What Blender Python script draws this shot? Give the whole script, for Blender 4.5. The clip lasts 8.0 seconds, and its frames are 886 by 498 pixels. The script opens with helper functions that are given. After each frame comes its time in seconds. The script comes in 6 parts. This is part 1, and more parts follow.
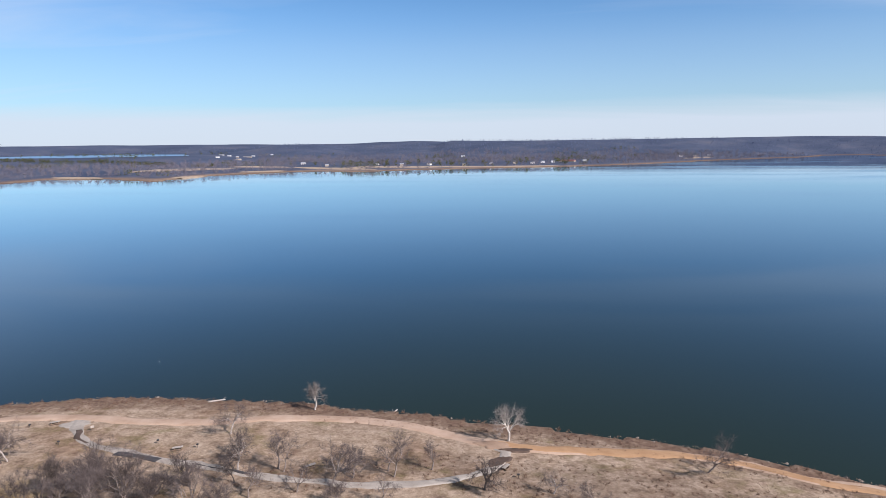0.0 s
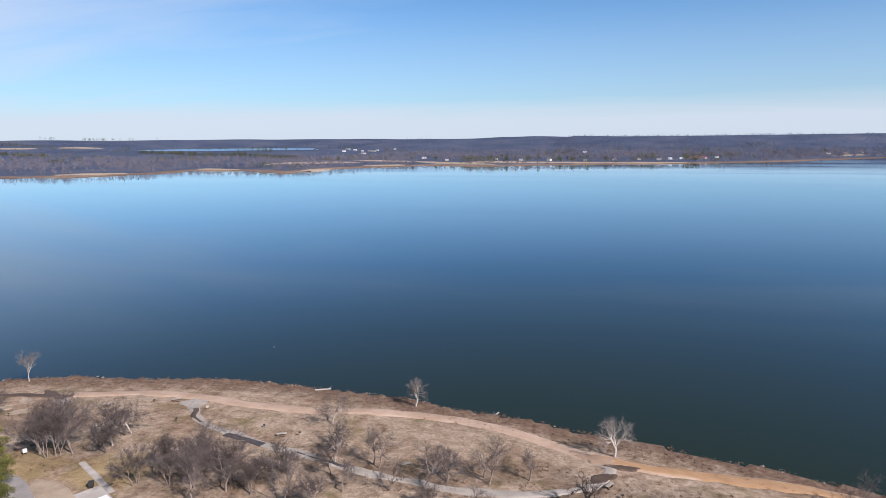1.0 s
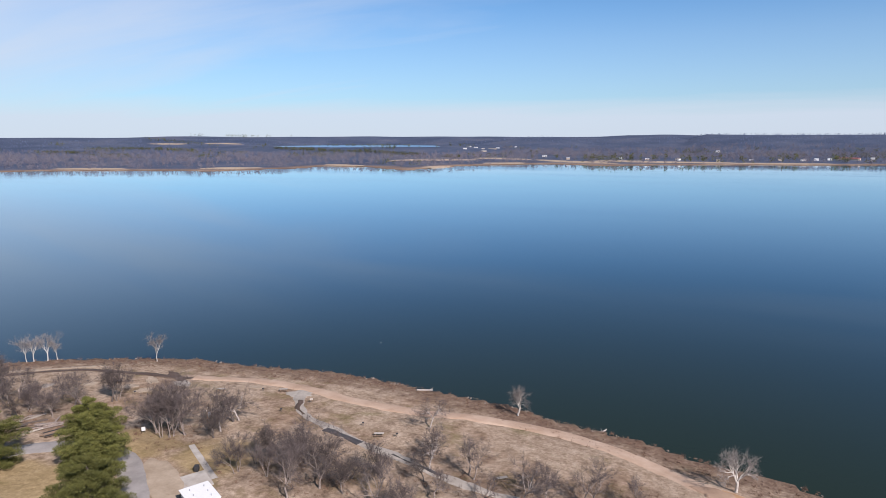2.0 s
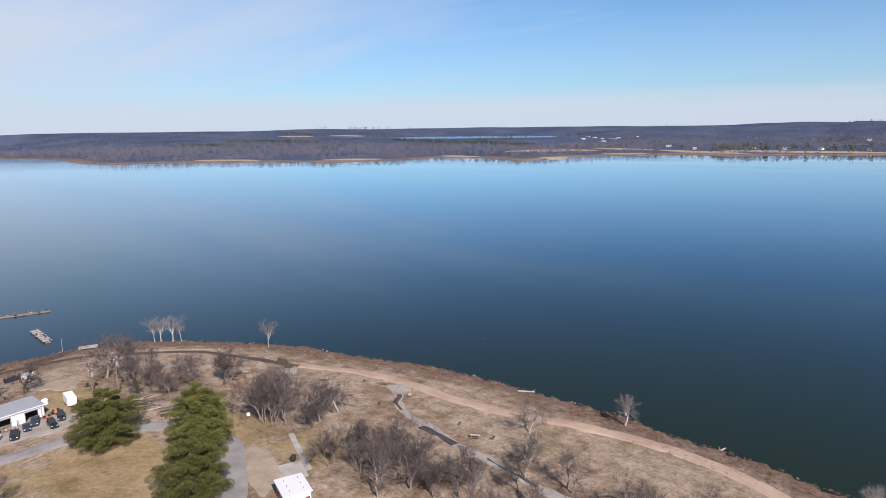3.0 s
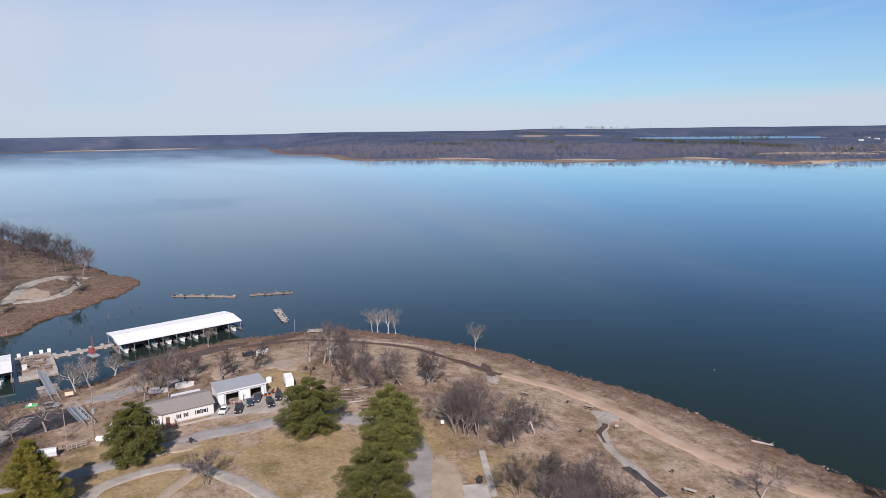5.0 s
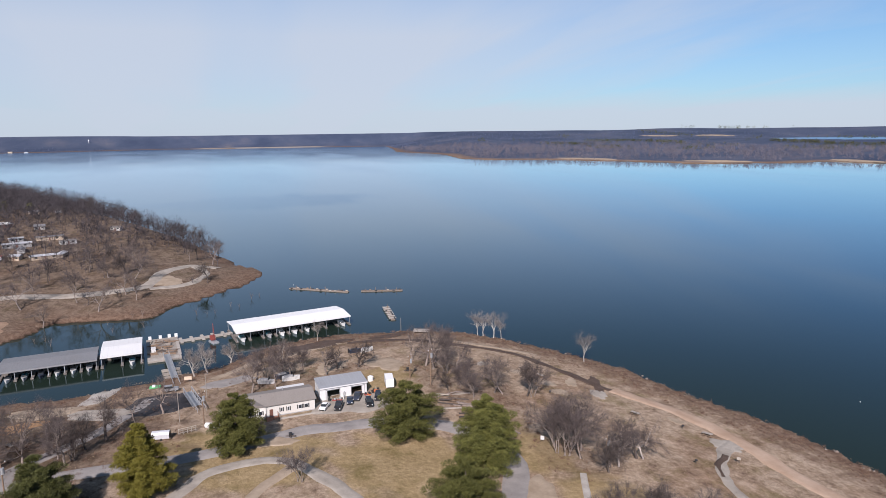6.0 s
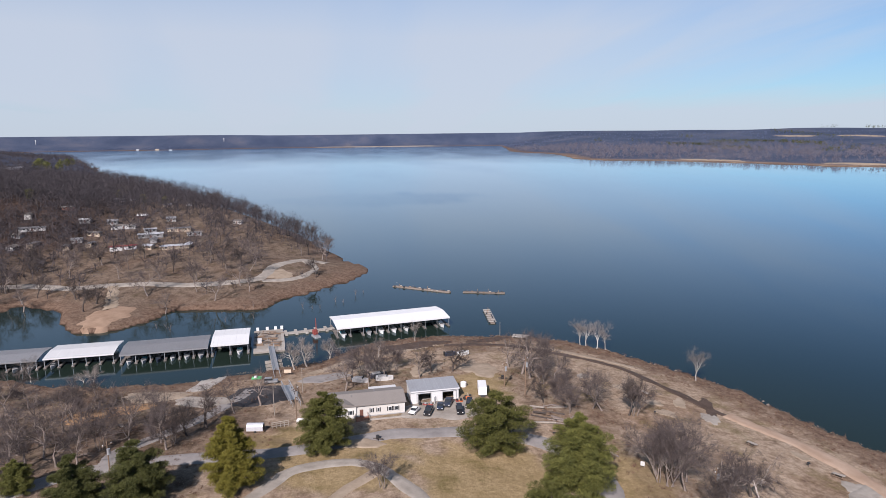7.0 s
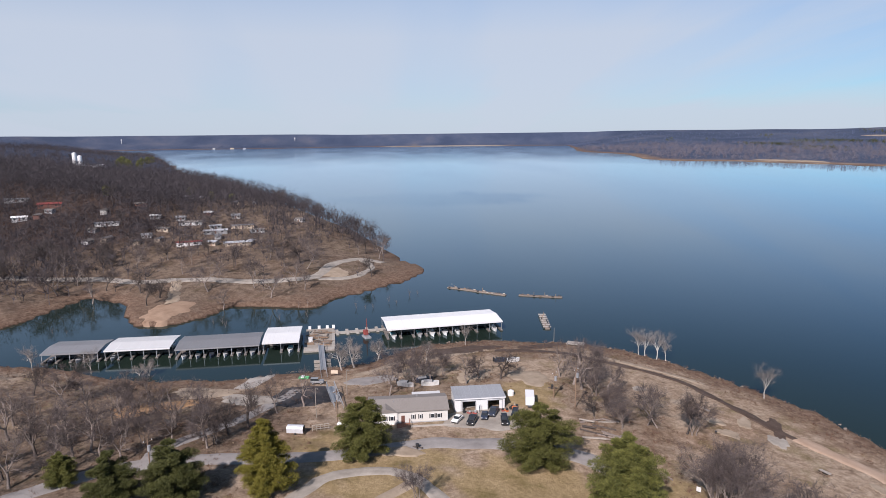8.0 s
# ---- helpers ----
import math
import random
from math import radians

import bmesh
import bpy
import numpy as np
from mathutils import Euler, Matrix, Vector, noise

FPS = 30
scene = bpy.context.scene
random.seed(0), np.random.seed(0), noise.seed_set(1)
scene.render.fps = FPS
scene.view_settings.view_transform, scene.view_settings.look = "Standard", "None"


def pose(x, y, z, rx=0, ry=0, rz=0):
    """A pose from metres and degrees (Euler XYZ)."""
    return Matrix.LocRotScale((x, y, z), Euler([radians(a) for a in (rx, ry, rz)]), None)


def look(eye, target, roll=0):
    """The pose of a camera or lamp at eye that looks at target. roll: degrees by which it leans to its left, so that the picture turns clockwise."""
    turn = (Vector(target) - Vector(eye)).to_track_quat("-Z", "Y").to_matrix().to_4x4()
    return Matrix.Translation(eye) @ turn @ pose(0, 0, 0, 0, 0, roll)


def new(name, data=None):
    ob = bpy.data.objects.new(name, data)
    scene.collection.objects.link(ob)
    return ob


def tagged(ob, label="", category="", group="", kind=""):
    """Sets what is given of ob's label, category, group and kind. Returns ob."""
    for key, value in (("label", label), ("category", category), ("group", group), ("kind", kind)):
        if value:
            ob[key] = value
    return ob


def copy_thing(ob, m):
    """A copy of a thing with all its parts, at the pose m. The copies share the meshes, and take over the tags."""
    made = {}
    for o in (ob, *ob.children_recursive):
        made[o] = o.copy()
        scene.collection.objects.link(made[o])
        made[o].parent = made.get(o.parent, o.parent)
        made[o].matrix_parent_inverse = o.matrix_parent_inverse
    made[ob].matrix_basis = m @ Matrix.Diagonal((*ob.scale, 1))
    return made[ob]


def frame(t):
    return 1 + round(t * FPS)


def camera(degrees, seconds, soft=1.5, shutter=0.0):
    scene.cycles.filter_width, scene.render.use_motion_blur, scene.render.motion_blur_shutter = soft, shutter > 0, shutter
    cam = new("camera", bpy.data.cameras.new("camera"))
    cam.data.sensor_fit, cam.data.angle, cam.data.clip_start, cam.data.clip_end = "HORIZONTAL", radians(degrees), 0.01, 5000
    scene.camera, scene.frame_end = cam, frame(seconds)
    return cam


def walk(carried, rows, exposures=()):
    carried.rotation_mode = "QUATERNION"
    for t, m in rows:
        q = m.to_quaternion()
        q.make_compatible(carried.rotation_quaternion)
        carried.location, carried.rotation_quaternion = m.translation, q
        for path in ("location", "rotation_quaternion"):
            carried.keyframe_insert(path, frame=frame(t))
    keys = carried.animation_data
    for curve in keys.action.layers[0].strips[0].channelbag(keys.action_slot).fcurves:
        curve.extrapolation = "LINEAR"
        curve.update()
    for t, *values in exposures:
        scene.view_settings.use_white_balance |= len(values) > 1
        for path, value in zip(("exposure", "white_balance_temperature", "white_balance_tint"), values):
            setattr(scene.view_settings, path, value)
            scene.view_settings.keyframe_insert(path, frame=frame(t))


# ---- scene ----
UNIT = 1.4      # metres to one unit of the plan; the whole place is brought to metres at the end
cam = camera(69.0, 8.0, soft=0.45)
PATH = [
    (0, (5.949, -22.701, 63.595), (5.767, -20.736, 63.271), -0.7),
    (0.5, (6.895, -20.404, 63.528), (6.533, -18.465, 63.199), -0.6),
    (1, (7.535, -17.661, 63.457), (6.997, -15.764, 63.122), -0.5),
    (1.5, (7.881, -14.754, 63.366), (7.173, -12.916, 63.024), -0.5),
    (2.8, (7.611, -6.779, 63.456), (6.489, -5.162, 63.103), -0.4),
    (3, (7.441, -5.654, 63.442), (6.264, -4.078, 63.078), -0.8),
    (3.5, (6.623, -2.86, 63.389), (5.308, -1.398, 63.025), -0.8),
    (4, (5.384, -0.204, 63.379), (3.943, 1.135, 63.018), -0.8),
    (4.5, (3.862, 2.353, 63.325), (2.308, 3.559, 62.967), -0.8),
    (6, (-1.316, 9.555, 63.21), (-3.138, 10.301, 62.856), -0.6),
    (6.5, (-3.305, 11.82, 63.145), (-5.191, 12.386, 62.792), -0.6),
    (7, (-5.504, 14.049, 63.005), (-7.428, 14.467, 62.653), -0.5),
    (7.5, (-7.608, 16.325, 62.851), (-9.551, 16.641, 62.498), -0.5),
    (8, (-9.66, 18.545, 62.771), (-11.617, 18.765, 62.419), -0.5),
]
walk(cam, [(t, look(Vector(eye) * UNIT, Vector(target) * UNIT, roll)) for t, eye, target, roll in PATH],
     exposures=[(0, 0.64, 6450, 13), (4, 0.46, 6450, 13), (8, 0.39, 6450, 13)])

# ---- daylight: a winter sun from behind, a blue sky with thin high cloud ----
SUN_ELEVATION, SUN_BEARING = 37.5, 120.0      # degrees; bearing clockwise from north (+y)
sun_way = Vector((math.sin(radians(SUN_BEARING)) * math.cos(radians(SUN_ELEVATION)),
                  math.cos(radians(SUN_BEARING)) * math.cos(radians(SUN_ELEVATION)), math.sin(radians(SUN_ELEVATION))))
sun = new("sun", bpy.data.lights.new("sun", "SUN"))
sun.data.energy, sun.data.angle, sun.data.color = 4.8, radians(0.55), (1.0, 0.915, 0.90)
sun.matrix_world = look(sun_way * 300, (0, 0, 0))

world = bpy.data.worlds.new("sky")
scene.world = world
world.use_nodes = True
wn, wl = world.node_tree.nodes, world.node_tree.links
wn.clear()


def wnode(kind, **values):
    n = wn.new(kind)
    for k, v in values.items():
        n.inputs[int(k[1:]) if k[0] == "i" and k[1:].isdigit() else k].default_value = v
    return n


def wmath(op, a, b=0.0, clamp=False):
    n = wn.new("ShaderNodeMath")
    n.operation, n.use_clamp = op, clamp
    for k, v in ((0, a), (1, b)):
        if isinstance(v, (int, float)):
            n.inputs[k].default_value = v
        else:
            wl.new(v, n.inputs[k])
    return n.outputs[0]


sky = wn.new("ShaderNodeTexSky")
sky.sky_type, sky.sun_disc = "NISHITA", False
sky.sun_elevation, sky.sun_rotation = radians(SUN_ELEVATION), radians(SUN_BEARING)
sky.air_density, sky.dust_density, sky.ozone_density = 1.0, 0.3, 2.0
way = wn.new("ShaderNodeTexCoord").outputs["Generated"]
axes = wn.new("ShaderNodeSeparateXYZ")
wl.new(way, axes.inputs[0])
up = axes.outputs["Z"]
# thin cloud drawn out in long streaks: a flat layer seen from below
lift = wmath("ADD", wmath("MAXIMUM", up, 0.0), 0.12)
flat = wn.new("ShaderNodeCombineXYZ")
wl.new(wmath("DIVIDE", axes.outputs["X"], lift), flat.inputs[0])
wl.new(wmath("DIVIDE", axes.outputs["Y"], lift), flat.inputs[1])
turn = wn.new("ShaderNodeMapping")
turn.inputs["Rotation"].default_value = (0, 0, radians(38))
turn.inputs["Scale"].default_value = (0.22, 0.85, 1)
wl.new(flat.outputs[0], turn.inputs[0])
streak = wnode("ShaderNodeTexNoise", Scale=1.5, Detail=7.0, Roughness=0.55, Distortion=0.5)
wl.new(turn.outputs[0], streak.inputs["Vector"])
veil = wnode("ShaderNodeTexNoise", Scale=0.55, Detail=3.0, Roughness=0.5, Distortion=0.2)
wl.new(turn.outputs[0], veil.inputs["Vector"])
west = wmath("MULTIPLY", wmath("DIVIDE", wmath("SUBTRACT", 0.87, axes.outputs["Y"]), 0.65, True), wmath("MULTIPLY", axes.outputs["X"], -3.0, True))   # the veil thickens to the west
wisps = wmath("MULTIPLY", wmath("SUBTRACT", streak.outputs["Fac"], 0.43), 2.9, True)
sheet = wmath("ADD", wmath("MULTIPLY", wmath("SUBTRACT", veil.outputs["Fac"], 0.42), 1.6), wmath("MULTIPLY", west, 0.8), True)
wisps = wmath("MULTIPLY", wisps, wmath("SUBTRACT", 0.55, wmath("MULTIPLY", west, 0.45, True)))
sheet = wmath("MULTIPLY", sheet, wmath("ADD", 0.72, wmath("MULTIPLY", west, 0.3, True)))
cover = wmath("ADD", wisps, sheet, True)
low = wmath("SUBTRACT", 1.0, wmath("DIVIDE", wmath("SUBTRACT", wmath("ADD", up, wmath("MULTIPLY", streak.outputs["Fac"], 0.03)), 0.048), 0.045, True), True)
low = wmath("MAXIMUM", low, wmath("MULTIPLY", wmath("SUBTRACT", 1.0, wmath("DIVIDE", wmath("MAXIMUM", up, 0.0), 0.24), True), wmath("ADD", 0.54, wmath("MULTIPLY", west, 0.16))))
cover = wmath("MULTIPLY", wmath("MAXIMUM", cover, wmath("MULTIPLY", low, 0.95)), 0.92, True)
clear = wmath("MULTIPLY", wmath("DIVIDE", wmath("SUBTRACT", up, 0.14), 0.17, True), 0.9)   # the deep blue overhead is free of cloud
clear = wmath("MULTIPLY", clear, wmath("SUBTRACT", 1.0, wmath("MULTIPLY", west, 0.12, True)))
cover = wmath("MULTIPLY", cover, wmath("SUBTRACT", 1.0, clear))
cloud = wn.new("ShaderNodeMix")
cloud.data_type = "RGBA"
wl.new(cover, cloud.inputs["Factor"])
tint = wn.new("ShaderNodeMix")                                     # deepen the blue a little
tint.data_type, tint.blend_type = "RGBA", "MULTIPLY"
tint.inputs["Factor"].default_value = 1.0
wl.new(sky.outputs[0], tint.inputs["A"])
hue = wn.new("ShaderNodeMix")                                      # clear blue low down, paler overhead
hue.data_type = "RGBA"
hue.inputs["A"].default_value, hue.inputs["B"].default_value = (0.51, 0.87, 1.19, 1), (0.74, 0.83, 0.86, 1)
wl.new(wmath("DIVIDE", wmath("SUBTRACT", up, 0.18), 0.3, True), hue.inputs["Factor"])
wl.new(hue.outputs["Result"], tint.inputs["B"])
wl.new(tint.outputs["Result"], cloud.inputs["A"])
cloud.inputs["B"].default_value = (6.2, 6.9, 8.0, 1)
back = wnode("ShaderNodeBackground", Strength=0.071)
wl.new(cloud.outputs["Result"], back.inputs["Color"])
wl.new(back.outputs[0], wn.new("ShaderNodeOutputWorld").inputs[0])


# ---- lie of the land: shorelines in plan, heights from the distance to the water ----
SOUTH_SHORE = [(4900, -900), (900, -500), (400, -160), (220, -10), (150, 48), (100, 82), (77, 95), (70, 98), (62, 102), (48, 107), (35, 111), (20, 114.5),
               (5, 118), (-8, 120.5), (-28, 122.5), (-42, 125), (-59, 126.5), (-81, 126.5), (-101, 124), (-120, 119.5), (-135, 117), (-150, 111),
               (-170, 100), (-183, 89), (-191, 76), (-195, 59), (-196, 45), (-194, 32), (-189, 23), (-182, 16), (-180, 9), (-177, 1),
               (-176, -9), (-174, -16), (-175, -35), (-181, -54), (-189, -68), (-194, -85), (-209, -118), (-236, -162), (-258, -158),
               (-241, -123), (-228, -105), (-241, -99), (-255, -99), (-270, -93), (-258, -75), (-242, -69), (-228, -62), (-225, -53), (-230, -45),
               (-236, -39), (-248, -33), (-246, -19), (-243, -2), (-255, 5), (-269, 19), (-284, 34), (-300, 43), (-315, 41), (-331, 34)]
BACK_SHORE = [(-347, 31), (-366, 25), (-399, 17), (-433, 8), (-473, -7), (-552, -38), (-630, -76), (-750, -134), (-890, -196), (-1130, -290), (-1480, -415),
              (-1800, -525), (-2400, -750), (-2750, -1150), (-3050, -1180), (-3141, -945), (-3180, -500), (-3300, -240), (-3480, 20), (-3900, 60)]
SOUTH = SOUTH_SHORE + BACK_SHORE + [(-5300, 0), (-5300, -5300), (5300, -5300), (5300, -900)]
SPIT = [(-3290, 60), (-3300, 780), (-3335, 782), (-3360, 60)]
NORTH = [(-5300, 1680), (-3600, 1140), (-3211, 1012), (-2121, 720), (-1830, 762), (-1474, 660), (-1368, 690), (-1304, 800), (-1066, 914), (-966, 935),
         (-900, 1090), (-899, 1215), (-767, 1204), (-635, 1105), (-620, 1320), (-534, 1450), (-445, 1515), (-323, 1455), (-180, 1560), (-49, 1610),
         (169, 1670), (379, 1790), (716, 2120), (1101, 2384), (1246, 2613), (1380, 2600), (1420, 2280), (2200, 2000), (3500, 1600), (5300, 1200),
         (5300, 5300), (-5300, 5300)]
FAR_LAKE = [(-1107, 2219), (-1220, 2113), (-1458, 2006), (-1703, 2030), (-1968, 2264), (-1944, 2580), (-1664, 2769), (-1317, 2584)]
# heights of the far ridge by bearing (degrees to the west of north)
RIDGE_AT = [-60, -35, -28, -24, -19, -10, 0, 8, 10.5, 12.5, 16, 26, 36, 45, 49.5, 54, 60, 72, 88, 102, 118, 180]
RIDGE_Z = [74, 72, 72, 76, 73, 69, 68, 82, 79, 70, 68, 76, 79, 77, 82, 73, 74, 74, 70, 67, 68, 70]


def shore_distance(px, py, poly):
    """Signed distance of points to a closed outline, positive inside."""
    best = np.full(px.shape, 1e18)
    inside = np.zeros(px.shape, bool)
    for (ax, ay), (bx, by) in zip(poly, poly[1:] + poly[:1]):
        dx, dy = bx - ax, by - ay
        s = np.clip(((px - ax) * dx + (py - ay) * dy) / (dx * dx + dy * dy), 0, 1)
        best = np.minimum(best, (px - ax - s * dx) ** 2 + (py - ay - s * dy) ** 2)
        cross = (ay > py) != (by > py)
        inside ^= cross & (px < dx * (py - ay) / (dy if dy else 1e-9) + ax)
    d = np.sqrt(best)
    return np.where(inside, d, -d)


def ramp(v, a, b):
    s = np.clip((v - a) / (b - a), 0, 1)
    return s * s * (3 - 2 * s)


def rolling(px, py, size, seed):
    """A cheap smooth ripple of about one unit, made of crossed sines."""
    rng = np.random.RandomState(seed)
    out = 0
    for k in range(5):
        a, ph, f = rng.rand() * 6.28, rng.rand() * 6.28, (0.6 + rng.rand()) * 6.28 / size
        out = out + np.sin((px * np.cos(a) + py * np.sin(a)) * f + ph)
    return out / 3


def heights(px, py):
    px, py = np.asarray(px, float), np.asarray(py, float)
    wob = rolling(px, py, 9, 1) * 0.5 + rolling(px, py, 31, 2) * 0.8
    r, bearing = np.hypot(px, py), np.degrees(np.arctan2(-px, py))
    south, spit = shore_distance(px, py, SOUTH), shore_distance(px, py, SPIT)
    north = shore_distance(px, py, NORTH)
    far = ramp(r, 600, 1500)
    d0 = np.maximum(np.maximum(south, spit), north)
    rim = r - 3425
    d = np.maximum(d0 + wob * (1 + 9 * far) - 1.7 * (1 - far), rim)
    ridge = 63 + (np.interp(bearing, RIDGE_AT, RIDGE_Z) - 63) * 0.73
    ridge = np.where(bearing < -60, 72, ridge)
    near = 0.8 * (1 - np.exp(-np.maximum(d, 0) / 1.8)) + 7.5 * (1 - np.exp(-np.maximum(d, 0) / 45)) + rolling(px, py, 26, 3) * 0.12
    hill = (8 * ramp(south, 1, 30) + 27 * ramp(south, 15, 300)) * ramp(-px, 330, 430) * (1 - ramp(r, 1500, 2500))
    low = 1.2 + 7 * ramp(d, 0, 260) + rolling(px, py, 420, 4) * 2 * ramp(d, 60, 500)
    up = np.clip((r - 2450) / 1020, 0, 1) ** 1.3 * np.maximum(ramp(d, 0, 380), ramp(rim, 0, 75))
    hump = 58 * np.exp(-(((px + 960) / 330) ** 2 + ((py - 2960) / 300) ** 2)) + 14 * np.exp(-(((px + 2640) / 190) ** 2 + ((py - 2240) / 190) ** 2))
    bluff = 70 * ramp(px * 0.995 + py * 0.1 + 150, 0, 260) * ramp(py, 2300, 3300) * (px > -600) * ramp(d, 30, 600)
    land = np.where(far < 0.001, near + hill, np.where(south > 0, near * (1 - far) + hill + low * far, low) + (ridge - 9) * up)
    land = np.maximum(land, np.minimum(low + hump * ramp(d, 0, 400) + bluff, ridge + 4))
    tarn = shore_distance(px, py, FAR_LAKE)
    level = ramp(tarn, -330, -30)
    land = land * (1 - level) + np.where(tarn > 0, 26.0, 30.6) * level
    return np.where(d > 0, np.maximum(land, 0.04 * np.minimum(d, 5)), np.maximum(0.16 * d, -3.0))


def ground_z(px, py):
    return float(heights(np.array([px]), np.array([py]))[0])


# ---- materials ----
def shader(name, rough=0.8, metal=0.0):
    m = bpy.data.materials.new(name)
    m.use_nodes = True
    b = m.node_tree.nodes["Principled BSDF"]
    b.inputs["Roughness"].default_value, b.inputs["Metallic"].default_value = rough, metal
    return m, m.node_tree.nodes, m.node_tree.links, b


def noise_of(ns, ls, size, detail=4.0, rough=0.6, vector=None):
    """Noise whose lumps are about `size` metres."""
    t = ns.new("ShaderNodeTexNoise")
    t.inputs["Scale"].default_value, t.inputs["Detail"].default_value, t.inputs["Roughness"].default_value = 1 / (size * UNIT), detail, rough
    if vector is None:
        vector = ns.new("ShaderNodeNewGeometry").outputs["Position"]
    ls.new(vector, t.inputs["Vector"])
    return t.outputs["Fac"]


def ramp_of(ns, ls, fac, stops):
    r = ns.new("ShaderNodeValToRGB")
    el = r.color_ramp.elements
    while len(el) < len(stops):
        el.new(0.5)
    for e, (at, c) in zip(el, stops):
        e.position, e.color = at, (*c, 1)
    ls.new(fac, r.inputs[0])
    return r.outputs["Color"]


def blend(ns, ls, fac, a, b, mode="MIX"):
    m = ns.new("ShaderNodeMix")
    m.data_type, m.blend_type = "RGBA", mode
    for sock, v in (("Factor", fac), ("A", a), ("B", b)):
        if isinstance(v, (int, float)):
            m.inputs[sock].default_value = v
        elif isinstance(v, tuple):
            m.inputs[sock].default_value = (*v, 1)
        else:
            ls.new(v, m.inputs[sock])
    return m.outputs["Result"]


def calc(ns, ls, op, a, b=0.0, clamp=False):
    n = ns.new("ShaderNodeMath")
    n.operation, n.use_clamp = op, clamp
    for k, v in ((0, a), (1, b)):
        if isinstance(v, (int, float)):
            n.inputs[k].default_value = v
        else:
            ls.new(v, n.inputs[k])
    return n.outputs[0]


def relief(ns, ls, b, fac, depth):
    bump = ns.new("ShaderNodeBump")
    bump.inputs["Distance"].default_value = depth
    ls.new(fac, bump.inputs["Height"])
    ls.new(bump.outputs[0], b.inputs["Normal"])


def worn(name, color, rough=0.8, metal=0.0, vary=0.25, size=0.6, by="mesh", dirt=(0.12, 0.10, 0.08), dirty=0.25, bump=0.0):
    """Paint, metal, bark, concrete and the like: a base colour with mottling at two scales, grime, and a shade of its own for each object."""
    m, ns, ls, b = shader(name, rough, metal)
    info = ns.new("ShaderNodeObjectInfo")
    fine, broad = noise_of(ns, ls, size * 0.2, 5), noise_of(ns, ls, size * 2.5, 3)
    lo, hi = tuple(c * (1 - vary) for c in color), tuple(min(1, c * (1 + vary)) for c in color)
    col = ramp_of(ns, ls, fine, [(0.3, lo), (0.7, hi)])
    col = blend(ns, ls, calc(ns, ls, "MULTIPLY", calc(ns, ls, "SUBTRACT", broad, 0.5), dirty * 4, True), col, dirt)
    own = calc(ns, ls, "MULTIPLY_ADD", info.outputs["Random"], 0.3)
    own.node.inputs[2].default_value = 0.85
    hsv = ns.new("ShaderNodeHueSaturation")
    ls.new(own, hsv.inputs["Value"])
    ls.new(col, hsv.inputs["Color"])
    ls.new(hsv.outputs[0], b.inputs["Base Color"])
    if bump:
        relief(ns, ls, b, fine, bump)
    return m


def foliage(name, a, bcol, rough=0.7, size=2.4):
    """Twigs, needles and brush: each clump a little different, each object too."""
    m, ns, ls, b = shader(name, rough)
    island = ns.new("ShaderNodeNewGeometry").outputs["Random Per Island"]
    broad = noise_of(ns, ls, size, 3)
    col = ramp_of(ns, ls, calc(ns, ls, "ADD", calc(ns, ls, "MULTIPLY", island, 0.55), calc(ns, ls, "MULTIPLY", broad, 0.45)), [(0.2, a), (0.8, bcol)])
    info = ns.new("ShaderNodeObjectInfo")
    own = calc(ns, ls, "MULTIPLY_ADD", info.outputs["Random"], 0.4)
    own.node.inputs[2].default_value = 0.8
    hsv = ns.new("ShaderNodeHueSaturation")
    ls.new(own, hsv.inputs["Value"])
    ls.new(col, hsv.inputs["Color"])
    ls.new(hsv.outputs[0], b.inputs["Base Color"])
    b.inputs["Specular IOR Level"].default_value = 0.2
    return m


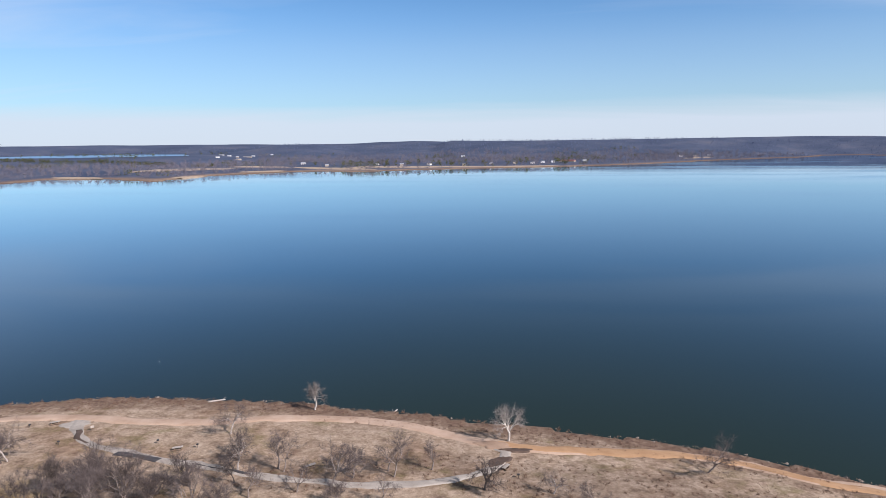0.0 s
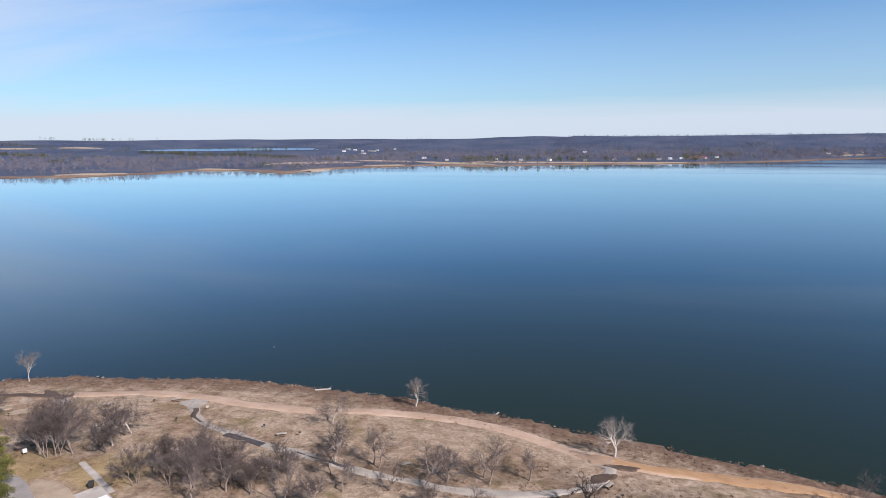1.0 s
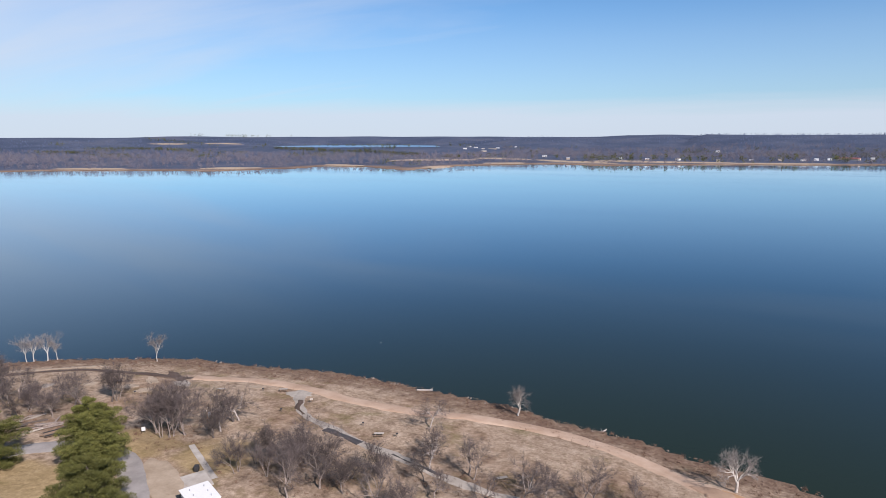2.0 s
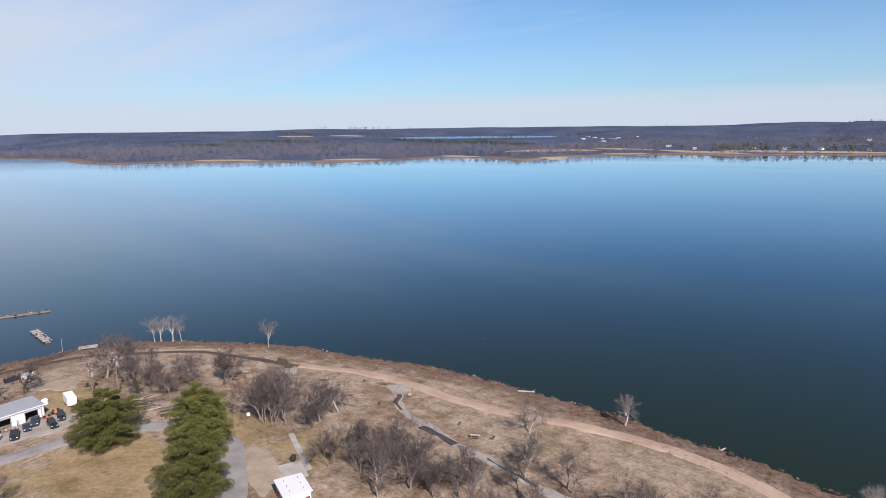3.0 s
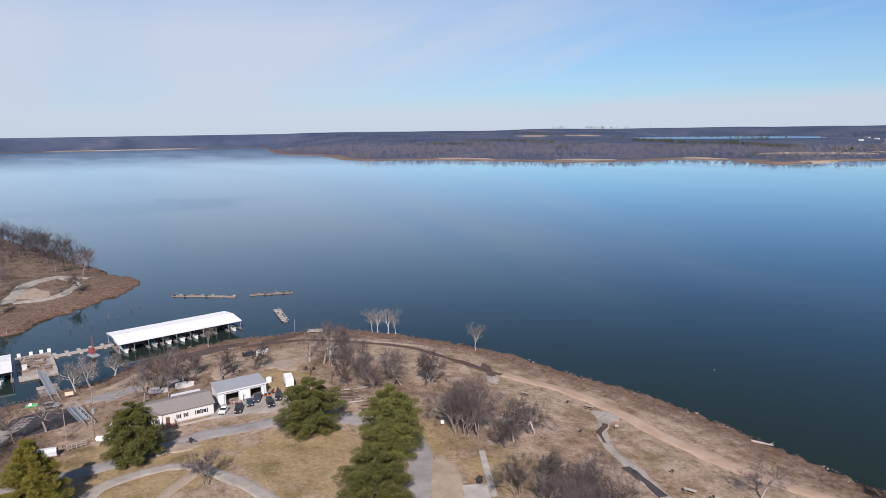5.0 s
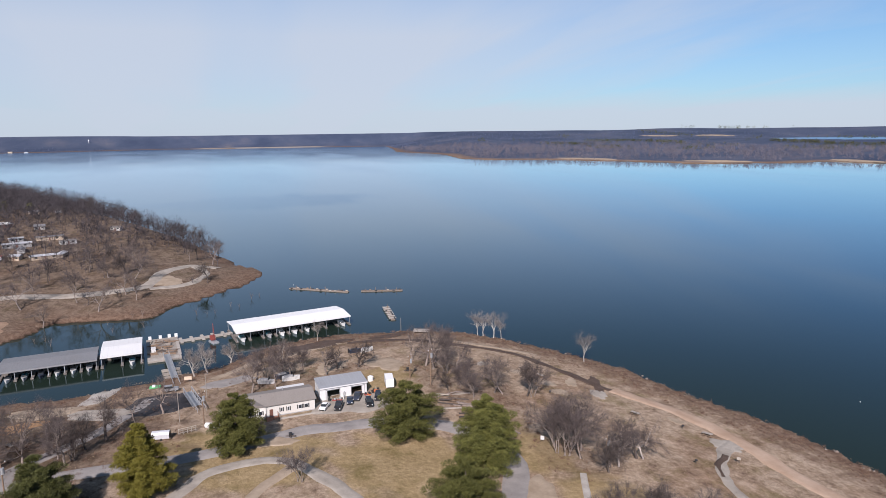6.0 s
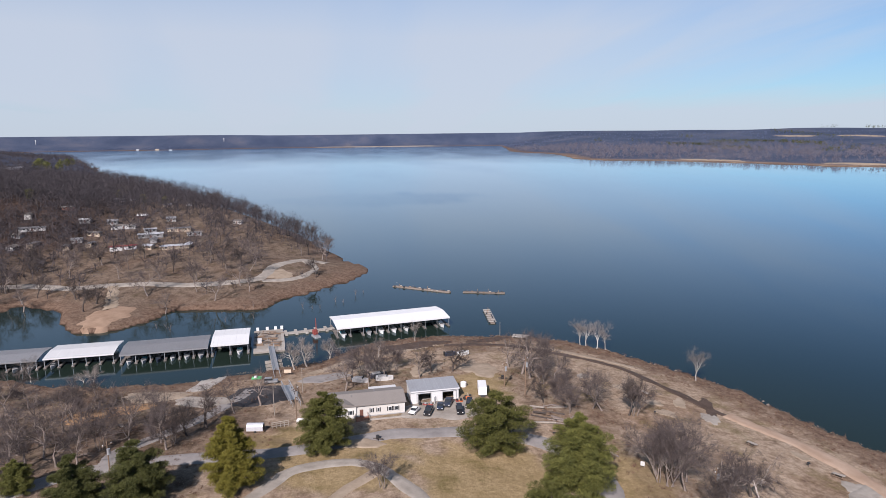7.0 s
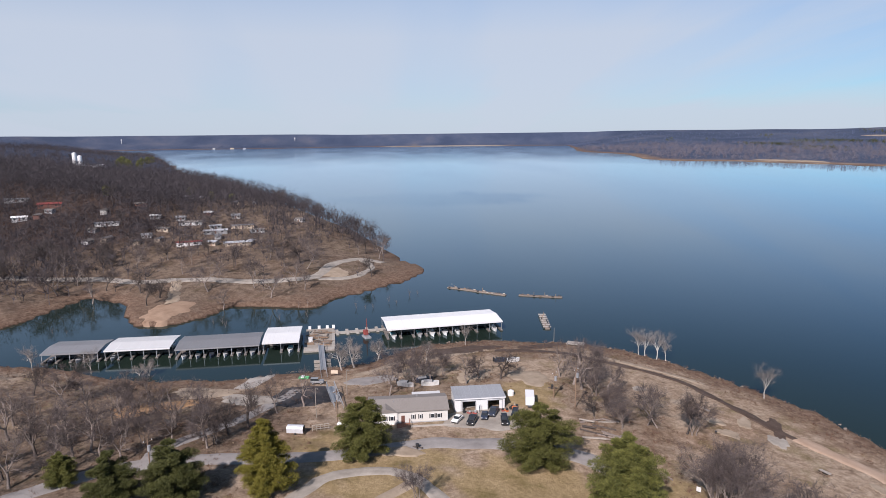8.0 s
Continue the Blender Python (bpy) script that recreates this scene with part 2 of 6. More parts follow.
def make_ground():
    m, ns, ls, b = shader("ground_cover", 0.95)
    b.inputs["Specular IOR Level"].default_value = 0.1
    pos = ns.new("ShaderNodeNewGeometry").outputs["Position"]
    xyz = ns.new("ShaderNodeSeparateXYZ")
    ls.new(pos, xyz.inputs[0])
    att = ns.new("ShaderNodeAttribute")
    att.attribute_name = "cover"
    mix = ns.new("ShaderNodeSeparateColor")
    ls.new(att.outputs["Color"], mix.inputs[0])
    fine, mid, broad, wide = (noise_of(ns, ls, s, d, 0.62, pos) for s, d in ((0.5, 5), (3.2, 5), (14, 4), (160, 5)))
    dry = ramp_of(ns, ls, mid, [(0.28, (0.215, 0.155, 0.117)), (0.45, (0.41, 0.318, 0.238)), (0.68, (0.56, 0.458, 0.36))])
    green = ramp_of(ns, ls, fine, [(0.3, (0.16, 0.15, 0.065)), (0.7, (0.28, 0.25, 0.125))])
    rust = ramp_of(ns, ls, mid, [(0.3, (0.17, 0.098, 0.066)), (0.7, (0.37, 0.24, 0.16))])
    col = blend(ns, ls, calc(ns, ls, "MULTIPLY", calc(ns, ls, "SUBTRACT", broad, 0.51), 4.0, True), dry, rust)
    speck = calc(ns, ls, "MULTIPLY", calc(ns, ls, "SUBTRACT", noise_of(ns, ls, 7, 5, 0.7, pos), 0.53), 5.0, True)
    col = blend(ns, ls, calc(ns, ls, "MULTIPLY", speck, 0.75), col, green)
    # mown lawn
    lawn = ramp_of(ns, ls, noise_of(ns, ls, 5.5, 6, 0.65, pos), [(0.32, (0.25, 0.20, 0.095)), (0.46, (0.39, 0.30, 0.168)), (0.7, (0.50, 0.39, 0.235))])
    col = blend(ns, ls, 1.0, blend(ns, ls, mix.outputs["Red"], col, lawn), (0.92, 0.9, 0.88), "MULTIPLY")
    # leaf litter and brush under the trees, with tree shade in the dark tone
    shaded_litter = ramp_of(ns, ls, mid, [(0.3, (0.038, 0.027, 0.024)), (0.7, (0.125, 0.088, 0.072))])
    col = blend(ns, ls, mix.outputs["Green"], col, shaded_litter)
    # far country: bare woods and pasture in patches, distance haze painted in as blue
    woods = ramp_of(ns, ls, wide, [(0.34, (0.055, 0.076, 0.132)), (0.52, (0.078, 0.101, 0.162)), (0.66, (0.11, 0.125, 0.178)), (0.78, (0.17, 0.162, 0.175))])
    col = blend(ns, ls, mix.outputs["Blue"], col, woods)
    # the drawn-down bank: red-brown earth and weed, darker where it is wet
    height = calc(ns, ls, "ADD", calc(ns, ls, "DIVIDE", xyz.outputs["Z"], UNIT), calc(ns, ls, "MULTIPLY", calc(ns, ls, "SUBTRACT", mid, 0.5), 1.3))
    bank = ramp_of(ns, ls, noise_of(ns, ls, 1.5, 6, 0.7, pos), [(0.3, (0.10, 0.062, 0.046)), (0.48, (0.19, 0.126, 0.092)), (0.72, (0.30, 0.222, 0.165))])
    col = blend(ns, ls, calc(ns, ls, "SUBTRACT", 1.0, calc(ns, ls, "MULTIPLY", calc(ns, ls, "SUBTRACT", height, 1.1), 1.1, True)), col, bank)
    # the weedy strip above the waterline; open sand on the far side of the lake
    beach = ramp_of(ns, ls, noise_of(ns, ls, 40, 4, 0.6, pos), [(0.35, (0.24, 0.165, 0.12)), (0.6, (0.42, 0.32, 0.235))])
    weedy = blend(ns, ls, mix.outputs["Blue"], bank, beach)
    strip = calc(ns, ls, "MULTIPLY", att.outputs["Alpha"], calc(ns, ls, "MULTIPLY", calc(ns, ls, "SUBTRACT", noise_of(ns, ls, 5, 5, 0.65, pos), 0.34), 5.0, True))
    col = blend(ns, ls, calc(ns, ls, "MULTIPLY", strip, 0.85), col, weedy)
    col = blend(ns, ls, calc(ns, ls, "SUBTRACT", 1.0, calc(ns, ls, "MULTIPLY", calc(ns, ls, "SUBTRACT", height, 0.05), 2.6, True)), col, (0.085, 0.055, 0.04))
    col = blend(ns, ls, calc(ns, ls, "MULTIPLY", calc(ns, ls, "SUBTRACT", noise_of(ns, ls, 0.8, 6, 0.75, pos), 0.42), 3.0, True), blend(ns, ls, 1.0, col, (0.66, 0.64, 0.61), "MULTIPLY"), col)
    ls.new(col, b.inputs["Base Color"])
    relief(ns, ls, b, noise_of(ns, ls, 0.9, 6, 0.7, pos), 0.35)
    return m


def make_water():
    """Dark green-blue water under a rippled, bluish mirror of the sky; calm and ruffled stretches in long streaks."""
    m, ns, ls, b = shader("lake_water")
    ns.remove(b)
    pos = ns.new("ShaderNodeNewGeometry").outputs["Position"]
    stretch = ns.new("ShaderNodeMapping")
    stretch.inputs["Rotation"].default_value = (0, 0, radians(20))
    stretch.inputs["Scale"].default_value = (1, 3.4, 1)
    ls.new(pos, stretch.inputs[0])
    ruffled = calc(ns, ls, "MULTIPLY", calc(ns, ls, "SUBTRACT", noise_of(ns, ls, 460, 5, 0.55, stretch.outputs[0]), 0.42), 4.0, True)
    # the open western reach lies in the wind
    xyz = ns.new("ShaderNodeSeparateXYZ")
    ls.new(pos, xyz.inputs[0])
    reach = calc(ns, ls, "MULTIPLY", calc(ns, ls, "SUBTRACT", calc(ns, ls, "DIVIDE", xyz.outputs["X"], -UNIT), 900), 0.0005, True)
    ruffled = calc(ns, ls, "MULTIPLY", ruffled, calc(ns, ls, "SUBTRACT", 1.0, calc(ns, ls, "MULTIPLY", reach, 0.8)))
    ruffled = calc(ns, ls, "ADD", ruffled, calc(ns, ls, "MULTIPLY", reach, 1.2))
    # one darker squall lies off the far point
    east = calc(ns, ls, "POWER", calc(ns, ls, "DIVIDE", calc(ns, ls, "ADD", xyz.outputs["X"], 640 * UNIT), 85 * UNIT), 2.0)
    along = calc(ns, ls, "POWER", calc(ns, ls, "DIVIDE", calc(ns, ls, "SUBTRACT", xyz.outputs["Y"], 85 * UNIT), 140 * UNIT), 2.0)
    edge = calc(ns, ls, "ADD", calc(ns, ls, "ADD", east, along), calc(ns, ls, "MULTIPLY", noise_of(ns, ls, 90, 5, 0.6, stretch.outputs[0]), 1.6))
    squall = calc(ns, ls, "MULTIPLY", calc(ns, ls, "SUBTRACT", 1.7, edge), 1.8, True)
    ruffled = calc(ns, ls, "ADD", ruffled, calc(ns, ls, "MULTIPLY", squall, 1.3))
    rough = calc(ns, ls, "MULTIPLY_ADD", ruffled, 0.09)
    rough.node.inputs[2].default_value = 0.03
    push = calc(ns, ls, "MULTIPLY_ADD", ruffled, 0.22)
    push.node.inputs[2].default_value = 0.10
    ripple = calc(ns, ls, "ADD", noise_of(ns, ls, 0.9, 3, 0.6, pos), calc(ns, ls, "MULTIPLY", noise_of(ns, ls, 5, 3, 0.6, pos), 2.0))
    bump = ns.new("ShaderNodeBump")
    bump.inputs["Distance"].default_value = 0.02
    ls.new(push, bump.inputs["Strength"])
    ls.new(ripple, bump.inputs["Height"])
    body, gloss, fres, mix = (ns.new("ShaderNode" + k) for k in ("BsdfDiffuse", "BsdfGlossy", "Fresnel", "MixShader"))
    body.inputs["Color"].default_value = (0.0138, 0.0230, 0.0168, 1)
    gloss.inputs["Color"].default_value = (0.765, 0.895, 1.0, 1)
    fres.inputs["IOR"].default_value = 1.36
    ls.new(rough, gloss.inputs["Roughness"])
    ls.new(bump.outputs[0], gloss.inputs["Normal"])
    ls.new(bump.outputs[0], fres.inputs["Normal"])
    shine = calc(ns, ls, "MULTIPLY_ADD", fres.outputs[0], 1.44, True)
    shine.node.inputs[2].default_value = -0.074
    ls.new(shine, mix.inputs[0])
    ls.new(body.outputs[0], mix.inputs[1])
    ls.new(gloss.outputs[0], mix.inputs[2])
    ls.new(mix.outputs[0], ns["Material Output"].inputs["Surface"])
    return m


def make_track(name, a, c, size=2.5, rough=0.95):
    m, ns, ls, b = shader(name, rough)
    b.inputs["Specular IOR Level"].default_value = 0.15
    fine, broad = noise_of(ns, ls, 0.35, 5), noise_of(ns, ls, size, 5, 0.65)
    col = ramp_of(ns, ls, broad, [(0.3, a), (0.7, c)])
    col = blend(ns, ls, calc(ns, ls, "MULTIPLY", fine, 0.5), col, blend(ns, ls, 1.0, col, (0.68, 0.66, 0.64), "MULTIPLY"))
    ls.new(col, b.inputs["Base Color"])
    relief(ns, ls, b, fine, 0.03)
    return m


GROUND, WATER = make_ground(), make_water()
# far arm of the lake: the sky's reflection is painted in as blue
SKY_WATER = make_track("sky_blue_lake_water", (0.11, 0.21, 0.36), (0.13, 0.25, 0.40), 90, 0.3)
BAR_SAND = make_track("damp_bar_sand", (0.19, 0.165, 0.145), (0.27, 0.235, 0.205), 30)
CLAY = make_track("dry_clay", (0.26, 0.175, 0.12), (0.37, 0.262, 0.185), 4)
SAND = make_track("sandy_track", (0.35, 0.24, 0.165), (0.49, 0.37, 0.28), 5)
PALE_SAND = make_track("pale_sand", (0.27, 0.21, 0.15), (0.41, 0.335, 0.255), 3)
ORANGE = make_track("orange_clay", (0.32, 0.19, 0.10), (0.44, 0.28, 0.16), 5)
GRIT = make_track("grey_chippings", (0.27, 0.24, 0.205), (0.41, 0.372, 0.322), 3)
ASPHALT = make_track("worn_asphalt", (0.225, 0.208, 0.198), (0.34, 0.318, 0.30), 4)
DARK_TAR = make_track("dark_wet_tar", (0.035, 0.035, 0.04), (0.075, 0.07, 0.07), 4, 0.7)
MUD = make_track("dark_wet_earth", (0.065, 0.045, 0.035), (0.12, 0.085, 0.065), 2, 0.75)
CONCRETE = make_track("concrete_slab", (0.33, 0.30, 0.265), (0.45, 0.42, 0.38), 2)
BARK = worn("grey_brown_bark", (0.22, 0.18, 0.155), 0.9, vary=0.35, size=0.8, bump=0.02)
PALE_BARK = worn("bleached_bark", (0.45, 0.41, 0.365), 0.85, vary=0.25, size=1.2, bump=0.02)
GREY_BARK = worn("grey_dead_bark", (0.33, 0.29, 0.26), 0.9, vary=0.3, size=0.8)
DARK_BARK = worn("dark_bark", (0.075, 0.06, 0.052), 0.9, vary=0.3, size=0.8)
TWIGS = foliage("grey_brown_twigs", (0.05, 0.04, 0.037), (0.148, 0.12, 0.112))
PALE_TWIGS = foliage("bleached_twigs", (0.14, 0.122, 0.11), (0.27, 0.24, 0.215))
DARK_TWIGS = foliage("dark_twigs", (0.045, 0.037, 0.034), (0.11, 0.09, 0.082))
NEEDLES = foliage("pine_needles", (0.042, 0.049, 0.013), (0.155, 0.152, 0.043), 0.6)
GOLD_NEEDLES = foliage("yellow_green_needles", (0.10, 0.095, 0.016), (0.215, 0.185, 0.036), 0.6)
DEEP_NEEDLES = foliage("dark_green_needles", (0.036, 0.042, 0.014), (0.105, 0.108, 0.034), 0.6)
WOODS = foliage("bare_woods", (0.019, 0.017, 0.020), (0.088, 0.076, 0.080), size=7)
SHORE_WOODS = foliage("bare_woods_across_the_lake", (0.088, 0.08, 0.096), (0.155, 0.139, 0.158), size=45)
# the blue of these woods is air haze put into the base colour
HAZY_WOODS = foliage("hazy_distant_bare_woods", (0.056, 0.074, 0.126), (0.115, 0.137, 0.205), size=120)
BRUSH = foliage("dry_brush", (0.095, 0.056, 0.042), (0.25, 0.155, 0.105), size=6)
GRASS = foliage("dry_grass_tufts", (0.15, 0.108, 0.072), (0.33, 0.25, 0.172), 0.9)
ROCK = worn("shore_rock", (0.19, 0.15, 0.122), 0.9, vary=0.35, size=0.5, bump=0.02)
WHITE = worn("white_painted_metal", (0.68, 0.68, 0.67), 0.5, vary=0.05, size=1.5, dirty=0.10, dirt=(0.5, 0.48, 0.44))
MID_TIN = worn("mid_grey_metal_roof", (0.36, 0.37, 0.385), 0.5, 0.2, vary=0.1, size=2.0, dirty=0.15)
GREY_TIN = worn("grey_metal_roof", (0.24, 0.24, 0.245), 0.5, 0.2, vary=0.1, size=2.0, dirty=0.15)
PALE_TIN = worn("pale_grey_metal_roof", (0.50, 0.51, 0.53), 0.45, 0.2, vary=0.08, size=2.0, dirty=0.12)
SHINGLE = worn("grey_brown_shingles", (0.20, 0.18, 0.162), 0.9, vary=0.2, size=0.7, dirty=0.2)
SIDING = worn("cream_siding", (0.64, 0.62, 0.575), 0.6, vary=0.05, size=1.5, dirty=0.10, dirt=(0.45, 0.42, 0.36))
BLACK = worn("black_plastic", (0.025, 0.025, 0.027), 0.5, vary=0.2, dirty=0.1)
GLASS = worn("dark_window_glass", (0.03, 0.035, 0.04), 0.08, vary=0.1, dirty=0.0)
STEEL = worn("galvanised_steel", (0.42, 0.43, 0.44), 0.5, 0.5, vary=0.15, dirty=0.2)
PLANK = worn("weathered_planks", (0.31, 0.275, 0.235), 0.9, vary=0.25, size=0.8, dirty=0.3)
# dock planks, colour taken down for the shade under the roofs
DOCK_PLANK = worn("shade_toned_dock_planks", (0.17, 0.15, 0.135), 0.9, vary=0.25, size=0.8, dirty=0.3)
TIMBER = worn("brown_timber", (0.20, 0.135, 0.09), 0.9, vary=0.3, size=0.5)
RED_WOOD = worn("red_stained_timber", (0.27, 0.13, 0.085), 0.9, vary=0.25, size=0.5)
RED = worn("faded_red_paint", (0.27, 0.06, 0.05), 0.6, vary=0.2)
ORANGE_PAINT = worn("orange_paint", (0.55, 0.15, 0.05), 0.6, vary=0.2)
GREEN_PAINT = worn("bright_green_plastic", (0.10, 0.42, 0.16), 0.5, vary=0.15)
TEAL = worn("teal_canvas", (0.05, 0.22, 0.27), 0.7, vary=0.2)
NAVY = worn("dark_blue_paint", (0.03, 0.04, 0.065), 0.3, vary=0.1)
CAR_BLACK = worn("black_car_paint", (0.02, 0.02, 0.022), 0.25, vary=0.1, dirty=0.15)
CAR_WHITE = worn("white_car_paint", (0.78, 0.78, 0.77), 0.3, vary=0.04, dirty=0.05)
RUBBER = worn("tyre_rubber", (0.02, 0.02, 0.02), 0.9)
BROWN_DOOR = worn("brown_door_paint", (0.16, 0.07, 0.05), 0.6)
HULL = worn("white_boat_hull", (0.72, 0.72, 0.70), 0.3, vary=0.1)
TAN_WALL = worn("tan_wall_paint", (0.50, 0.41, 0.31), 0.8, vary=0.1)
GREY_WALL = worn("grey_wall_paint", (0.36, 0.36, 0.36), 0.8, vary=0.1)


# ---- building helpers ----
def part(name, bm, material, parent=None, label=""):
    """Links a bmesh as one mesh object, under a thing or a part where one is given."""
    me = bpy.data.meshes.new(name)
    bm.to_mesh(me)
    bm.free()
    me.materials.append(material)
    ob = new(name, me)
    if parent is not None:
        ob.parent = parent
    if label:
        ob["label"] = label
    return ob


def mesh_of(name, verts, faces, material, parent=None, label="", smooth=False):
    me = bpy.data.meshes.new(name)
    me.from_pydata(verts, [], faces)
    me.materials.append(material)
    if smooth:
        me.polygons.foreach_set("use_smooth", [True] * len(me.polygons))
    ob = new(name, me)
    if parent is not None:
        ob.parent = parent
    if label:
        ob["label"] = label
    return ob


def thing(name, x, y, z=None, turn=0, label="", category="", group="", kind="", size=1.0):
    """An Empty at a thing's base, which parents its parts."""
    ob = new(name)
    ob.matrix_basis = pose(x, y, ground_z(x, y) if z is None else z, 0, 0, turn) @ Matrix.Scale(size, 4)
    return tagged(ob, label, category, group, kind)


def box(bm, x, y, z, sx, sy, sz, bevel=0.0, turn=0.0, taper=1.0):
    """A box that stands with the middle of its foot at x, y, z."""
    made = bmesh.ops.create_cube(bm, size=1.0)["verts"]
    for v in made:
        k = taper if v.co.z > 0 else 1.0
        v.co = Vector((v.co.x * sx * k, v.co.y * sy * k, (v.co.z + 0.5) * sz))
    m = Matrix.Translation((x, y, z)) @ Matrix.Rotation(radians(turn), 4, "Z")
    for v in made:
        v.co = m @ v.co
    if bevel:
        edges = list({e for v in made for e in v.link_edges})
        bmesh.ops.bevel(bm, geom=edges, offset=bevel, segments=1, affect="EDGES")
    return bm


def rod(bm, a, b, r0, r1=None, n=6):
    """A round bar from a to b."""
    a, b = Vector(a), Vector(b)
    r1 = r0 if r1 is None else r1
    q = (b - a).to_track_quat("Z", "Y")
    rings = [[bm.verts.new(p + q @ Vector((r * math.cos(6.2832 * k / n), r * math.sin(6.2832 * k / n), 0))) for k in range(n)] for p, r in ((a, r0), (b, r1))]
    for k in range(n):
        bm.faces.new((rings[0][k], rings[0][(k + 1) % n], rings[1][(k + 1) % n], rings[1][k]))
    bm.faces.new(rings[0][::-1])
    bm.faces.new(rings[1])
    return bm


def boxed(name, material, parent, *rows, label="", bevel=0.0):
    bm = bmesh.new()
    for row in rows:
        box(bm, *row[:6], *(row[6:] or (bevel,)))
    return part(name, bm, material, parent, label)


def rodded(name, material, parent, *rows, label="", n=6):
    bm = bmesh.new()
    for row in rows:
        rod(bm, *row, n=n)
    return part(name, bm, material, parent, label)


def slab(name, material, parent, profile, y0, y1, label=""):
    """A prism: an outline in x, z drawn out from y0 to y1."""
    bm = bmesh.new()
    a = [bm.verts.new((x, y0, z)) for x, z in profile]
    b = [bm.verts.new((x, y1, z)) for x, z in profile]
    n = len(a)
    for k in range(n):
        bm.faces.new((a[k], a[(k + 1) % n], b[(k + 1) % n], b[k]))
    bm.faces.new(a[::-1])
    bm.faces.new(b)
    bmesh.ops.recalc_face_normals(bm, faces=bm.faces)
    return part(name, bm, material, parent, label)


def smooth_line(points, step=2.0):
    """A line through the points, rounded (Catmull-Rom), with a point about every step metres."""
    p = [Vector(q) for q in points]
    p = [p[0] * 2 - p[1]] + p + [p[-1] * 2 - p[-2]]
    out = []
    for k in range(1, len(p) - 2):
        a, b, c, d = p[k - 1:k + 3]
        n = max(1, int((c - b).length / step))
        for i in range(n):
            t = i / n
            out.append(0.5 * (2 * b + (c - a) * t + (2 * a - 5 * b + 4 * c - d) * t * t + (3 * b - a - 3 * c + d) * t ** 3))
    return out + [p[-2]]


def ribbon(name, points, width, material, label, category="road", lift=0.10, rough=0.5, seed=1, step=1.6):
    """A road or path laid over the ground, with ragged edges that sink into it."""
    line = smooth_line(points, step)
    rng = random.Random(seed)
    across = (-0.5, -0.40, -0.15, 0.15, 0.40, 0.5)
    pts = []
    wl_, wr_ = 0.0, 0.0
    for k, p in enumerate(line):
        way_ = (line[min(k + 1, len(line) - 1)] - line[max(k - 1, 0)]).normalized()
        side = Vector((-way_.y, way_.x))
        wl_, wr_ = wl_ * 0.7 + rng.uniform(-rough, rough) * 0.5, wr_ * 0.7 + rng.uniform(-rough, rough) * 0.5
        for s in across:
            pts.append(p + side * (s * width + (wl_ if s < 0 else wr_) * abs(s) * 2))
    z = heights([p.x for p in pts], [p.y for p in pts])
    n = len(across)
    verts = [(p.x, p.y, h + (lift if 0 < k % n < n - 1 else -0.08)) for k, (p, h) in enumerate(zip(pts, z))]
    faces = [(i * n + j, i * n + j + 1, i * n + n + j + 1, i * n + n + j) for i in range(len(line) - 1) for j in range(n - 1)]
    faces = [f[::-1] for f in faces]
    return tagged(mesh_of(name, verts, faces, material, smooth=True), label, category, kind="structure")


def blob(name, x, y, rx, ry, turn, material, label, category="ground", lift=0.07, ragged=0.22, seed=1, square=2.0):
    """A patch of another surface on the ground, with an uneven outline."""
    rng = random.Random(seed)
    ph = [rng.uniform(0, 6.28) for _ in range(6)]
    n, rings = 36, 7
    pts, edge = [(x, y)], []
    c, s = math.cos(radians(turn)), math.sin(radians(turn))
    for i in range(1, rings + 1):
        for k in range(n):
            a = 6.2832 * k / n
            wob = 1 + ragged * (0.5 * math.sin(2 * a + ph[0]) + 0.4 * math.sin(3 * a + ph[1]) + 0.3 * math.sin(5 * a + ph[2]) + 0.25 * math.sin(9 * a + ph[3]))
            e = (abs(math.cos(a)) ** square + abs(math.sin(a)) ** square) ** (-1 / square)
            u, v = rx * i / rings * wob * e * math.cos(a), ry * i / rings * wob * e * math.sin(a)
            pts.append((x + u * c - v * s, y + u * s + v * c))
    z = heights([p[0] for p in pts], [p[1] for p in pts])
    last = len(pts) - n
    verts = [(p[0], p[1], h + (lift if k < last else -0.08)) for k, (p, h) in enumerate(zip(pts, z))]
    faces = [(0, 1 + k, 1 + (k + 1) % n) for k in range(n)]
    for i in range(rings - 1):
        o = 1 + i * n
        faces += [(o + k, o + n + k, o + n + (k + 1) % n, o + (k + 1) % n) for k in range(n)]
    return tagged(mesh_of(name, verts, faces, material, smooth=True), label, category, kind="structure")


# ---- the land, one sheet to the horizon, and the lake ----
LAWNS = [(-100, 42, 15, 13), (-78, 68, 9, 7), (-112, 20, 12, 14), (-142, 52, 9, 8), (-122, 10, 8, 9), (-95, 66, 8, 6)]
# litter patches; their colour also darkens the ground for the trees' shadows
SHADED_LITTER = [(-92, 70, 9, 6), (-64, 70, 15, 8), (-142, 66, 13, 9), (-150, 30, 14, 20), (-122, 70, 14, 8), (-134, -28, 34, 36), (-112, -22, 16, 20), (-165, -55, 14, 20), (-172, -30, 9, 14), (-150, -75, 24, 24), (-125, 62, 10, 5), (-30, 80, 16, 5), (-118, -42, 22, 22), (-100, -34, 12, 14), (-138, -4, 10, 9), (-180, 60, 10, 16), (-176, 84, 12, 6), (-142, -14, 20, 16), (-158, -30, 12, 16), (22, 84, 30, 9), (40, 78, 26, 8), (-8, 90, 12, 6)]


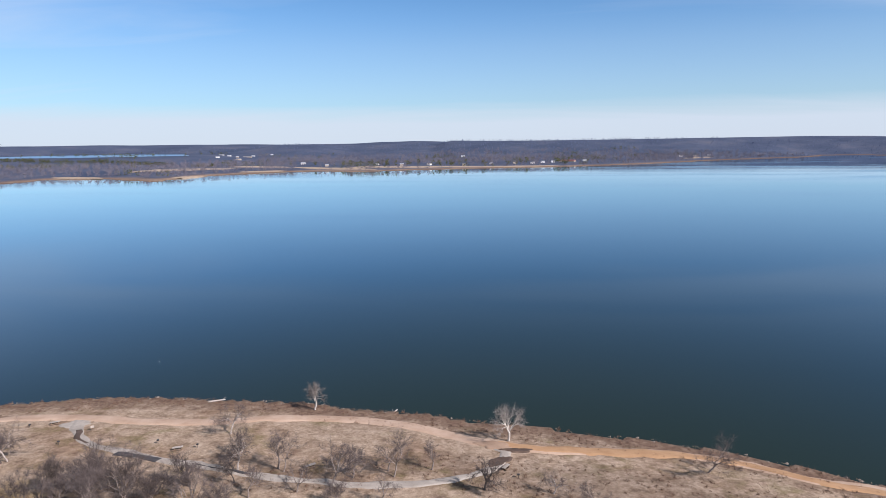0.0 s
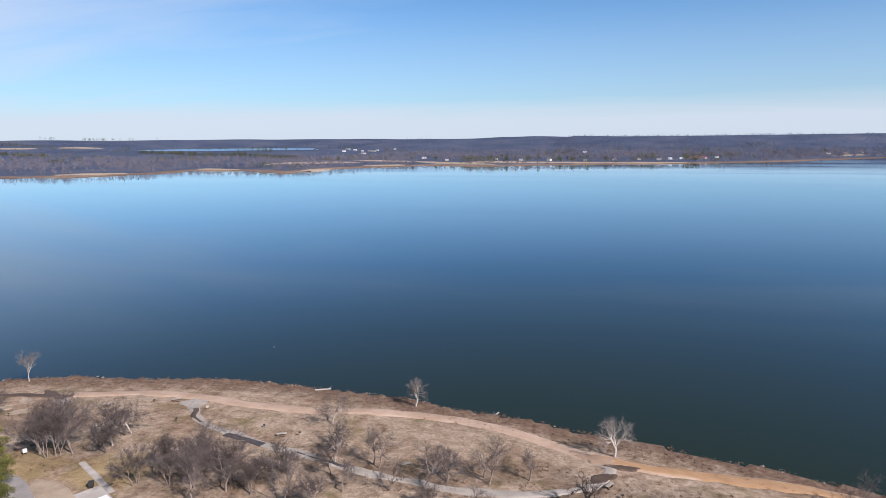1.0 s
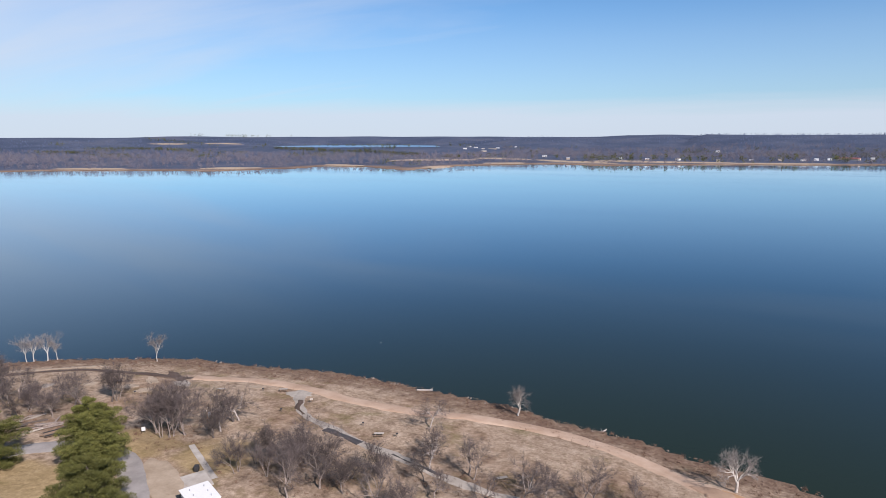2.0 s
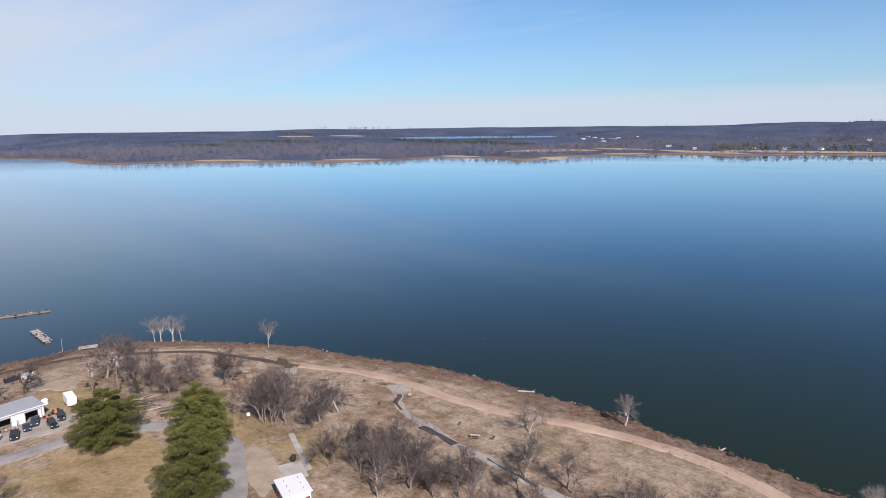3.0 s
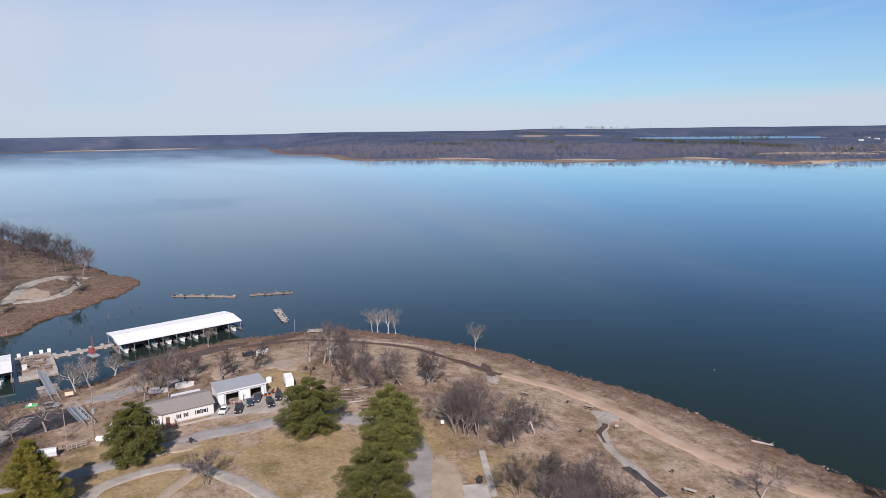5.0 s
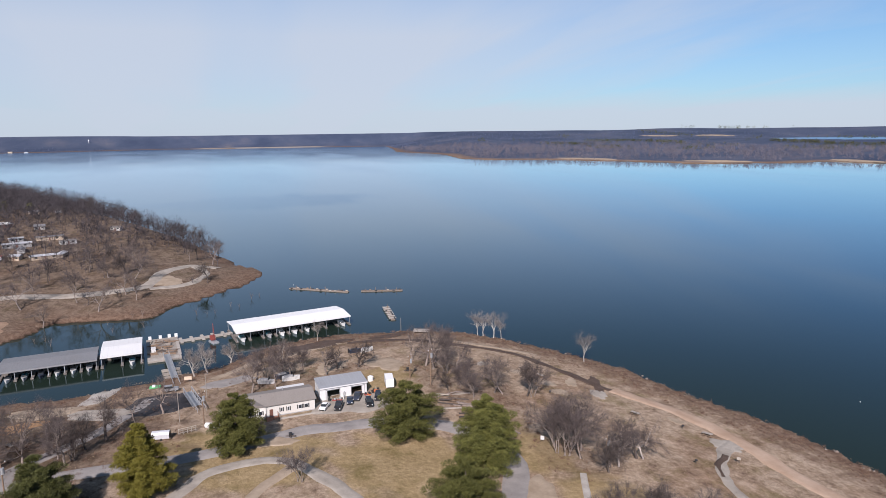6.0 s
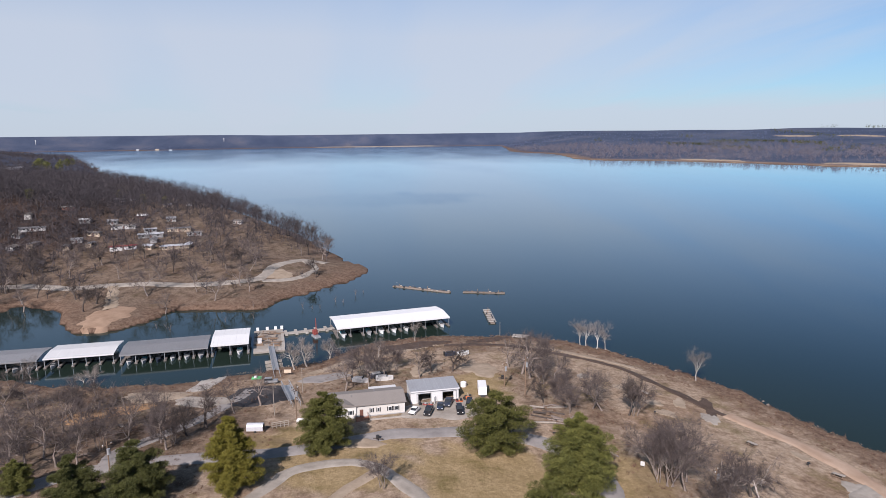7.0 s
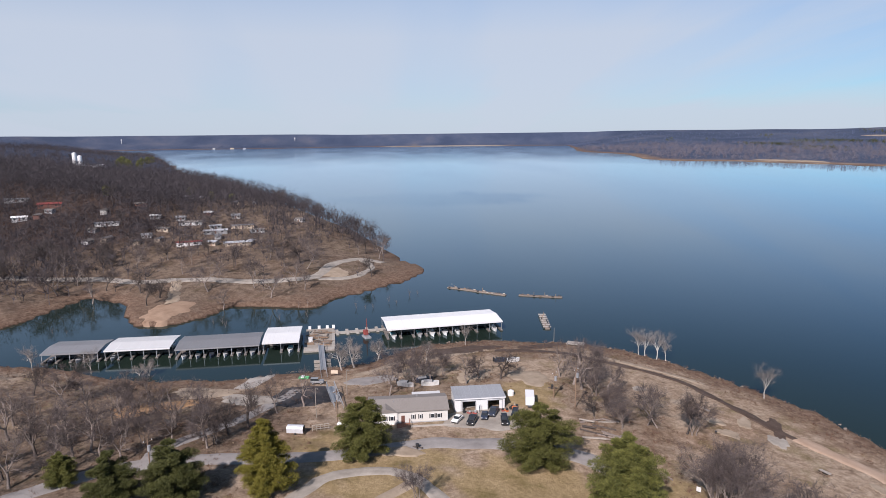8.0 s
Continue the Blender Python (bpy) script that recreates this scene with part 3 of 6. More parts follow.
def build_ground():
    radii = np.concatenate([np.arange(14, 60, 6.0), np.arange(60, 262, 1.7), 262 * (3530 / 262) ** np.linspace(0.006, 1, 120)])
    n = 760
    a = np.linspace(0, 2 * np.pi, n, endpoint=False)
    px = np.concatenate([[0], np.outer(radii, -np.sin(a)).ravel()])
    py = np.concatenate([[0], np.outer(radii, np.cos(a)).ravel()])
    pz = heights(px, py)
    k = np.arange(n)
    faces = [(0, 1 + i, 1 + (i + 1) % n) for i in range(n)]
    for r in range(len(radii) - 1):
        o = 1 + r * n
        faces += np.stack([o + k, o + n + k, o + n + (k + 1) % n, o + (k + 1) % n], 1).tolist()
    me = bpy.data.meshes.new("ground")
    me.from_pydata(np.stack([px, py, pz], 1).tolist(), [], faces)
    me.polygons.foreach_set("use_smooth", [True] * len(me.polygons))
    me.materials.append(GROUND)
    cov = np.zeros((len(px), 4), np.float32)
    wob = rolling(px, py, 7, 8) * 0.25
    for x, y, sx, sy in LAWNS:
        cov[:, 0] = np.maximum(cov[:, 0], 1 - ramp(np.hypot((px - x) / sx, (py - y) / sy) + wob, 0.75, 1.1))
    for x, y, sx, sy in SHADED_LITTER:
        cov[:, 1] = np.maximum(cov[:, 1], (0.32 if y > 0 else 0.55) * (1 - ramp(np.hypot((px - x) / sx, (py - y) / sy) + wob, 0.6, 1.15)))
    inland = shore_distance(px, py, SOUTH)
    grassy = 1 - 0.8 * ramp(py, -115, -45) * (1 - ramp(-px, 430, 540))
    cov[:, 1] = np.maximum(cov[:, 1], ramp(inland, 45, 95) * ramp(-px, 250, 330) * grassy)
    cov[:, 1] = np.maximum(cov[:, 1], 0.6 * ramp(-px, 215, 240) * (1 - ramp(-px, 500, 600)))
    cov[:, 1] = np.maximum(cov[:, 1], 0.8 * (0.3 + 0.7 * grassy) * ramp(-px, 215, 240) * (1 - ramp(-px, 420, 500)) * ramp(wob + rolling(px, py, 23, 9) * 0.4, -0.4, 0.3))
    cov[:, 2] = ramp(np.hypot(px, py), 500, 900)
    north = shore_distance(px, py, NORTH)
    patchy = ramp(rolling(px, py, 210, 14) + rolling(px, py, 70, 17) * 0.5, -0.5, 0.4)
    cov[:, 3] = (1 - ramp(inland + wob * 9, 8, 15)) * (inland > -3) * (py > -20) * (np.hypot(px, py) < 400)
    cov[:, 3] = np.maximum(cov[:, 3], 0.45 * (1 - ramp(inland + wob * 9, 9, 18)) * (inland > -3) * ramp(-px, 215, 225) * (np.hypot(px, py) < 500))
    cov[:, 3] = np.maximum(cov[:, 3], (1 - ramp(north, 25, 62)) * (north > -20) * (1 - ramp(np.hypot(px, py), 1700, 2300)) * (0.35 + 0.65 * patchy))
    me.attributes.new("cover", "FLOAT_COLOR", "POINT").data.foreach_set("color", cov.ravel())
    return tagged(new("ground", me), "dry winter grass and red-brown bank round a lake", "ground", kind="structure")


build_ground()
bm = bmesh.new()
bmesh.ops.create_circle(bm, cap_ends=True, segments=96, radius=3540)
tagged(part("water", bm, WATER), "calm blue-green lake water with faint ripples", "water", kind="structure")

bm = bmesh.new()
bm.faces.new([bm.verts.new((x, y, 30.0)) for x, y in FAR_LAKE])
bmesh.ops.recalc_face_normals(bm, faces=bm.faces)
tagged(part("water_far", bm, SKY_WATER), "blue arm of water beyond the far woods", "water", kind="structure")

# ---- tracks, roads and bare patches ----
ribbon("sand_track", [(96, 75), (74.3, 89.5), (62.2, 93.1), (54.2, 98.0), (44.3, 100.6), (28.9, 100.8), (13, 99.0), (2.8, 101.2), (-7, 106), (-17.4, 110.2), (-28.4, 113), (-41.1, 111.8),
                      (-51.3, 108.4), (-63.2, 106), (-75, 106), (-91, 107.6), (-105, 106), (-114.2, 102.5), (-119, 100.5)], 4.4, SAND, "sandy orange vehicle track along the lake bank", lift=0.16, rough=0.7)
ribbon("clay_track", [(97, 74.3), (74.3, 89.2), (62.2, 92.8), (54.2, 97.6), (44.3, 100.2), (28.9, 100.5), (13, 98.8), (5, 99.6)], 4.1, ORANGE, "orange clay length of the bank track", lift=0.2, rough=1.1, seed=4)
ribbon("wet_track", [(-117, 100.5), (-124, 97.8), (-131.8, 96.4), (-140.3, 94.6), (-149.4, 92.6), (-157, 88.4), (-163, 82), (-168, 76.4), (-174.5, 71), (-178, 61.9), (-180, 52)],
       2.6, MUD, "dark wet earth track on the point", lift=0.12, rough=0.9, seed=7)
ribbon("pale_track", [(-150, 98), (-158, 92), (-165, 85), (-171, 78), (-176, 70)], 2.2, PALE_SAND, "pale sandy strip beside the wet track", lift=0.09, rough=0.7, seed=9)
ribbon("point_track", [(-182, 50), (-179, 42), (-175.7, 35), (-175.5, 26), (-170.4, 18), (-166, 14)], 3.4, PALE_SAND, "pale sand track round the point", lift=0.1, rough=0.9, seed=11)
ribbon("chip_path", [(-88.4, 107), (-86, 102), (-82, 96.5), (-78, 92.7), (-69.9, 89.3), (-61.5, 86.8), (-52.4, 84.4), (-43.7, 82), (-34.8, 80.6), (-26.3, 79.7), (-18.3, 79.6), (-8.4, 80.4),
                     (-2.7, 83), (3.2, 87.4), (6.8, 94.5), (5, 99)], 2.7, GRIT, "grey chipping path that leaves the bank track", category="path", lift=0.11, rough=0.9, seed=3)
ribbon("tar_path", [(-84, 99.5), (-81, 95), (-77, 92.3)], 1.0, MUD, "damp dark rut in the chipping path", category="path", lift=0.17, rough=1.0, seed=13)
ribbon("tar_path", [(-68.5, 88), (-63, 86.8), (-58.5, 85.6)], 1.2, DARK_TAR, "dark tarred length of the path", category="path", lift=0.17, rough=1.1, seed=14)
ribbon("tar_path", [(-50.5, 84.4), (-45, 82.6), (-39, 81.3)], 1.6, DARK_TAR, "dark tarred length of the path", category="path", lift=0.17, rough=1.1, seed=15)
ribbon("park_road", [(-45, 22), (-60, 36.5), (-70, 44.2), (-77, 49.9), (-82.4, 54.2), (-89, 58.2), (-95, 60.4), (-102, 60), (-108.9, 56.8), (-113.2, 51.4), (-117.2, 43.6), (-119.4, 34.3), (-120.7, 28.4),
                     (-119.7, 20), (-118.5, 12), (-119, 2), (-120.5, -10), (-120.5, -19), (-118.4, -28.8), (-111.5, -38), (-100, -52)], 4.7, ASPHALT, "worn grey asphalt park road", lift=0.12, rough=0.35, seed=5)
ribbon("ramp_road", [(-120.5, -22), (-126, -21.5), (-131, -17), (-139.8, -9.1), (-150, -3), (-158, 0)], 3.6, ASPHALT, "worn asphalt lane to the boat ramp", lift=0.10, rough=0.4, seed=6)
ribbon("loop_drive", [(-97, -2), (-104.7, 5.4), (-110.1, 9.8), (-111.5, 16.5), (-110.1, 22.3), (-106, 25.6), (-95.2, 30.2), (-84, 33)], 2.6, GRIT, "grey gravel loop drive through the lawn", category="road", lift=0.11, rough=0.5, seed=8)
ribbon("loop_spur", [(-107, 25), (-101, 18), (-95, 13)], 2.6, PALE_SAND, "pale sand spur of the loop drive", lift=0.09, rough=0.7, seed=18)
blob("gravel_lot", -130, 40.5, 6.5, 9, 0, GRIT, "gravel parking yard before the garage", lift=0.08, seed=2)
blob("gravel_turnout", -79.5, 57.5, 9, 3.2, -32, PALE_SAND, "pale gravel turnout beside the park road", lift=0.09, seed=3)
blob("dirt_heap_patch", -118, 22.5, 2.2, 4.5, -20, PALE_SAND, "bare pale earth by the road", lift=0.16, seed=5)
blob("boat_lot", -152, 2.5, 9.5, 8, 20, DARK_TAR, "dark asphalt lot at the dock", category="car park", lift=0.10, seed=6, ragged=0.15)
blob("boat_lot", -161, 17.5, 6.5, 4, 100, ASPHALT, "pale worn asphalt apron", category="car park", lift=0.13, seed=7)
blob("boat_lot", -152, -10, 7.5, 4.4, 60, GRIT, "gravel apron at the boat ramp", category="car park", lift=0.11, seed=8)
blob("concrete_ramp", -169, -11.5, 8.0, 3.0, -15, CONCRETE, "pale concrete boat ramp into the cove", category="boat ramp", lift=0.14, ragged=0.03, seed=9, square=8.0)
for k, (x, y, rx, ry, tn, mat, lab) in enumerate((
        (-87.5, 104, 3.6, 3.0, 20, GRIT, "pale chippings where path and track meet"), (-99.6, 102, 1.8, 1.5, 0, PALE_SAND, "bare sandy campsite patch"), (-120.6, 87, 2.4, 2.0, 0, PALE_SAND, "bare sandy campsite patch"),
        (-126.5, 87.5, 2.2, 1.7, 0, PALE_SAND, "bare sandy campsite patch"), (-136, 84, 2.0, 1.6, 30, PALE_SAND, "bare sandy campsite patch"), (-125.8, 93.5, 3, 1.6, -25, PALE_SAND, "bare sandy campsite patch"),
        (-117.5, 95.5, 3.6, 1.7, -20, GRIT, "pale worn pad"), (-144.8, 79, 1.8, 1.5, 0, GRIT, "fire pit patch"), (-124, 99.3, 6, 1.5, -28, MUD, "wet dark mud"),
        (-183, 44, 5, 10, 0, MUD, "dark brown weed flat on the point"), (-184, 66, 3, 8, 20, MUD, "dark brown weed flat on the point"), (-164, 30, 5, 7, 20, PALE_SAND, "pale sandy clearing"),
        (-153, 55, 6, 5, 0, PALE_SAND, "pale dry clearing"), (-157, 42, 5, 4, 0, PALE_SAND, "pale dry clearing"), (5.5, 91.5, 3.2, 1.6, 60, MUD, "wet dark hollow by the track"),
        (4.5, 99.6, 4.2, 2.3, -8, CLAY, "rusty worn patch where the track turns to clay"), (9, 97.4, 3.0, 1.2, 10, MUD, "dark rusty wet patch beside the clay track"), (-160, -22, 9, 4, 80, PALE_SAND, "pale sandy flat above the cove"), (-150, -30, 5, 9, 10, ORANGE, "orange worn earth"))):
    blob("bare_patch", x, y, rx, ry, tn, mat, lab, lift=0.26 if "rusty" in lab else 0.10 + 0.004 * k, seed=20 + k, ragged=0.3)
ribbon("camp_road", [(-309, 24), (-316, 14), (-309, 6), (-300, 0), (-291, -2), (-280, -6), (-275, -15), (-274, -23), (-276, -41), (-281, -60), (-283, -77), (-290, -95), (-289, -121), (-292, -150)],
       5.4, GRIT, "pale gravel camp road across the cove", lift=0.2, rough=0.7, seed=31)
ribbon("camp_road", [(-313, 14), (-300, 18), (-290, 16), (-281, 9), (-276, -4)], 3.4, GRIT, "pale gravel loop on the far point", lift=0.24, rough=0.7, seed=32)
ribbon("camp_road", [(-280, -62), (-266, -59), (-254, -56), (-247, -54)], 5.0, PALE_SAND, "orange clay way down to the water", lift=0.22, rough=1.5, seed=33)
blob("clay_flat", -239, -54, 10.5, 8.5, 0, CLAY, "orange clay flat at the water", lift=0.12, seed=41, ragged=0.4)
blob("clay_flat", -288, 2, 9, 6, 30, PALE_SAND, "pale clearing on the far point", lift=0.14, seed=42)
for k, (x, y, rx, ry, tn) in enumerate(((-240, 1640, 190, 26, 12), (-420, 1590, 120, 26, -25), (-620, 1260, 60, 25, 60), (-560, 1480, 60, 20, 40), (40, 1680, 120, 14, 10), (-1000, 1010, 60, 18, 40), (-1250, 880, 80, 16, 20), (660, 2240, 90, 20, 40), (-870, 1240, 70, 16, -10), (-2310, 1995, 70, 30, 50), (-2190, 2195, 80, 34, 60), (-760, 1480, 120, 40, 50), (-640, 1640, 90, 30, -10))):
    blob("beach", x, y, rx, ry, tn, PALE_SAND, "pale sandy beach across the lake", lift=1.2, seed=50 + k)


bar = boxed("sand_bar", BAR_SAND, None, (-3318, 410, -1.0, 46, 740, 5.0, 0.0, 0.0, 0.7))
tagged(bar, "low tan sand bar far up the lake", "sand bar", kind="structure")


# ---- trees ----
class Bag:
    """Collects vertices and faces of one mesh."""
    def __init__(self):
        self.v, self.f = [], []

    def ring(self, p, way_, r, n=5):
        q = way_.to_track_quat("Z", "Y")
        o = len(self.v)
        self.v += [p + q @ Vector((r * math.cos(6.2832 * k / n), r * math.sin(6.2832 * k / n), 0)) for k in range(n)]
        return list(range(o, o + n))

    def join(self, a, b):
        n = len(a)
        self.f += [(a[k], a[(k + 1) % n], b[(k + 1) % n], b[k]) for k in range(n)]
        return b

    def tube(self, a, b, r0, r1, n=5):
        return self.join(self.ring(a, b - a, r0, n), self.ring(b, b - a, r1, n))

    def spike(self, a, b, r):
        q = (b - a).to_track_quat("Z", "Y")
        o = len(self.v)
        self.v += [a + q @ Vector((r, 0, 0)), a + q @ Vector((-r * 0.5, r * 0.87, 0)), a + q @ Vector((-r * 0.5, -r * 0.87, 0)), b]
        self.f += [(o, o + 1, o + 3), (o + 1, o + 2, o + 3), (o + 2, o, o + 3)]

    def blade(self, a, b, side):
        o = len(self.v)
        self.v += [a + side, a - side, b]
        self.f += [(o, o + 1, o + 2)]

    def leaf(self, a, b, side):
        o = len(self.v)
        m = a.lerp(b, 0.45)
        self.v += [a, m + side, b, m - side]
        self.f += [(o, o + 1, o + 2, o + 3)]


def any_way(rng, up=0.0):
    while True:
        v = Vector((rng.uniform(-1, 1), rng.uniform(-1, 1), rng.uniform(-1, 1)))
        if 0.05 < v.length < 1:
            v.normalize()
            return (v + Vector((0, 0, up))).normalized()


def grow(wood, twig, rng, p, ring, way_, length, r, depth, most, spread, droop, thick):
    """A limb that bends and forks, each fork growing out of the ring it leaves; the last ones end in sprays of twigs."""
    bits = 3 if depth < 2 else 2
    for k in range(bits):
        way_ = (way_ + any_way(rng) * 0.22 + Vector((0, 0, droop))).normalized()
        q = p + way_ * (length / bits)
        r2 = r * (0.87 if depth else 0.92)
        if r > 0.028 or depth < 2:
            ring = wood.join(ring, wood.ring(q, way_, r2))
        else:
            twig.spike(p, q + way_ * 0.2, max(r, thick))
        if depth >= most - 1:
            for _ in range(7):
                w = (way_ + any_way(rng, 0.05) * 1.15).normalized()
                a = p.lerp(q, rng.random())
                twig.blade(a, a + w * length * rng.uniform(0.6, 1.5), any_way(rng) * thick)
        elif depth > 0 and k < bits - 1 and rng.random() < 0.75:
            w = (way_ + any_way(rng, 0.1) * spread).normalized()
            grow(wood, twig, rng, q, ring, w, length * rng.uniform(0.5, 0.7), r2 * 0.6, depth + 1, most, spread, droop, thick)
        p, r = q, r2
    if depth < most:
        for _ in range(rng.choice((3, 4)) if depth == 0 else rng.choice((2, 2, 3))):
            w = (way_ + any_way(rng, 0.12) * spread).normalized()
            grow(wood, twig, rng, p, ring, w, length * rng.uniform(0.62, 0.88) * (1.25 if depth == 0 else 1), r * 0.68, depth + 1, most, spread, droop, thick)


def bare_tree(seed, height, trunk, lean=0.1, most=4, spread=0.84, droop=0.03, stem=0.33, thick=0.017, bark=BARK, twig_mat=TWIGS, stems=1,
              label="bare grey-brown winter tree on dry grass"):
    rng = random.Random(seed)
    woods_, twig = [], Bag()
    for s in range(stems):
        wood = Bag()
        base = Vector((0, 0, -0.3)) if stems == 1 else Vector((rng.uniform(-0.8, 0.8), rng.uniform(-0.8, 0.8), -0.3))
        w = (Vector((0, 0, 1)) + any_way(rng) * (lean if stems == 1 else 0.2)).normalized()
        grow(wood, twig, rng, base, wood.ring(base, w, trunk * 1.35), w, height * stem, trunk, 0, most, spread, droop, thick)
        woods_.append(wood)
    top = max(v.z for bag in woods_ + [twig] for v in bag.v)
    k = height / top
    ob = new("bare_tree")
    tagged(ob, label, "tree")
    for wood in woods_:
        mesh_of("trunk", [tuple(v * k) for v in wood.v], wood.f, bark, ob, smooth=True)
    mesh_of("crown", [tuple(v * k) for v in twig.v], twig.f, twig_mat, ob)
    return ob


def pine_tree(seed, height, wide, needles, label, bottom=0.06, gaps=0.12, peak=1.45):
    """A full-crowned pine: tiers of limbs that bear flat, separate pads of needle tufts, with dark gaps between them."""
    rng = random.Random(seed)
    wood, leaf = Bag(), Bag()
    up = Vector((0, 0, 1))
    rings, z = [wood.ring(Vector((0, 0, -0.3)), up, height * 0.024)], 0.0
    tiers = int(height / 0.98)
    for i in range(tiers):
        s = (i + 0.5) / tiers
        z = height * (bottom + (0.95 - bottom) * s)
        rings.append(wood.join(rings[-1], wood.ring(Vector((0.15 * math.sin(i), 0.15 * math.cos(i * 1.3), z)), up, height * 0.02 * (1 - s) + 0.03)))
        reach = wide * (0.72 + 0.28 * min(1, s / 0.22)) * max(0.03, 1 - s ** peak) ** 0.75
        limbs = 7 if s < 0.6 else 5 if s < 0.85 else 3
        for k in range(limbs):
            if rng.random() < gaps and s < 0.9:
                continue
            a = i * 1.1 + 6.2832 * k / limbs + rng.uniform(-0.35, 0.35)
            out = reach * rng.uniform(0.72, 1.12)
            lift = rng.uniform(0.0, 0.22) - 0.12 * (1 - s)
            tip = Vector((math.cos(a) * out, math.sin(a) * out, z + out * lift))
            root = Vector((0, 0, z - 0.1))
            wood.join(rings[-1], wood.ring(tip, tip - root, 0.03))
            across_ = Vector((-math.sin(a), math.cos(a), 0))
            for f in ((0.42, 0.7, 0.98) if out > 1.6 else (0.55, 0.95)):
                wide_pad = min(1.35, (0.15 * out + 0.42) * rng.uniform(0.8, 1.2))
                c = root.lerp(tip, f) + across_ * rng.uniform(-0.3, 0.3) * wide_pad + Vector((0, 0, rng.uniform(0.0, 0.25)))
                for _ in range(int(190 + 300 * wide_pad)):
                    u = any_way(rng, 0.25)
                    d = rng.random() ** 0.35
                    p = c + Vector((u.x * wide_pad * d, u.y * wide_pad * d, u.z * wide_pad * 0.42 * d))
                    w = (u + any_way(rng, 0.5) * 0.7).normalized()
                    leaf.blade(p, p + w * rng.uniform(0.22, 0.46), any_way(rng) * rng.uniform(0.03, 0.055))
    ob = new("pine_tree")
    tagged(ob, label, "tree")
    mesh_of("trunk", [tuple(v) for v in wood.v], wood.f, DARK_BARK, ob, smooth=True)
    mesh_of("crown", [tuple(v) for v in leaf.v], leaf.f, needles, ob)
    return ob


def stand(ob, x, y, size=1.0, turn=0.0, sink=0.0):
    ob.matrix_basis = pose(x, y, max(ground_z(x, y), -1.0) - sink, 0, 0, turn) @ Matrix.Diagonal((size, size, size, 1))
    return ob


def another(ob, x, y, size=1.0, turn=0.0, label="", group=""):
    c = copy_thing(ob, Matrix())
    c.scale = (1, 1, 1)
    stand(c, x, y, size, turn)
    return tagged(c, label, "", group)


OAKS = [bare_tree(11, 9, 0.28), bare_tree(12, 9, 0.30, spread=0.95), bare_tree(13, 9, 0.22, spread=0.7, stem=0.38), bare_tree(14, 9, 0.25, spread=0.85, stem=0.3), bare_tree(15, 9, 0.2, lean=0.35)]
THICKET = [bare_tree(21, 7.6, 0.12, stems=3, most=4, spread=0.55, stem=0.38, thick=0.017, label="many-stemmed bare thicket tree"), bare_tree(22, 7.6, 0.12, stems=4, most=4, spread=0.55, stem=0.40, thick=0.017, label="many-stemmed bare thicket tree")]
DARKS = [bare_tree(31, 8, 0.26, most=4, spread=1.05, stem=0.26, bark=DARK_BARK, twig_mat=DARK_TWIGS, thick=0.02, label="dark spreading bare oak"), bare_tree(32, 8, 0.2, most=4, spread=0.9, bark=DARK_BARK, twig_mat=DARK_TWIGS, label="dark bare tree with dense twigs")]
PALES = [bare_tree(146, 8, 0.24, lean=0.03, most=4, spread=0.74, stem=0.25, bark=PALE_BARK, twig_mat=PALE_TWIGS, thick=0.017, label="pale bleached bare tree at the water's edge"),
         bare_tree(152, 9, 0.22, lean=0.03, most=4, spread=0.6, stem=0.34, bark=PALE_BARK, twig_mat=PALE_TWIGS, label="white-trunked bare sycamore at the water's edge"),
         bare_tree(45, 9, 0.22, most=4, spread=0.95, stem=0.3, droop=-0.02, bark=GREY_BARK, twig_mat=TWIGS, label="dead bleached tree with broken limbs")]
SNAG = bare_tree(51, 5.6, 0.17, lean=0.05, most=1, spread=0.35, stem=0.75, bark=BARK, twig_mat=DARK_TWIGS, label="drowned dead tree standing in the cove")
used = set()


def plant(kind, x, y, size=1.0, turn=None, label="", group="trees on the point"):
    """Stands a tree; the first of a kind is the built one, the rest are copies."""
    turn = (x * 37.1 + y * 17.3) % 360 if turn is None else turn
    if kind.name not in used:
        used.add(kind.name)
        return tagged(stand(kind, x, y, size, turn), label, "", group)
    return another(kind, x, y, size, turn, label, group)


# along the bank
plant(PALES[0], -38.4, 119.4, 1.0)
plant(PALES[0], 7.4, 103.0, 1.14, 200)
plant(OAKS[4], 44.1, 92.5, 0.86, 40, "thin leaning bare tree beside the sandy track")
plant(PALES[1], -142, 108.3, 1.08)
for x, y, s in ((-175.5, 92.3, 0.95), (-174.2, 93.5, 1.0), (-171.2, 95.5, 1.05), (-169.6, 97.4, 0.8)):
    plant(PALES[1], x, y, s)
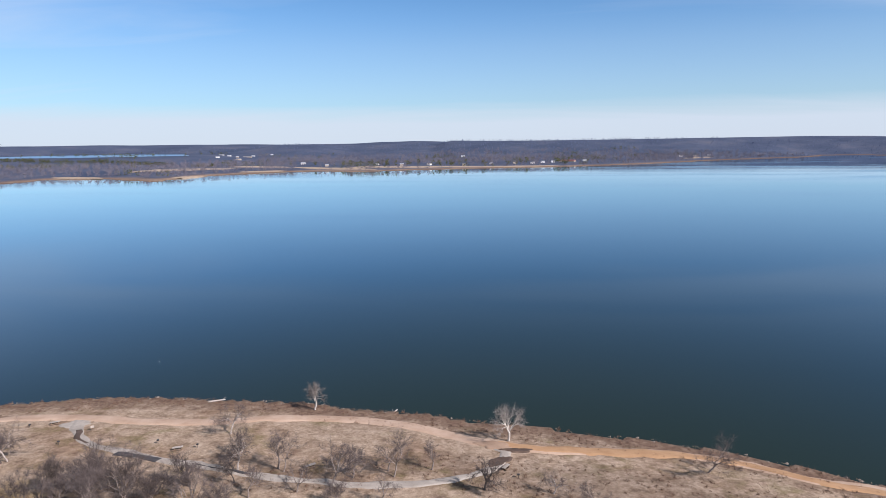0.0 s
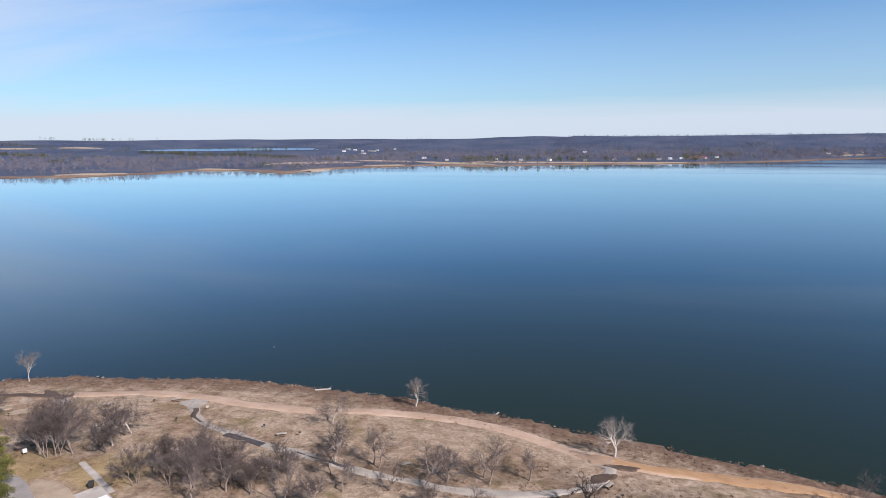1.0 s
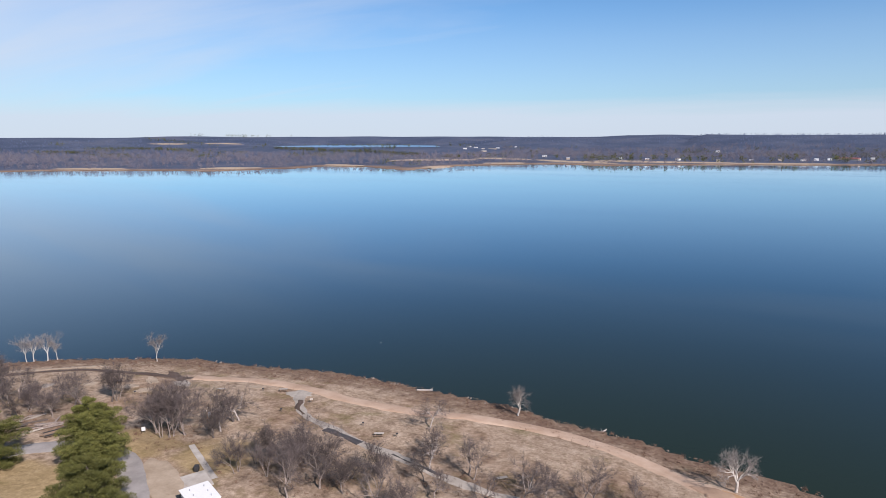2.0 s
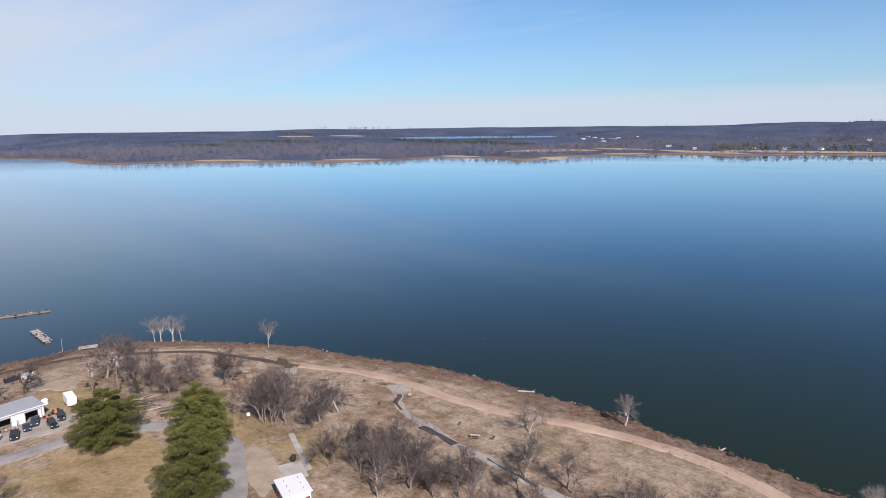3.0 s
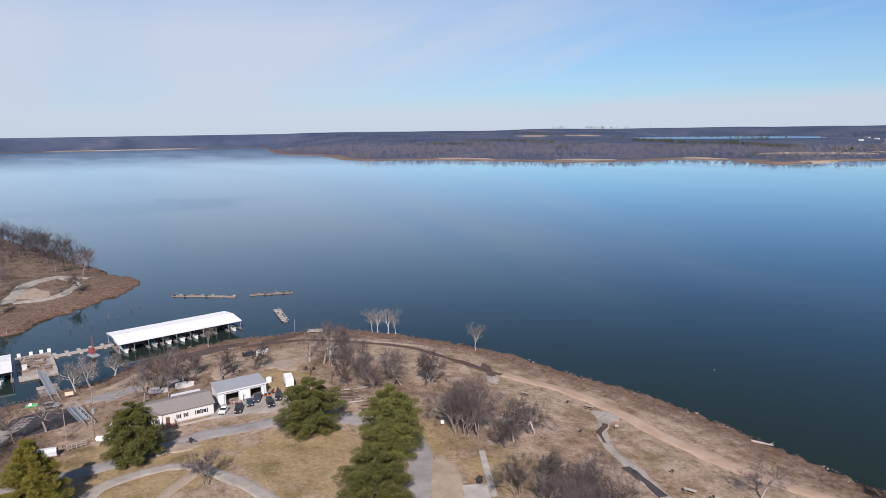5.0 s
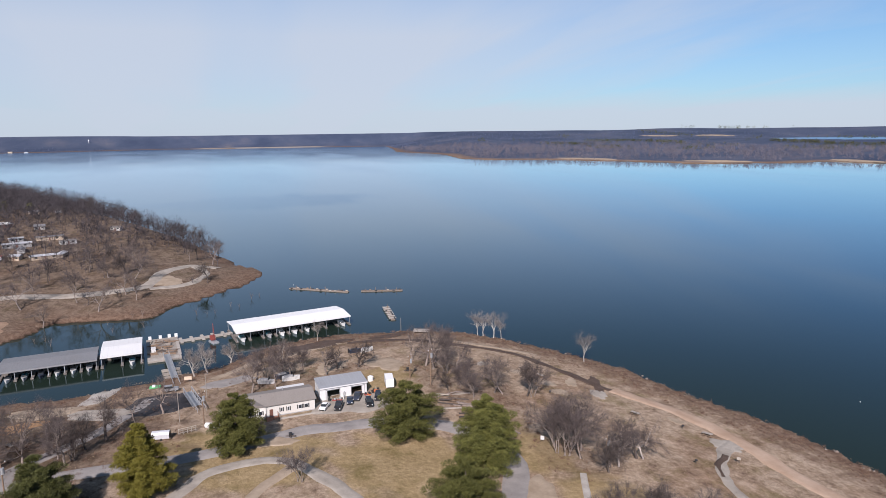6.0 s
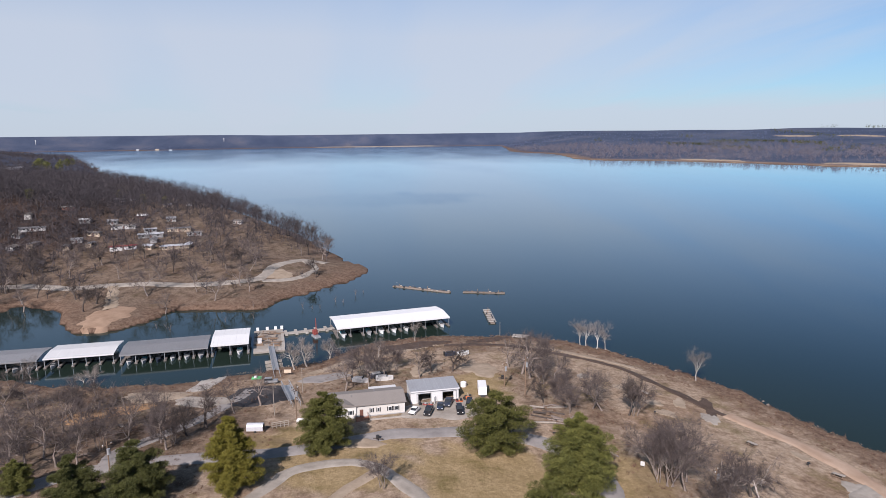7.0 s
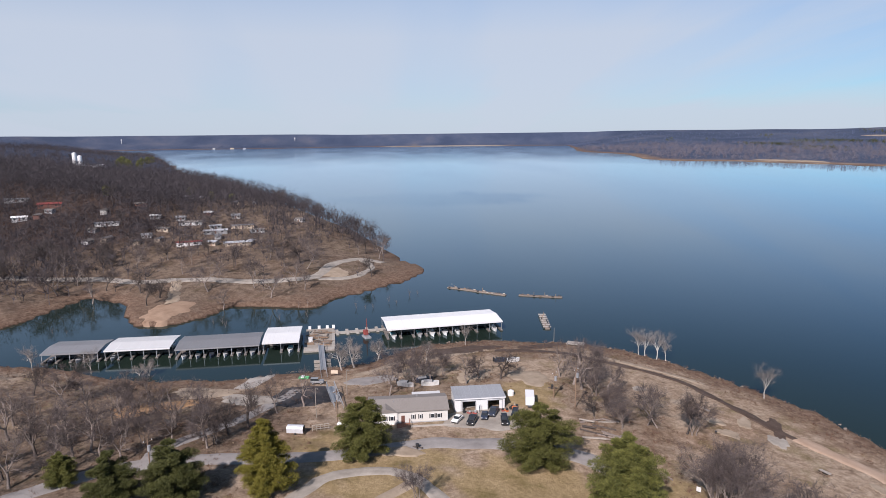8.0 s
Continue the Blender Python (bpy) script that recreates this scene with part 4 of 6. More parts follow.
# between track and path
for kind, x, y, s in ((DARKS[0], 3.1, 79.6, 0.95), (PALES[2], 14.8, 79.7, 0.62), (OAKS[0], -6.7, 86.8, 0.8), (OAKS[2], -13.1, 82.8, 1.15), (OAKS[1], -14.6, 85.2, 0.8),
                      (OAKS[3], -20.4, 82.2, 0.8), (PALES[2], -23.8, 84.6, 0.75), (OAKS[4], -23.4, 78.1, 0.9), (OAKS[2], -33.4, 83, 1.0), (OAKS[0], -34.8, 84.3, 1.0),
                      (PALES[2], -50.6, 99.8, 0.98), (PALES[2], -43.2, 86.6, 0.95), (PALES[2], -41.8, 82.6, 1.0), (DARKS[1], -40.5, 78, 0.7),
                      (OAKS[1], -28.5, 75.5, 0.7), (OAKS[3], -36, 73, 0.75), (THICKET[0], -46, 72.5, 0.85), (OAKS[0], -13, 73, 0.7), (OAKS[4], 22, 74, 0.6), (THICKET[1], -20.5, 72, 0.7)):
    plant(kind, x, y, s)
# the thickets inland of the path
for kind, x, y, s in ((THICKET[0], -70.2, 65.2, 1.04), (DARKS[1], -69.8, 69.2, 1.04), (THICKET[1], -60.2, 66.8, 1.16), (OAKS[1], -54.6, 67.6, 1.04), (OAKS[3], -62, 73.4, 1.10), (OAKS[0], -64.5, 76, 0.99),
                      (THICKET[1], -63, 71.3, 1.10), (OAKS[2], -58.6, 74.6, 1.10), (DARKS[1], -67.5, 72.2, 0.88), (THICKET[0], -56.2, 71.5, 1.10), (OAKS[4], -52, 73, 0.88), (THICKET[1], -50.5, 68, 0.99),
                      (OAKS[0], -57, 62.5, 0.99), (THICKET[0], -65, 66.5, 0.88), (DARKS[0], -47.5, 76, 0.88), (OAKS[1], -43, 66, 0.99), (THICKET[1], -38, 67, 0.94)):
    plant(kind, x, y, s)
for kind, x, y, s in ((THICKET[1], -92.6, 70.8, 1.69), (OAKS[2], -90.8, 72.4, 1.55), (OAKS[0], -95.3, 73.2, 1.35), (OAKS[2], -93.4, 74.2, 1.49), (THICKET[0], -94.4, 69.2, 1.35), (OAKS[1], -96.5, 70.5, 1.28),
                      (OAKS[2], -98.2, 72.3, 1.28), (OAKS[3], -86.8, 75.6, 1.22), (PALES[2], -86, 77, 1.15), (DARKS[0], -87.8, 82.2, 1.08), (PALES[2], -87, 83.1, 1.01), (DARKS[1], -84.8, 74, 0.94)):
    plant(kind, x, y, s)
for kind, x, y, s in ((OAKS[1], -147.2, 64.2, 1.38), (OAKS[0], -144.2, 65.2, 1.44), (OAKS[2], -144.4, 68.6, 1.32), (OAKS[3], -140.7, 70, 1.09), (OAKS[1], -149.5, 67.5, 1.26), (OAKS[2], -150, 71, 1.15), (OAKS[0], -152.5, 62.5, 1.15), (THICKET[0], -139.5, 66.5, 0.92),
                      (OAKS[2], -124.2, 72, 1.15), (THICKET[1], -122.5, 66.2, 1.03), (DARKS[1], -120.4, 78.3, 1.21), (THICKET[0], -120, 79.3, 1.09), (OAKS[4], -123, 73.6, 0.92), (THICKET[1], -130, 66, 0.92), (THICKET[0], -133, 69, 0.80), (DARKS[1], -128.5, 62.5, 0.80), (OAKS[3], -131.5, 74, 0.80)):
    plant(kind, x, y, s)
for kind, x, y, s in ((OAKS[0], -151.2, 39.7, 1.03), (DARKS[0], -154.2, 43, 0.98), (DARKS[0], -152.7, 48.2, 0.98), (OAKS[1], -158, 30, 1.15), (OAKS[2], -157.2, 23.8, 1.15), (THICKET[0], -157, 26.4, 1.21), (OAKS[3], -155.2, 31.8, 1.09),
                      (OAKS[0], -147.7, 21.7, 1.15), (OAKS[1], -163, 30.7, 0.98), (OAKS[4], -165, 25, 0.92), (THICKET[1], -159.5, 35, 1.03), (OAKS[2], -148.5, 27, 1.03), (PALES[1], -172, 32, 0.80)):
    plant(kind, x, y, s)
plant(THICKET[0], -100.6, 24.3, 0.9, label="round bare grey bush in the drive loop")
# the slope west of the pines and the cove bank
for kind, x, y, s in ((OAKS[1], -114, -41.5, 1.22), (OAKS[0], -129.8, -39.3, 1.22), (OAKS[3], -122.6, -30.5, 1.16), (OAKS[2], -132, -35.6, 1.22), (OAKS[0], -126.5, -19.5, 1.16), (OAKS[2], -129, -14.5, 1.28), (DARKS[1], -131.2, -10.2, 1.10),
                      (DARKS[0], -134.6, -7, 1.16), (OAKS[1], -137, -21.9, 1.22), (OAKS[3], -125.3, -12.8, 1.04), (OAKS[4], -138, -28.3, 1.10), (OAKS[1], -134, -51.9, 1.34), (DARKS[1], -161.8, -60.8, 1.10), (OAKS[2], -141, -2.2, 1.16),
                      (OAKS[0], -144.2, 3, 1.10), (OAKS[4], -152.7, -49.3, 1.16), (OAKS[0], -145, -42, 1.10), (THICKET[1], -127, -12, 0.92), (THICKET[0], -128, -25, 1.10), (OAKS[1], -142, -55, 1.22), (OAKS[3], -150, -62, 1.22),
                      (OAKS[2], -146, -36, 1.04), (DARKS[0], -121, -48, 1.16), (OAKS[0], -155, -38, 0.98), (OAKS[1], -124, -56, 1.22), (OAKS[3], -139, -64, 1.22), (OAKS[1], -133, -30, 1.2), (OAKS[3], -127, -34, 1.1), (OAKS[0], -118, -36, 1.1), (DARKS[0], -136, -15, 1.1), (OAKS[2], -142, -18, 1.1), (OAKS[1], -121, -26.5, 1.0), (DARKS[1], -117, -44, 1.1), (OAKS[0], -131, -46, 1.2), (OAKS[3], -140, -35, 1.1), (DARKS[0], -126, -43, 1.1), (OAKS[2], -108, -46, 1.1), (THICKET[0], -148, -72, 1.22), (OAKS[2], -170, -80, 1.22), (OAKS[0], -160, -85, 1.22)):
    plant(kind, x, y, s, group="trees on the cove slope")
rr = random.Random(64)
for k in range(8):
    a, b = rr.uniform(-160, -108), rr.uniform(-82, -24)
    if min(math.hypot(a - p, b - q) for p, q in ((-120.5, -19), (-118.4, -28.8), (-111.5, -38), (-105, -45), (-105.5, -17))) > 5.5:
        plant((OAKS[1], DARKS[0], OAKS[3], DARKS[1], OAKS[0])[k % 5], a, b, rr.uniform(0.9, 1.3), group="trees on the cove slope")
for x, y, s in ((-184.5, -57.5, 0.95), (-185, -72.3, 0.9), (-180.6, -41.1, 0.75), (-173.8, 9.8, 1.0), (-175.5, 13.0, 1.1), (-183.1, 19.3, 0.95), (-181, -44, 0.6), (-189, 45, 0.8)):
    plant(PALES[1] if x < -184 else PALES[0], x, y, s, group="trees at the cove's edge", label="pale bare tree at the cove's edge")
for k, (x, y) in enumerate(((-240.6, -16.4), (-243.8, -8.9), (-244.5, -5.6), (-240.8, 12.6), (-240.4, 15.9), (-240.2, 18.4), (-247.5, 24.6), (-257, 32.9), (-259.5, 36.4), (-228, -35.3), (-227.6, -32.2), (-222.1, -30.1), (-223.1, -80.4), (-223.7, -84.7), (-229.8, -13.7), (-232.0, -4.3), (-246, 27.5))):
    plant(SNAG, x, y, 0.7 + 0.12 * (k % 4), group="drowned trees in the cove")

# single trees on the far point
for k, (x, y) in enumerate(((-262, -8), (-270, -12), (-266, -28), (-281, -30), (-262, -45), (-268, -72), (-276, -88), (-262, -88), (-285, -45), (-290, -62), (-296, -20), (-292, -10), (-302, -14), (-284, 18), (-308, -28), (-312, -44),
                            (-305, -62), (-300, -84), (-316, -8), (-322, -24), (-326, -60), (-330, -12), (-322, 22), (-330, 12), (-318, -76), (-330, -92), (-312, -100), (-300, -112), (-280, -110), (-336, -36), (-340, -72), (-338, 24), (-270, -104), (-258, -62),
                            (-250, -64), (-246, -36), (-254, -20), (-330, -110), (-344, -100), (-290, -128), (-310, -130), (-330, -135))):
    plant((OAKS + DARKS)[k % 7], x, y, 1.15 + 0.45 * ((k * 7) % 5) / 5, group="trees on the far point", label="bare grey tree on the far grassy point")

rr = random.Random(29)
for k in range(20):          # dark trees that shade the head of the cove
    a = rr.uniform(-330, -262)
    b = rr.uniform(-150, -100)
    if ground_z(a, b) > 0.8 and abs(a + 290) > 3.5:
        plant((DARKS[0], OAKS[1], DARKS[1], OAKS[3])[k % 4], a, b, rr.uniform(1.1, 1.6), group="trees on the far point", label="bare grey tree on the far grassy point")

# lighter trees of the cottage hill
HILL = [bare_tree(71, 11, 0.26, most=3, spread=0.7, stem=0.36, thick=0.035, bark=DARK_BARK, twig_mat=WOODS, label="bare brown-grey oak on the cottage hill"), bare_tree(72, 11, 0.24, most=3, spread=0.8, stem=0.32, thick=0.035, bark=DARK_BARK, twig_mat=WOODS, label="bare brown-grey oak on the cottage hill"),
        bare_tree(73, 11, 0.3, most=3, spread=0.6, stem=0.4, thick=0.035, bark=DARK_BARK, twig_mat=DARK_TWIGS, label="dark bare oak on the cottage hill")]

# evergreens
PINES = [pine_tree(61, 13.0, 5.4, NEEDLES, "tall full green pine beside the asphalt road", 0.05, 0.1, 2.1), pine_tree(62, 12.5, 4.5, GOLD_NEEDLES, "dense yellow-green conical pine by the drive", 0.04, 0.04), pine_tree(63, 11, 6.2, NEEDLES, "broad spreading green pine by the road", 0.05, 0.2, 2.4),
         pine_tree(64, 11.5, 5.0, DEEP_NEEDLES, "dark green pine beside the park road", 0.05, 0.1, 1.8)]
plant(PINES[0], -92.8, 54.6, 1.06, group="pines")
plant(PINES[2], -80.0, 44.8, 0.92, 70, "broad green pine beside the asphalt road", "pines")
plant(PINES[2], -109.8, 46.2, 1.0, group="pines")
plant(PINES[0], -117, 16, 0.9, 100, "green pine before the cream mobile home", "pines")
plant(PINES[1], -106.8, 0.8, 1.02, group="pines")
plant(PINES[3], -105.7, -13.2, 0.95, group="pines")
plant(PINES[3], -105.3, -22, 0.84, 120, group="pines")
plant(PINES[0], -113.8, -33.2, 0.48, 60, "small young pine by the road", "pines")

# ---- woods and brush that nobody could count ----
def clump(bag, rng, p, h, w, n, thin):
    """A small bare tree far off: a stem, forking limbs and a lumpy crown of twigs."""
    fork = p + Vector((0, 0, h * rng.uniform(0.22, 0.34)))
    bag.spike(p - Vector((0, 0, 0.5)), fork + Vector((0, 0, h * 0.3)), min(thin * 2.6, 0.22))
    lumps = []
    for _ in range(max(3, n // 9)):
        u = any_way(rng, 0.15)
        c = p + Vector((u.x * w * 0.8, u.y * w * 0.8, h * 0.62 + u.z * h * 0.26))
        bag.spike(fork, c, min(thin * 1.7, 0.13))
        lumps.append((c, u))
    for k in range(n - len(lumps)):
        c, u = lumps[k % len(lumps)]
        q = c + any_way(rng) * w * 0.36 * rng.random() ** 0.5
        bag.blade(q, q + (u + any_way(rng, 0.25) * 1.1).normalized() * h * rng.uniform(0.12, 0.26), any_way(rng) * thin * 1.5)


def woods(name, material, label, spots, n, thin, seed, green=False, leafy=0.32):
    rng, bag = random.Random(seed), Bag()
    for x, y, z, h in spots:
        p = Vector((x, y, z))
        if green:
            for _ in range(n):
                w = any_way(rng)
                c = p + Vector((w.x * h * 0.28, w.y * h * 0.28, h * (0.5 + 0.42 * w.z)))
                bag.leaf(c, c + any_way(rng, 0.3) * h * leafy, any_way(rng) * h * leafy * 0.32)
        else:
            clump(bag, rng, p, h, h * rng.uniform(0.44, 0.62), n, thin)
    return tagged(mesh_of(name, [tuple(v) for v in bag.v], bag.f, material), label, "woods", kind="stuff")


def scatter(rng, n, x0, x1, y0, y1, keep):
    x, y = rng.uniform(x0, x1, n), rng.uniform(y0, y1, n)
    z = heights(x, y)
    ok = (z > 0.9) & keep(x, y, z)
    return x[ok], y[ok], z[ok]


rng_ = np.random.RandomState(5)
HOUSES = [(-387, -102), (-386, -88), (-379, -81), (-459, -73), (-397, -60), (-484, -64), (-400, -76), (-375, -67), (-366, -65), (-358, -62), (-346, -62), (-344, -50), (-348, -44), (-371, -44),
          (-378, -53), (-347, -74), (-370, -93), (-361, -99), (-352, -101), (-355, -91), (-370, -129), (-378, -125), (-354, -126), (-358, -118), (-385, -173), (-388, -165), (-401, -164),
          (-394, -161), (-408, -185), (-613, -208), (-636, -192), (-708, -202), (-659, -157), (-478, -98), (-469, -105), (-600, -154), (-407, -116), (-394, -132), (-401, -24)]
LONG_HOUSES = (2, 8, 11, 14, 15, 21, 26, 28)


def clear_of(x, y, spots, r):
    ok = np.ones(x.shape, bool)
    for hx, hy in spots:
        ok &= np.hypot((x - hx - r) / 2.1, y - hy - 0.4 * r) > r
    return ok


def open_ground(x, y):
    """Less wood on the eastern end of the hill, where grass shows between the trees."""
    return 1 - 0.55 * ramp(y, -115, -45) * (1 - ramp(-x, 430, 540))


def camp_wood(x, y, z):
    d = shore_distance(x, y, SOUTH)
    p = np.maximum(ramp(d, 30, 95) * 0.7, np.where(y < -45, 0.14, 0.05) * (d > 5))
    p = np.maximum(p, 0.5 * ramp(-y, 88, 108) * (d > 3))
    p = np.maximum(p, ramp(-x, 335, 360) * ramp(d, 2, 6) * 0.8)
    p = p * open_ground(x, y)
    return (rng_.rand(len(x)) < p) & clear_of(x, y, HOUSES, 2.4) & (np.hypot((x + 755) / 62, (y + 290) / 30) > 1) & (np.hypot(x + 311, y - 8) > 16)


def hill_tree(x, y, z):
    d = shore_distance(x, y, SOUTH)
    return (rng_.rand(len(x)) < np.maximum(ramp(d, 25, 80) * 0.8, ramp(-x, 335, 355) * ramp(d, 2, 5))) & clear_of(x, y, HOUSES, 5)


x, y, z = scatter(rng_, 560, -520, -285, -230, 40, hill_tree)
for k, (a, b) in enumerate(zip(x[:20], y[:20])):
    plant(HILL[k % 3], float(a), float(b), 1.0 + 0.6 * rng_.rand(), group="trees on the cottage hill")
rr = random.Random(23)
for k in range(36):          # tall oaks along the back shore, which make the skyline of the hill
    f = k / 35
    a = -338 - 380 * f ** 1.3 + rr.uniform(-4, 4)
    b = float(np.interp(-a, [-p[0] for p in BACK_SHORE[:8]], [p[1] for p in BACK_SHORE[:8]])) - rr.uniform(3, 16)
    plant(HILL[k % 3], a, b, rr.uniform(0.75, 1.6), group="trees on the cottage hill")
x, y, z = scatter(rng_, 15000, -760, -255, -330, 40, camp_wood)
near_camp = [(a, b, c, 5 + 10 * rng_.rand() ** 2) for a, b, c in zip(x, y, z)]
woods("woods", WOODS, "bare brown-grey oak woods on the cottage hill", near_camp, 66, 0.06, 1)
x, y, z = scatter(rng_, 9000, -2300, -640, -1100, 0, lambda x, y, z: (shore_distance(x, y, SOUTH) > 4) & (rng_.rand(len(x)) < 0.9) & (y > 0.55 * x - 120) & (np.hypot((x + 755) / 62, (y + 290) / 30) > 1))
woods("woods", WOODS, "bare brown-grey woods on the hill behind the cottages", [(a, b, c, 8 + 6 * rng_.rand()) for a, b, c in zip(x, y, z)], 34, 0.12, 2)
x, y, z = scatter(rng_, 60, -700, -380, -280, -40, lambda x, y, z: clear_of(x, y, HOUSES, 5))
woods("evergreens", NEEDLES, "scattered olive-green evergreens in the woods", [(a, b, c, 7) for a, b, c in zip(x[:9], y[:9], z[:9])] + [(a, b, ground_z(a, b), 13 + k % 3) for k, (a, b) in enumerate(((-968, -317), (-960, -328), (-975, -306), (-1187, -406), (-1240, -390), (-1264, -388), (-1290, -396), (-1333, -401), (-1100, -372), (-1060, -352)))], 320, 0, 3, True, 0.13)


def north_wood(x, y, z):
    d = shore_distance(x, y, NORTH)
    r = np.hypot(x, y)
    patch = rolling(x, y, 260, 12) + rolling(x, y, 90, 13) * 0.6
    return (r < 2700) & (d > 34 + 26 * rolling(x, y, 120, 18)) & (rng_.rand(len(x)) < 1.1 - ramp(d, 60, 700) * 0.55) & (patch > -0.9) & (np.hypot((x + 240) / 210, (y - 1655) / 45) > 1) & (np.hypot((x + 430) / 130, (y - 1610) / 50) > 1) & (np.hypot((x + 540) / 60, (y - 1750) / 40) > 1) & (np.hypot((x - 190) / 80, (y - 1850) / 60) > 1) & (shore_distance(x, y, FAR_LAKE) < -250)


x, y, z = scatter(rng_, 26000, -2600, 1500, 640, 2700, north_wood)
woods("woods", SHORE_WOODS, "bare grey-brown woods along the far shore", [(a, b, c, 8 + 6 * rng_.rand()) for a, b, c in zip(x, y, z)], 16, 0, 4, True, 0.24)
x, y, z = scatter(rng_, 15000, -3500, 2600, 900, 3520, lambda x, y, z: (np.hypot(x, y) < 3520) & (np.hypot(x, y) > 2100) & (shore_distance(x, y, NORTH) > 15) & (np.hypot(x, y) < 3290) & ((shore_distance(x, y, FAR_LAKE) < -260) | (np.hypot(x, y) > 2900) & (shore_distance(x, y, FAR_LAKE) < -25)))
woods("woods", HAZY_WOODS, "bare woods on the distant ridges", [(a, b, c, 5 + 3.5 * rng_.rand()) for a, b, c in zip(x, y, z)], 18, 0, 5, True, 0.3)
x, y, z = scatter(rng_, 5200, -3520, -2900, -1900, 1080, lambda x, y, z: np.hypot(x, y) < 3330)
woods("woods", HAZY_WOODS, "bare woods along the western shore", [(a, b, c, 5 + 3.5 * rng_.rand()) for a, b, c in zip(x, y, z)], 18, 0, 6, True, 0.3)
x, y, z = scatter(rng_, 9000, -2600, 700, 1150, 2700, lambda x, y, z: (shore_distance(x, y, NORTH) > 70) & (rolling(x, y, 330, 15) + rolling(x * 0.5, y, 120, 16) * 0.7 > 0.95))
woods("evergreens", DEEP_NEEDLES, "dark green pine stands across the lake", [(a, b, c, 10 + 5 * rng_.rand()) for a, b, c in zip(x, y, z)], 10, 0, 7, True)

rows = ((-1626, 1895, -1420, 1847), (-1420, 1850, -1300, 1852), (-1300, 1860, -1165, 1890), (-1270, 1902, -1230, 1908), (-1165, 1880, -1040, 1835), (-1040, 1830, -975, 1866), (-830, 1680, -770, 1655), (-2270, 1390, -2130, 1490), (-2260, 1680, -1960, 1815))
spots = []
rr = random.Random(43)
for ax, ay, bx, by in rows:
    for _ in range(int(math.hypot(bx - ax, by - ay) * 0.55)):
        f = rr.random()
        spots.append((ax + (bx - ax) * f + rr.gauss(0, 9), ay + (by - ay) * f + rr.gauss(0, 14)))
woods("evergreens", DEEP_NEEDLES, "long dark rows of pines before the far water", [(a, b, ground_z(a, b), rr.uniform(6.5, 10)) for a, b in spots], 16, 0, 9, True)
rr = random.Random(41)
spots = [(rr.gauss(-230, 130), 1700 + rr.uniform(-35, 60)) for _ in range(46)] + [(rr.uniform(20, 260), rr.uniform(1760, 1900)) for _ in range(22)]
woods("evergreens", DEEP_NEEDLES, "dark evergreens among the houses across the lake", [(a, b, ground_z(a, b), rr.uniform(9, 15)) for a, b in spots], 26, 0, 8, True)

# dry brush on the bank and in the thickets
def brush_spot(x, y, z):
    d = shore_distance(x, y, SOUTH)
    p = np.where((d > 2) & (d < 13), 0.42 + 0.45 * (rolling(x, y, 12, 21) > 0.2), 0.0)
    for lx, ly, sx, sy in SHADED_LITTER:
        p = np.maximum(p, 0.5 * (np.hypot((x - lx) / sx, (y - ly) / sy) < 1))
    p = np.where(np.hypot((x + 108) / 15, (y - 70) / 5) < 1, 0.9, p)
    return (rng_.rand(len(x)) < p)


x, y, z = scatter(rng_, 34000, -205, 80, -90, 130, brush_spot)
bag, rr = Bag(), random.Random(9)
for a, b, c in zip(x, y, z):
    high = rr.uniform(0.35, 0.9)
    for _ in range(14):
        w = any_way(rr, 0.8)
        bag.blade(Vector((a + rr.uniform(-0.4, 0.4), b + rr.uniform(-0.4, 0.4), c - 0.1)), Vector((a, b, c)) + w * rr.uniform(0.4, 1.1) * high, any_way(rr) * 0.05)
tagged(mesh_of("brush", [tuple(v) for v in bag.v], bag.f, BRUSH), "dry brown brush and weeds on the bank", "brush", kind="stuff")


def grass_spot(x, y, z):
    mown = np.zeros(x.shape, bool)
    for lx, ly, sx, sy in LAWNS:
        mown |= np.hypot((x - lx) / sx, (y - ly) / sy) < 1
    return (rng_.rand(len(x)) < 0.35 + 0.45 * (rolling(x, y, 15, 31) > 0)) & ~mown


x, y, z = scatter(rng_, 90000, -200, 75, -60, 128, grass_spot)
keep = np.hypot(x - 0, y + 20) > 80
bag = Bag()
for a, b, c in zip(x[keep], y[keep], z[keep]):
    s = rr.uniform(0.08, 0.26)
    for _ in range(4):
        w = any_way(rr, 0.9)
        bag.blade(Vector((a + rr.uniform(-s, s), b + rr.uniform(-s, s), c - 0.05)), Vector((a, b, c)) + w * s * 1.2, any_way(rr) * 0.05)
tagged(mesh_of("grass", [tuple(v) for v in bag.v], bag.f, GRASS), "tufts of dry straw-coloured winter grass", "grass", kind="stuff")


# ---- buildings on the point ----
home = thing("mobile_home", -134.2, 25.0, label="long cream mobile home with a grey-brown shingle roof", category="house")
L, W, EAVE, TOP = 15.6, 7.6, 2.75, 3.75
boxed("wall", SIDING, home, (0, 0, -0.4, W, L, EAVE + 0.4))
slab("roof", SHINGLE, home, [(-W / 2 - 0.35, EAVE - 0.05), (0, TOP), (W / 2 + 0.35, EAVE - 0.05), (W / 2 + 0.35, EAVE + 0.12), (0, TOP + 0.18), (-W / 2 - 0.35, EAVE + 0.12)], -L / 2 - 0.3, L / 2 + 0.3)
slab("gable", SIDING, home, [(-W / 2, EAVE), (W / 2, EAVE), (0, TOP - 0.02)], -L / 2, L / 2)
slab("skirting", GREY_WALL, home, [(W / 2 + 0.01, -0.4), (W / 2 + 0.06, -0.4), (W / 2 + 0.06, 0.45), (W / 2 + 0.01, 0.45)], -L / 2, L / 2)
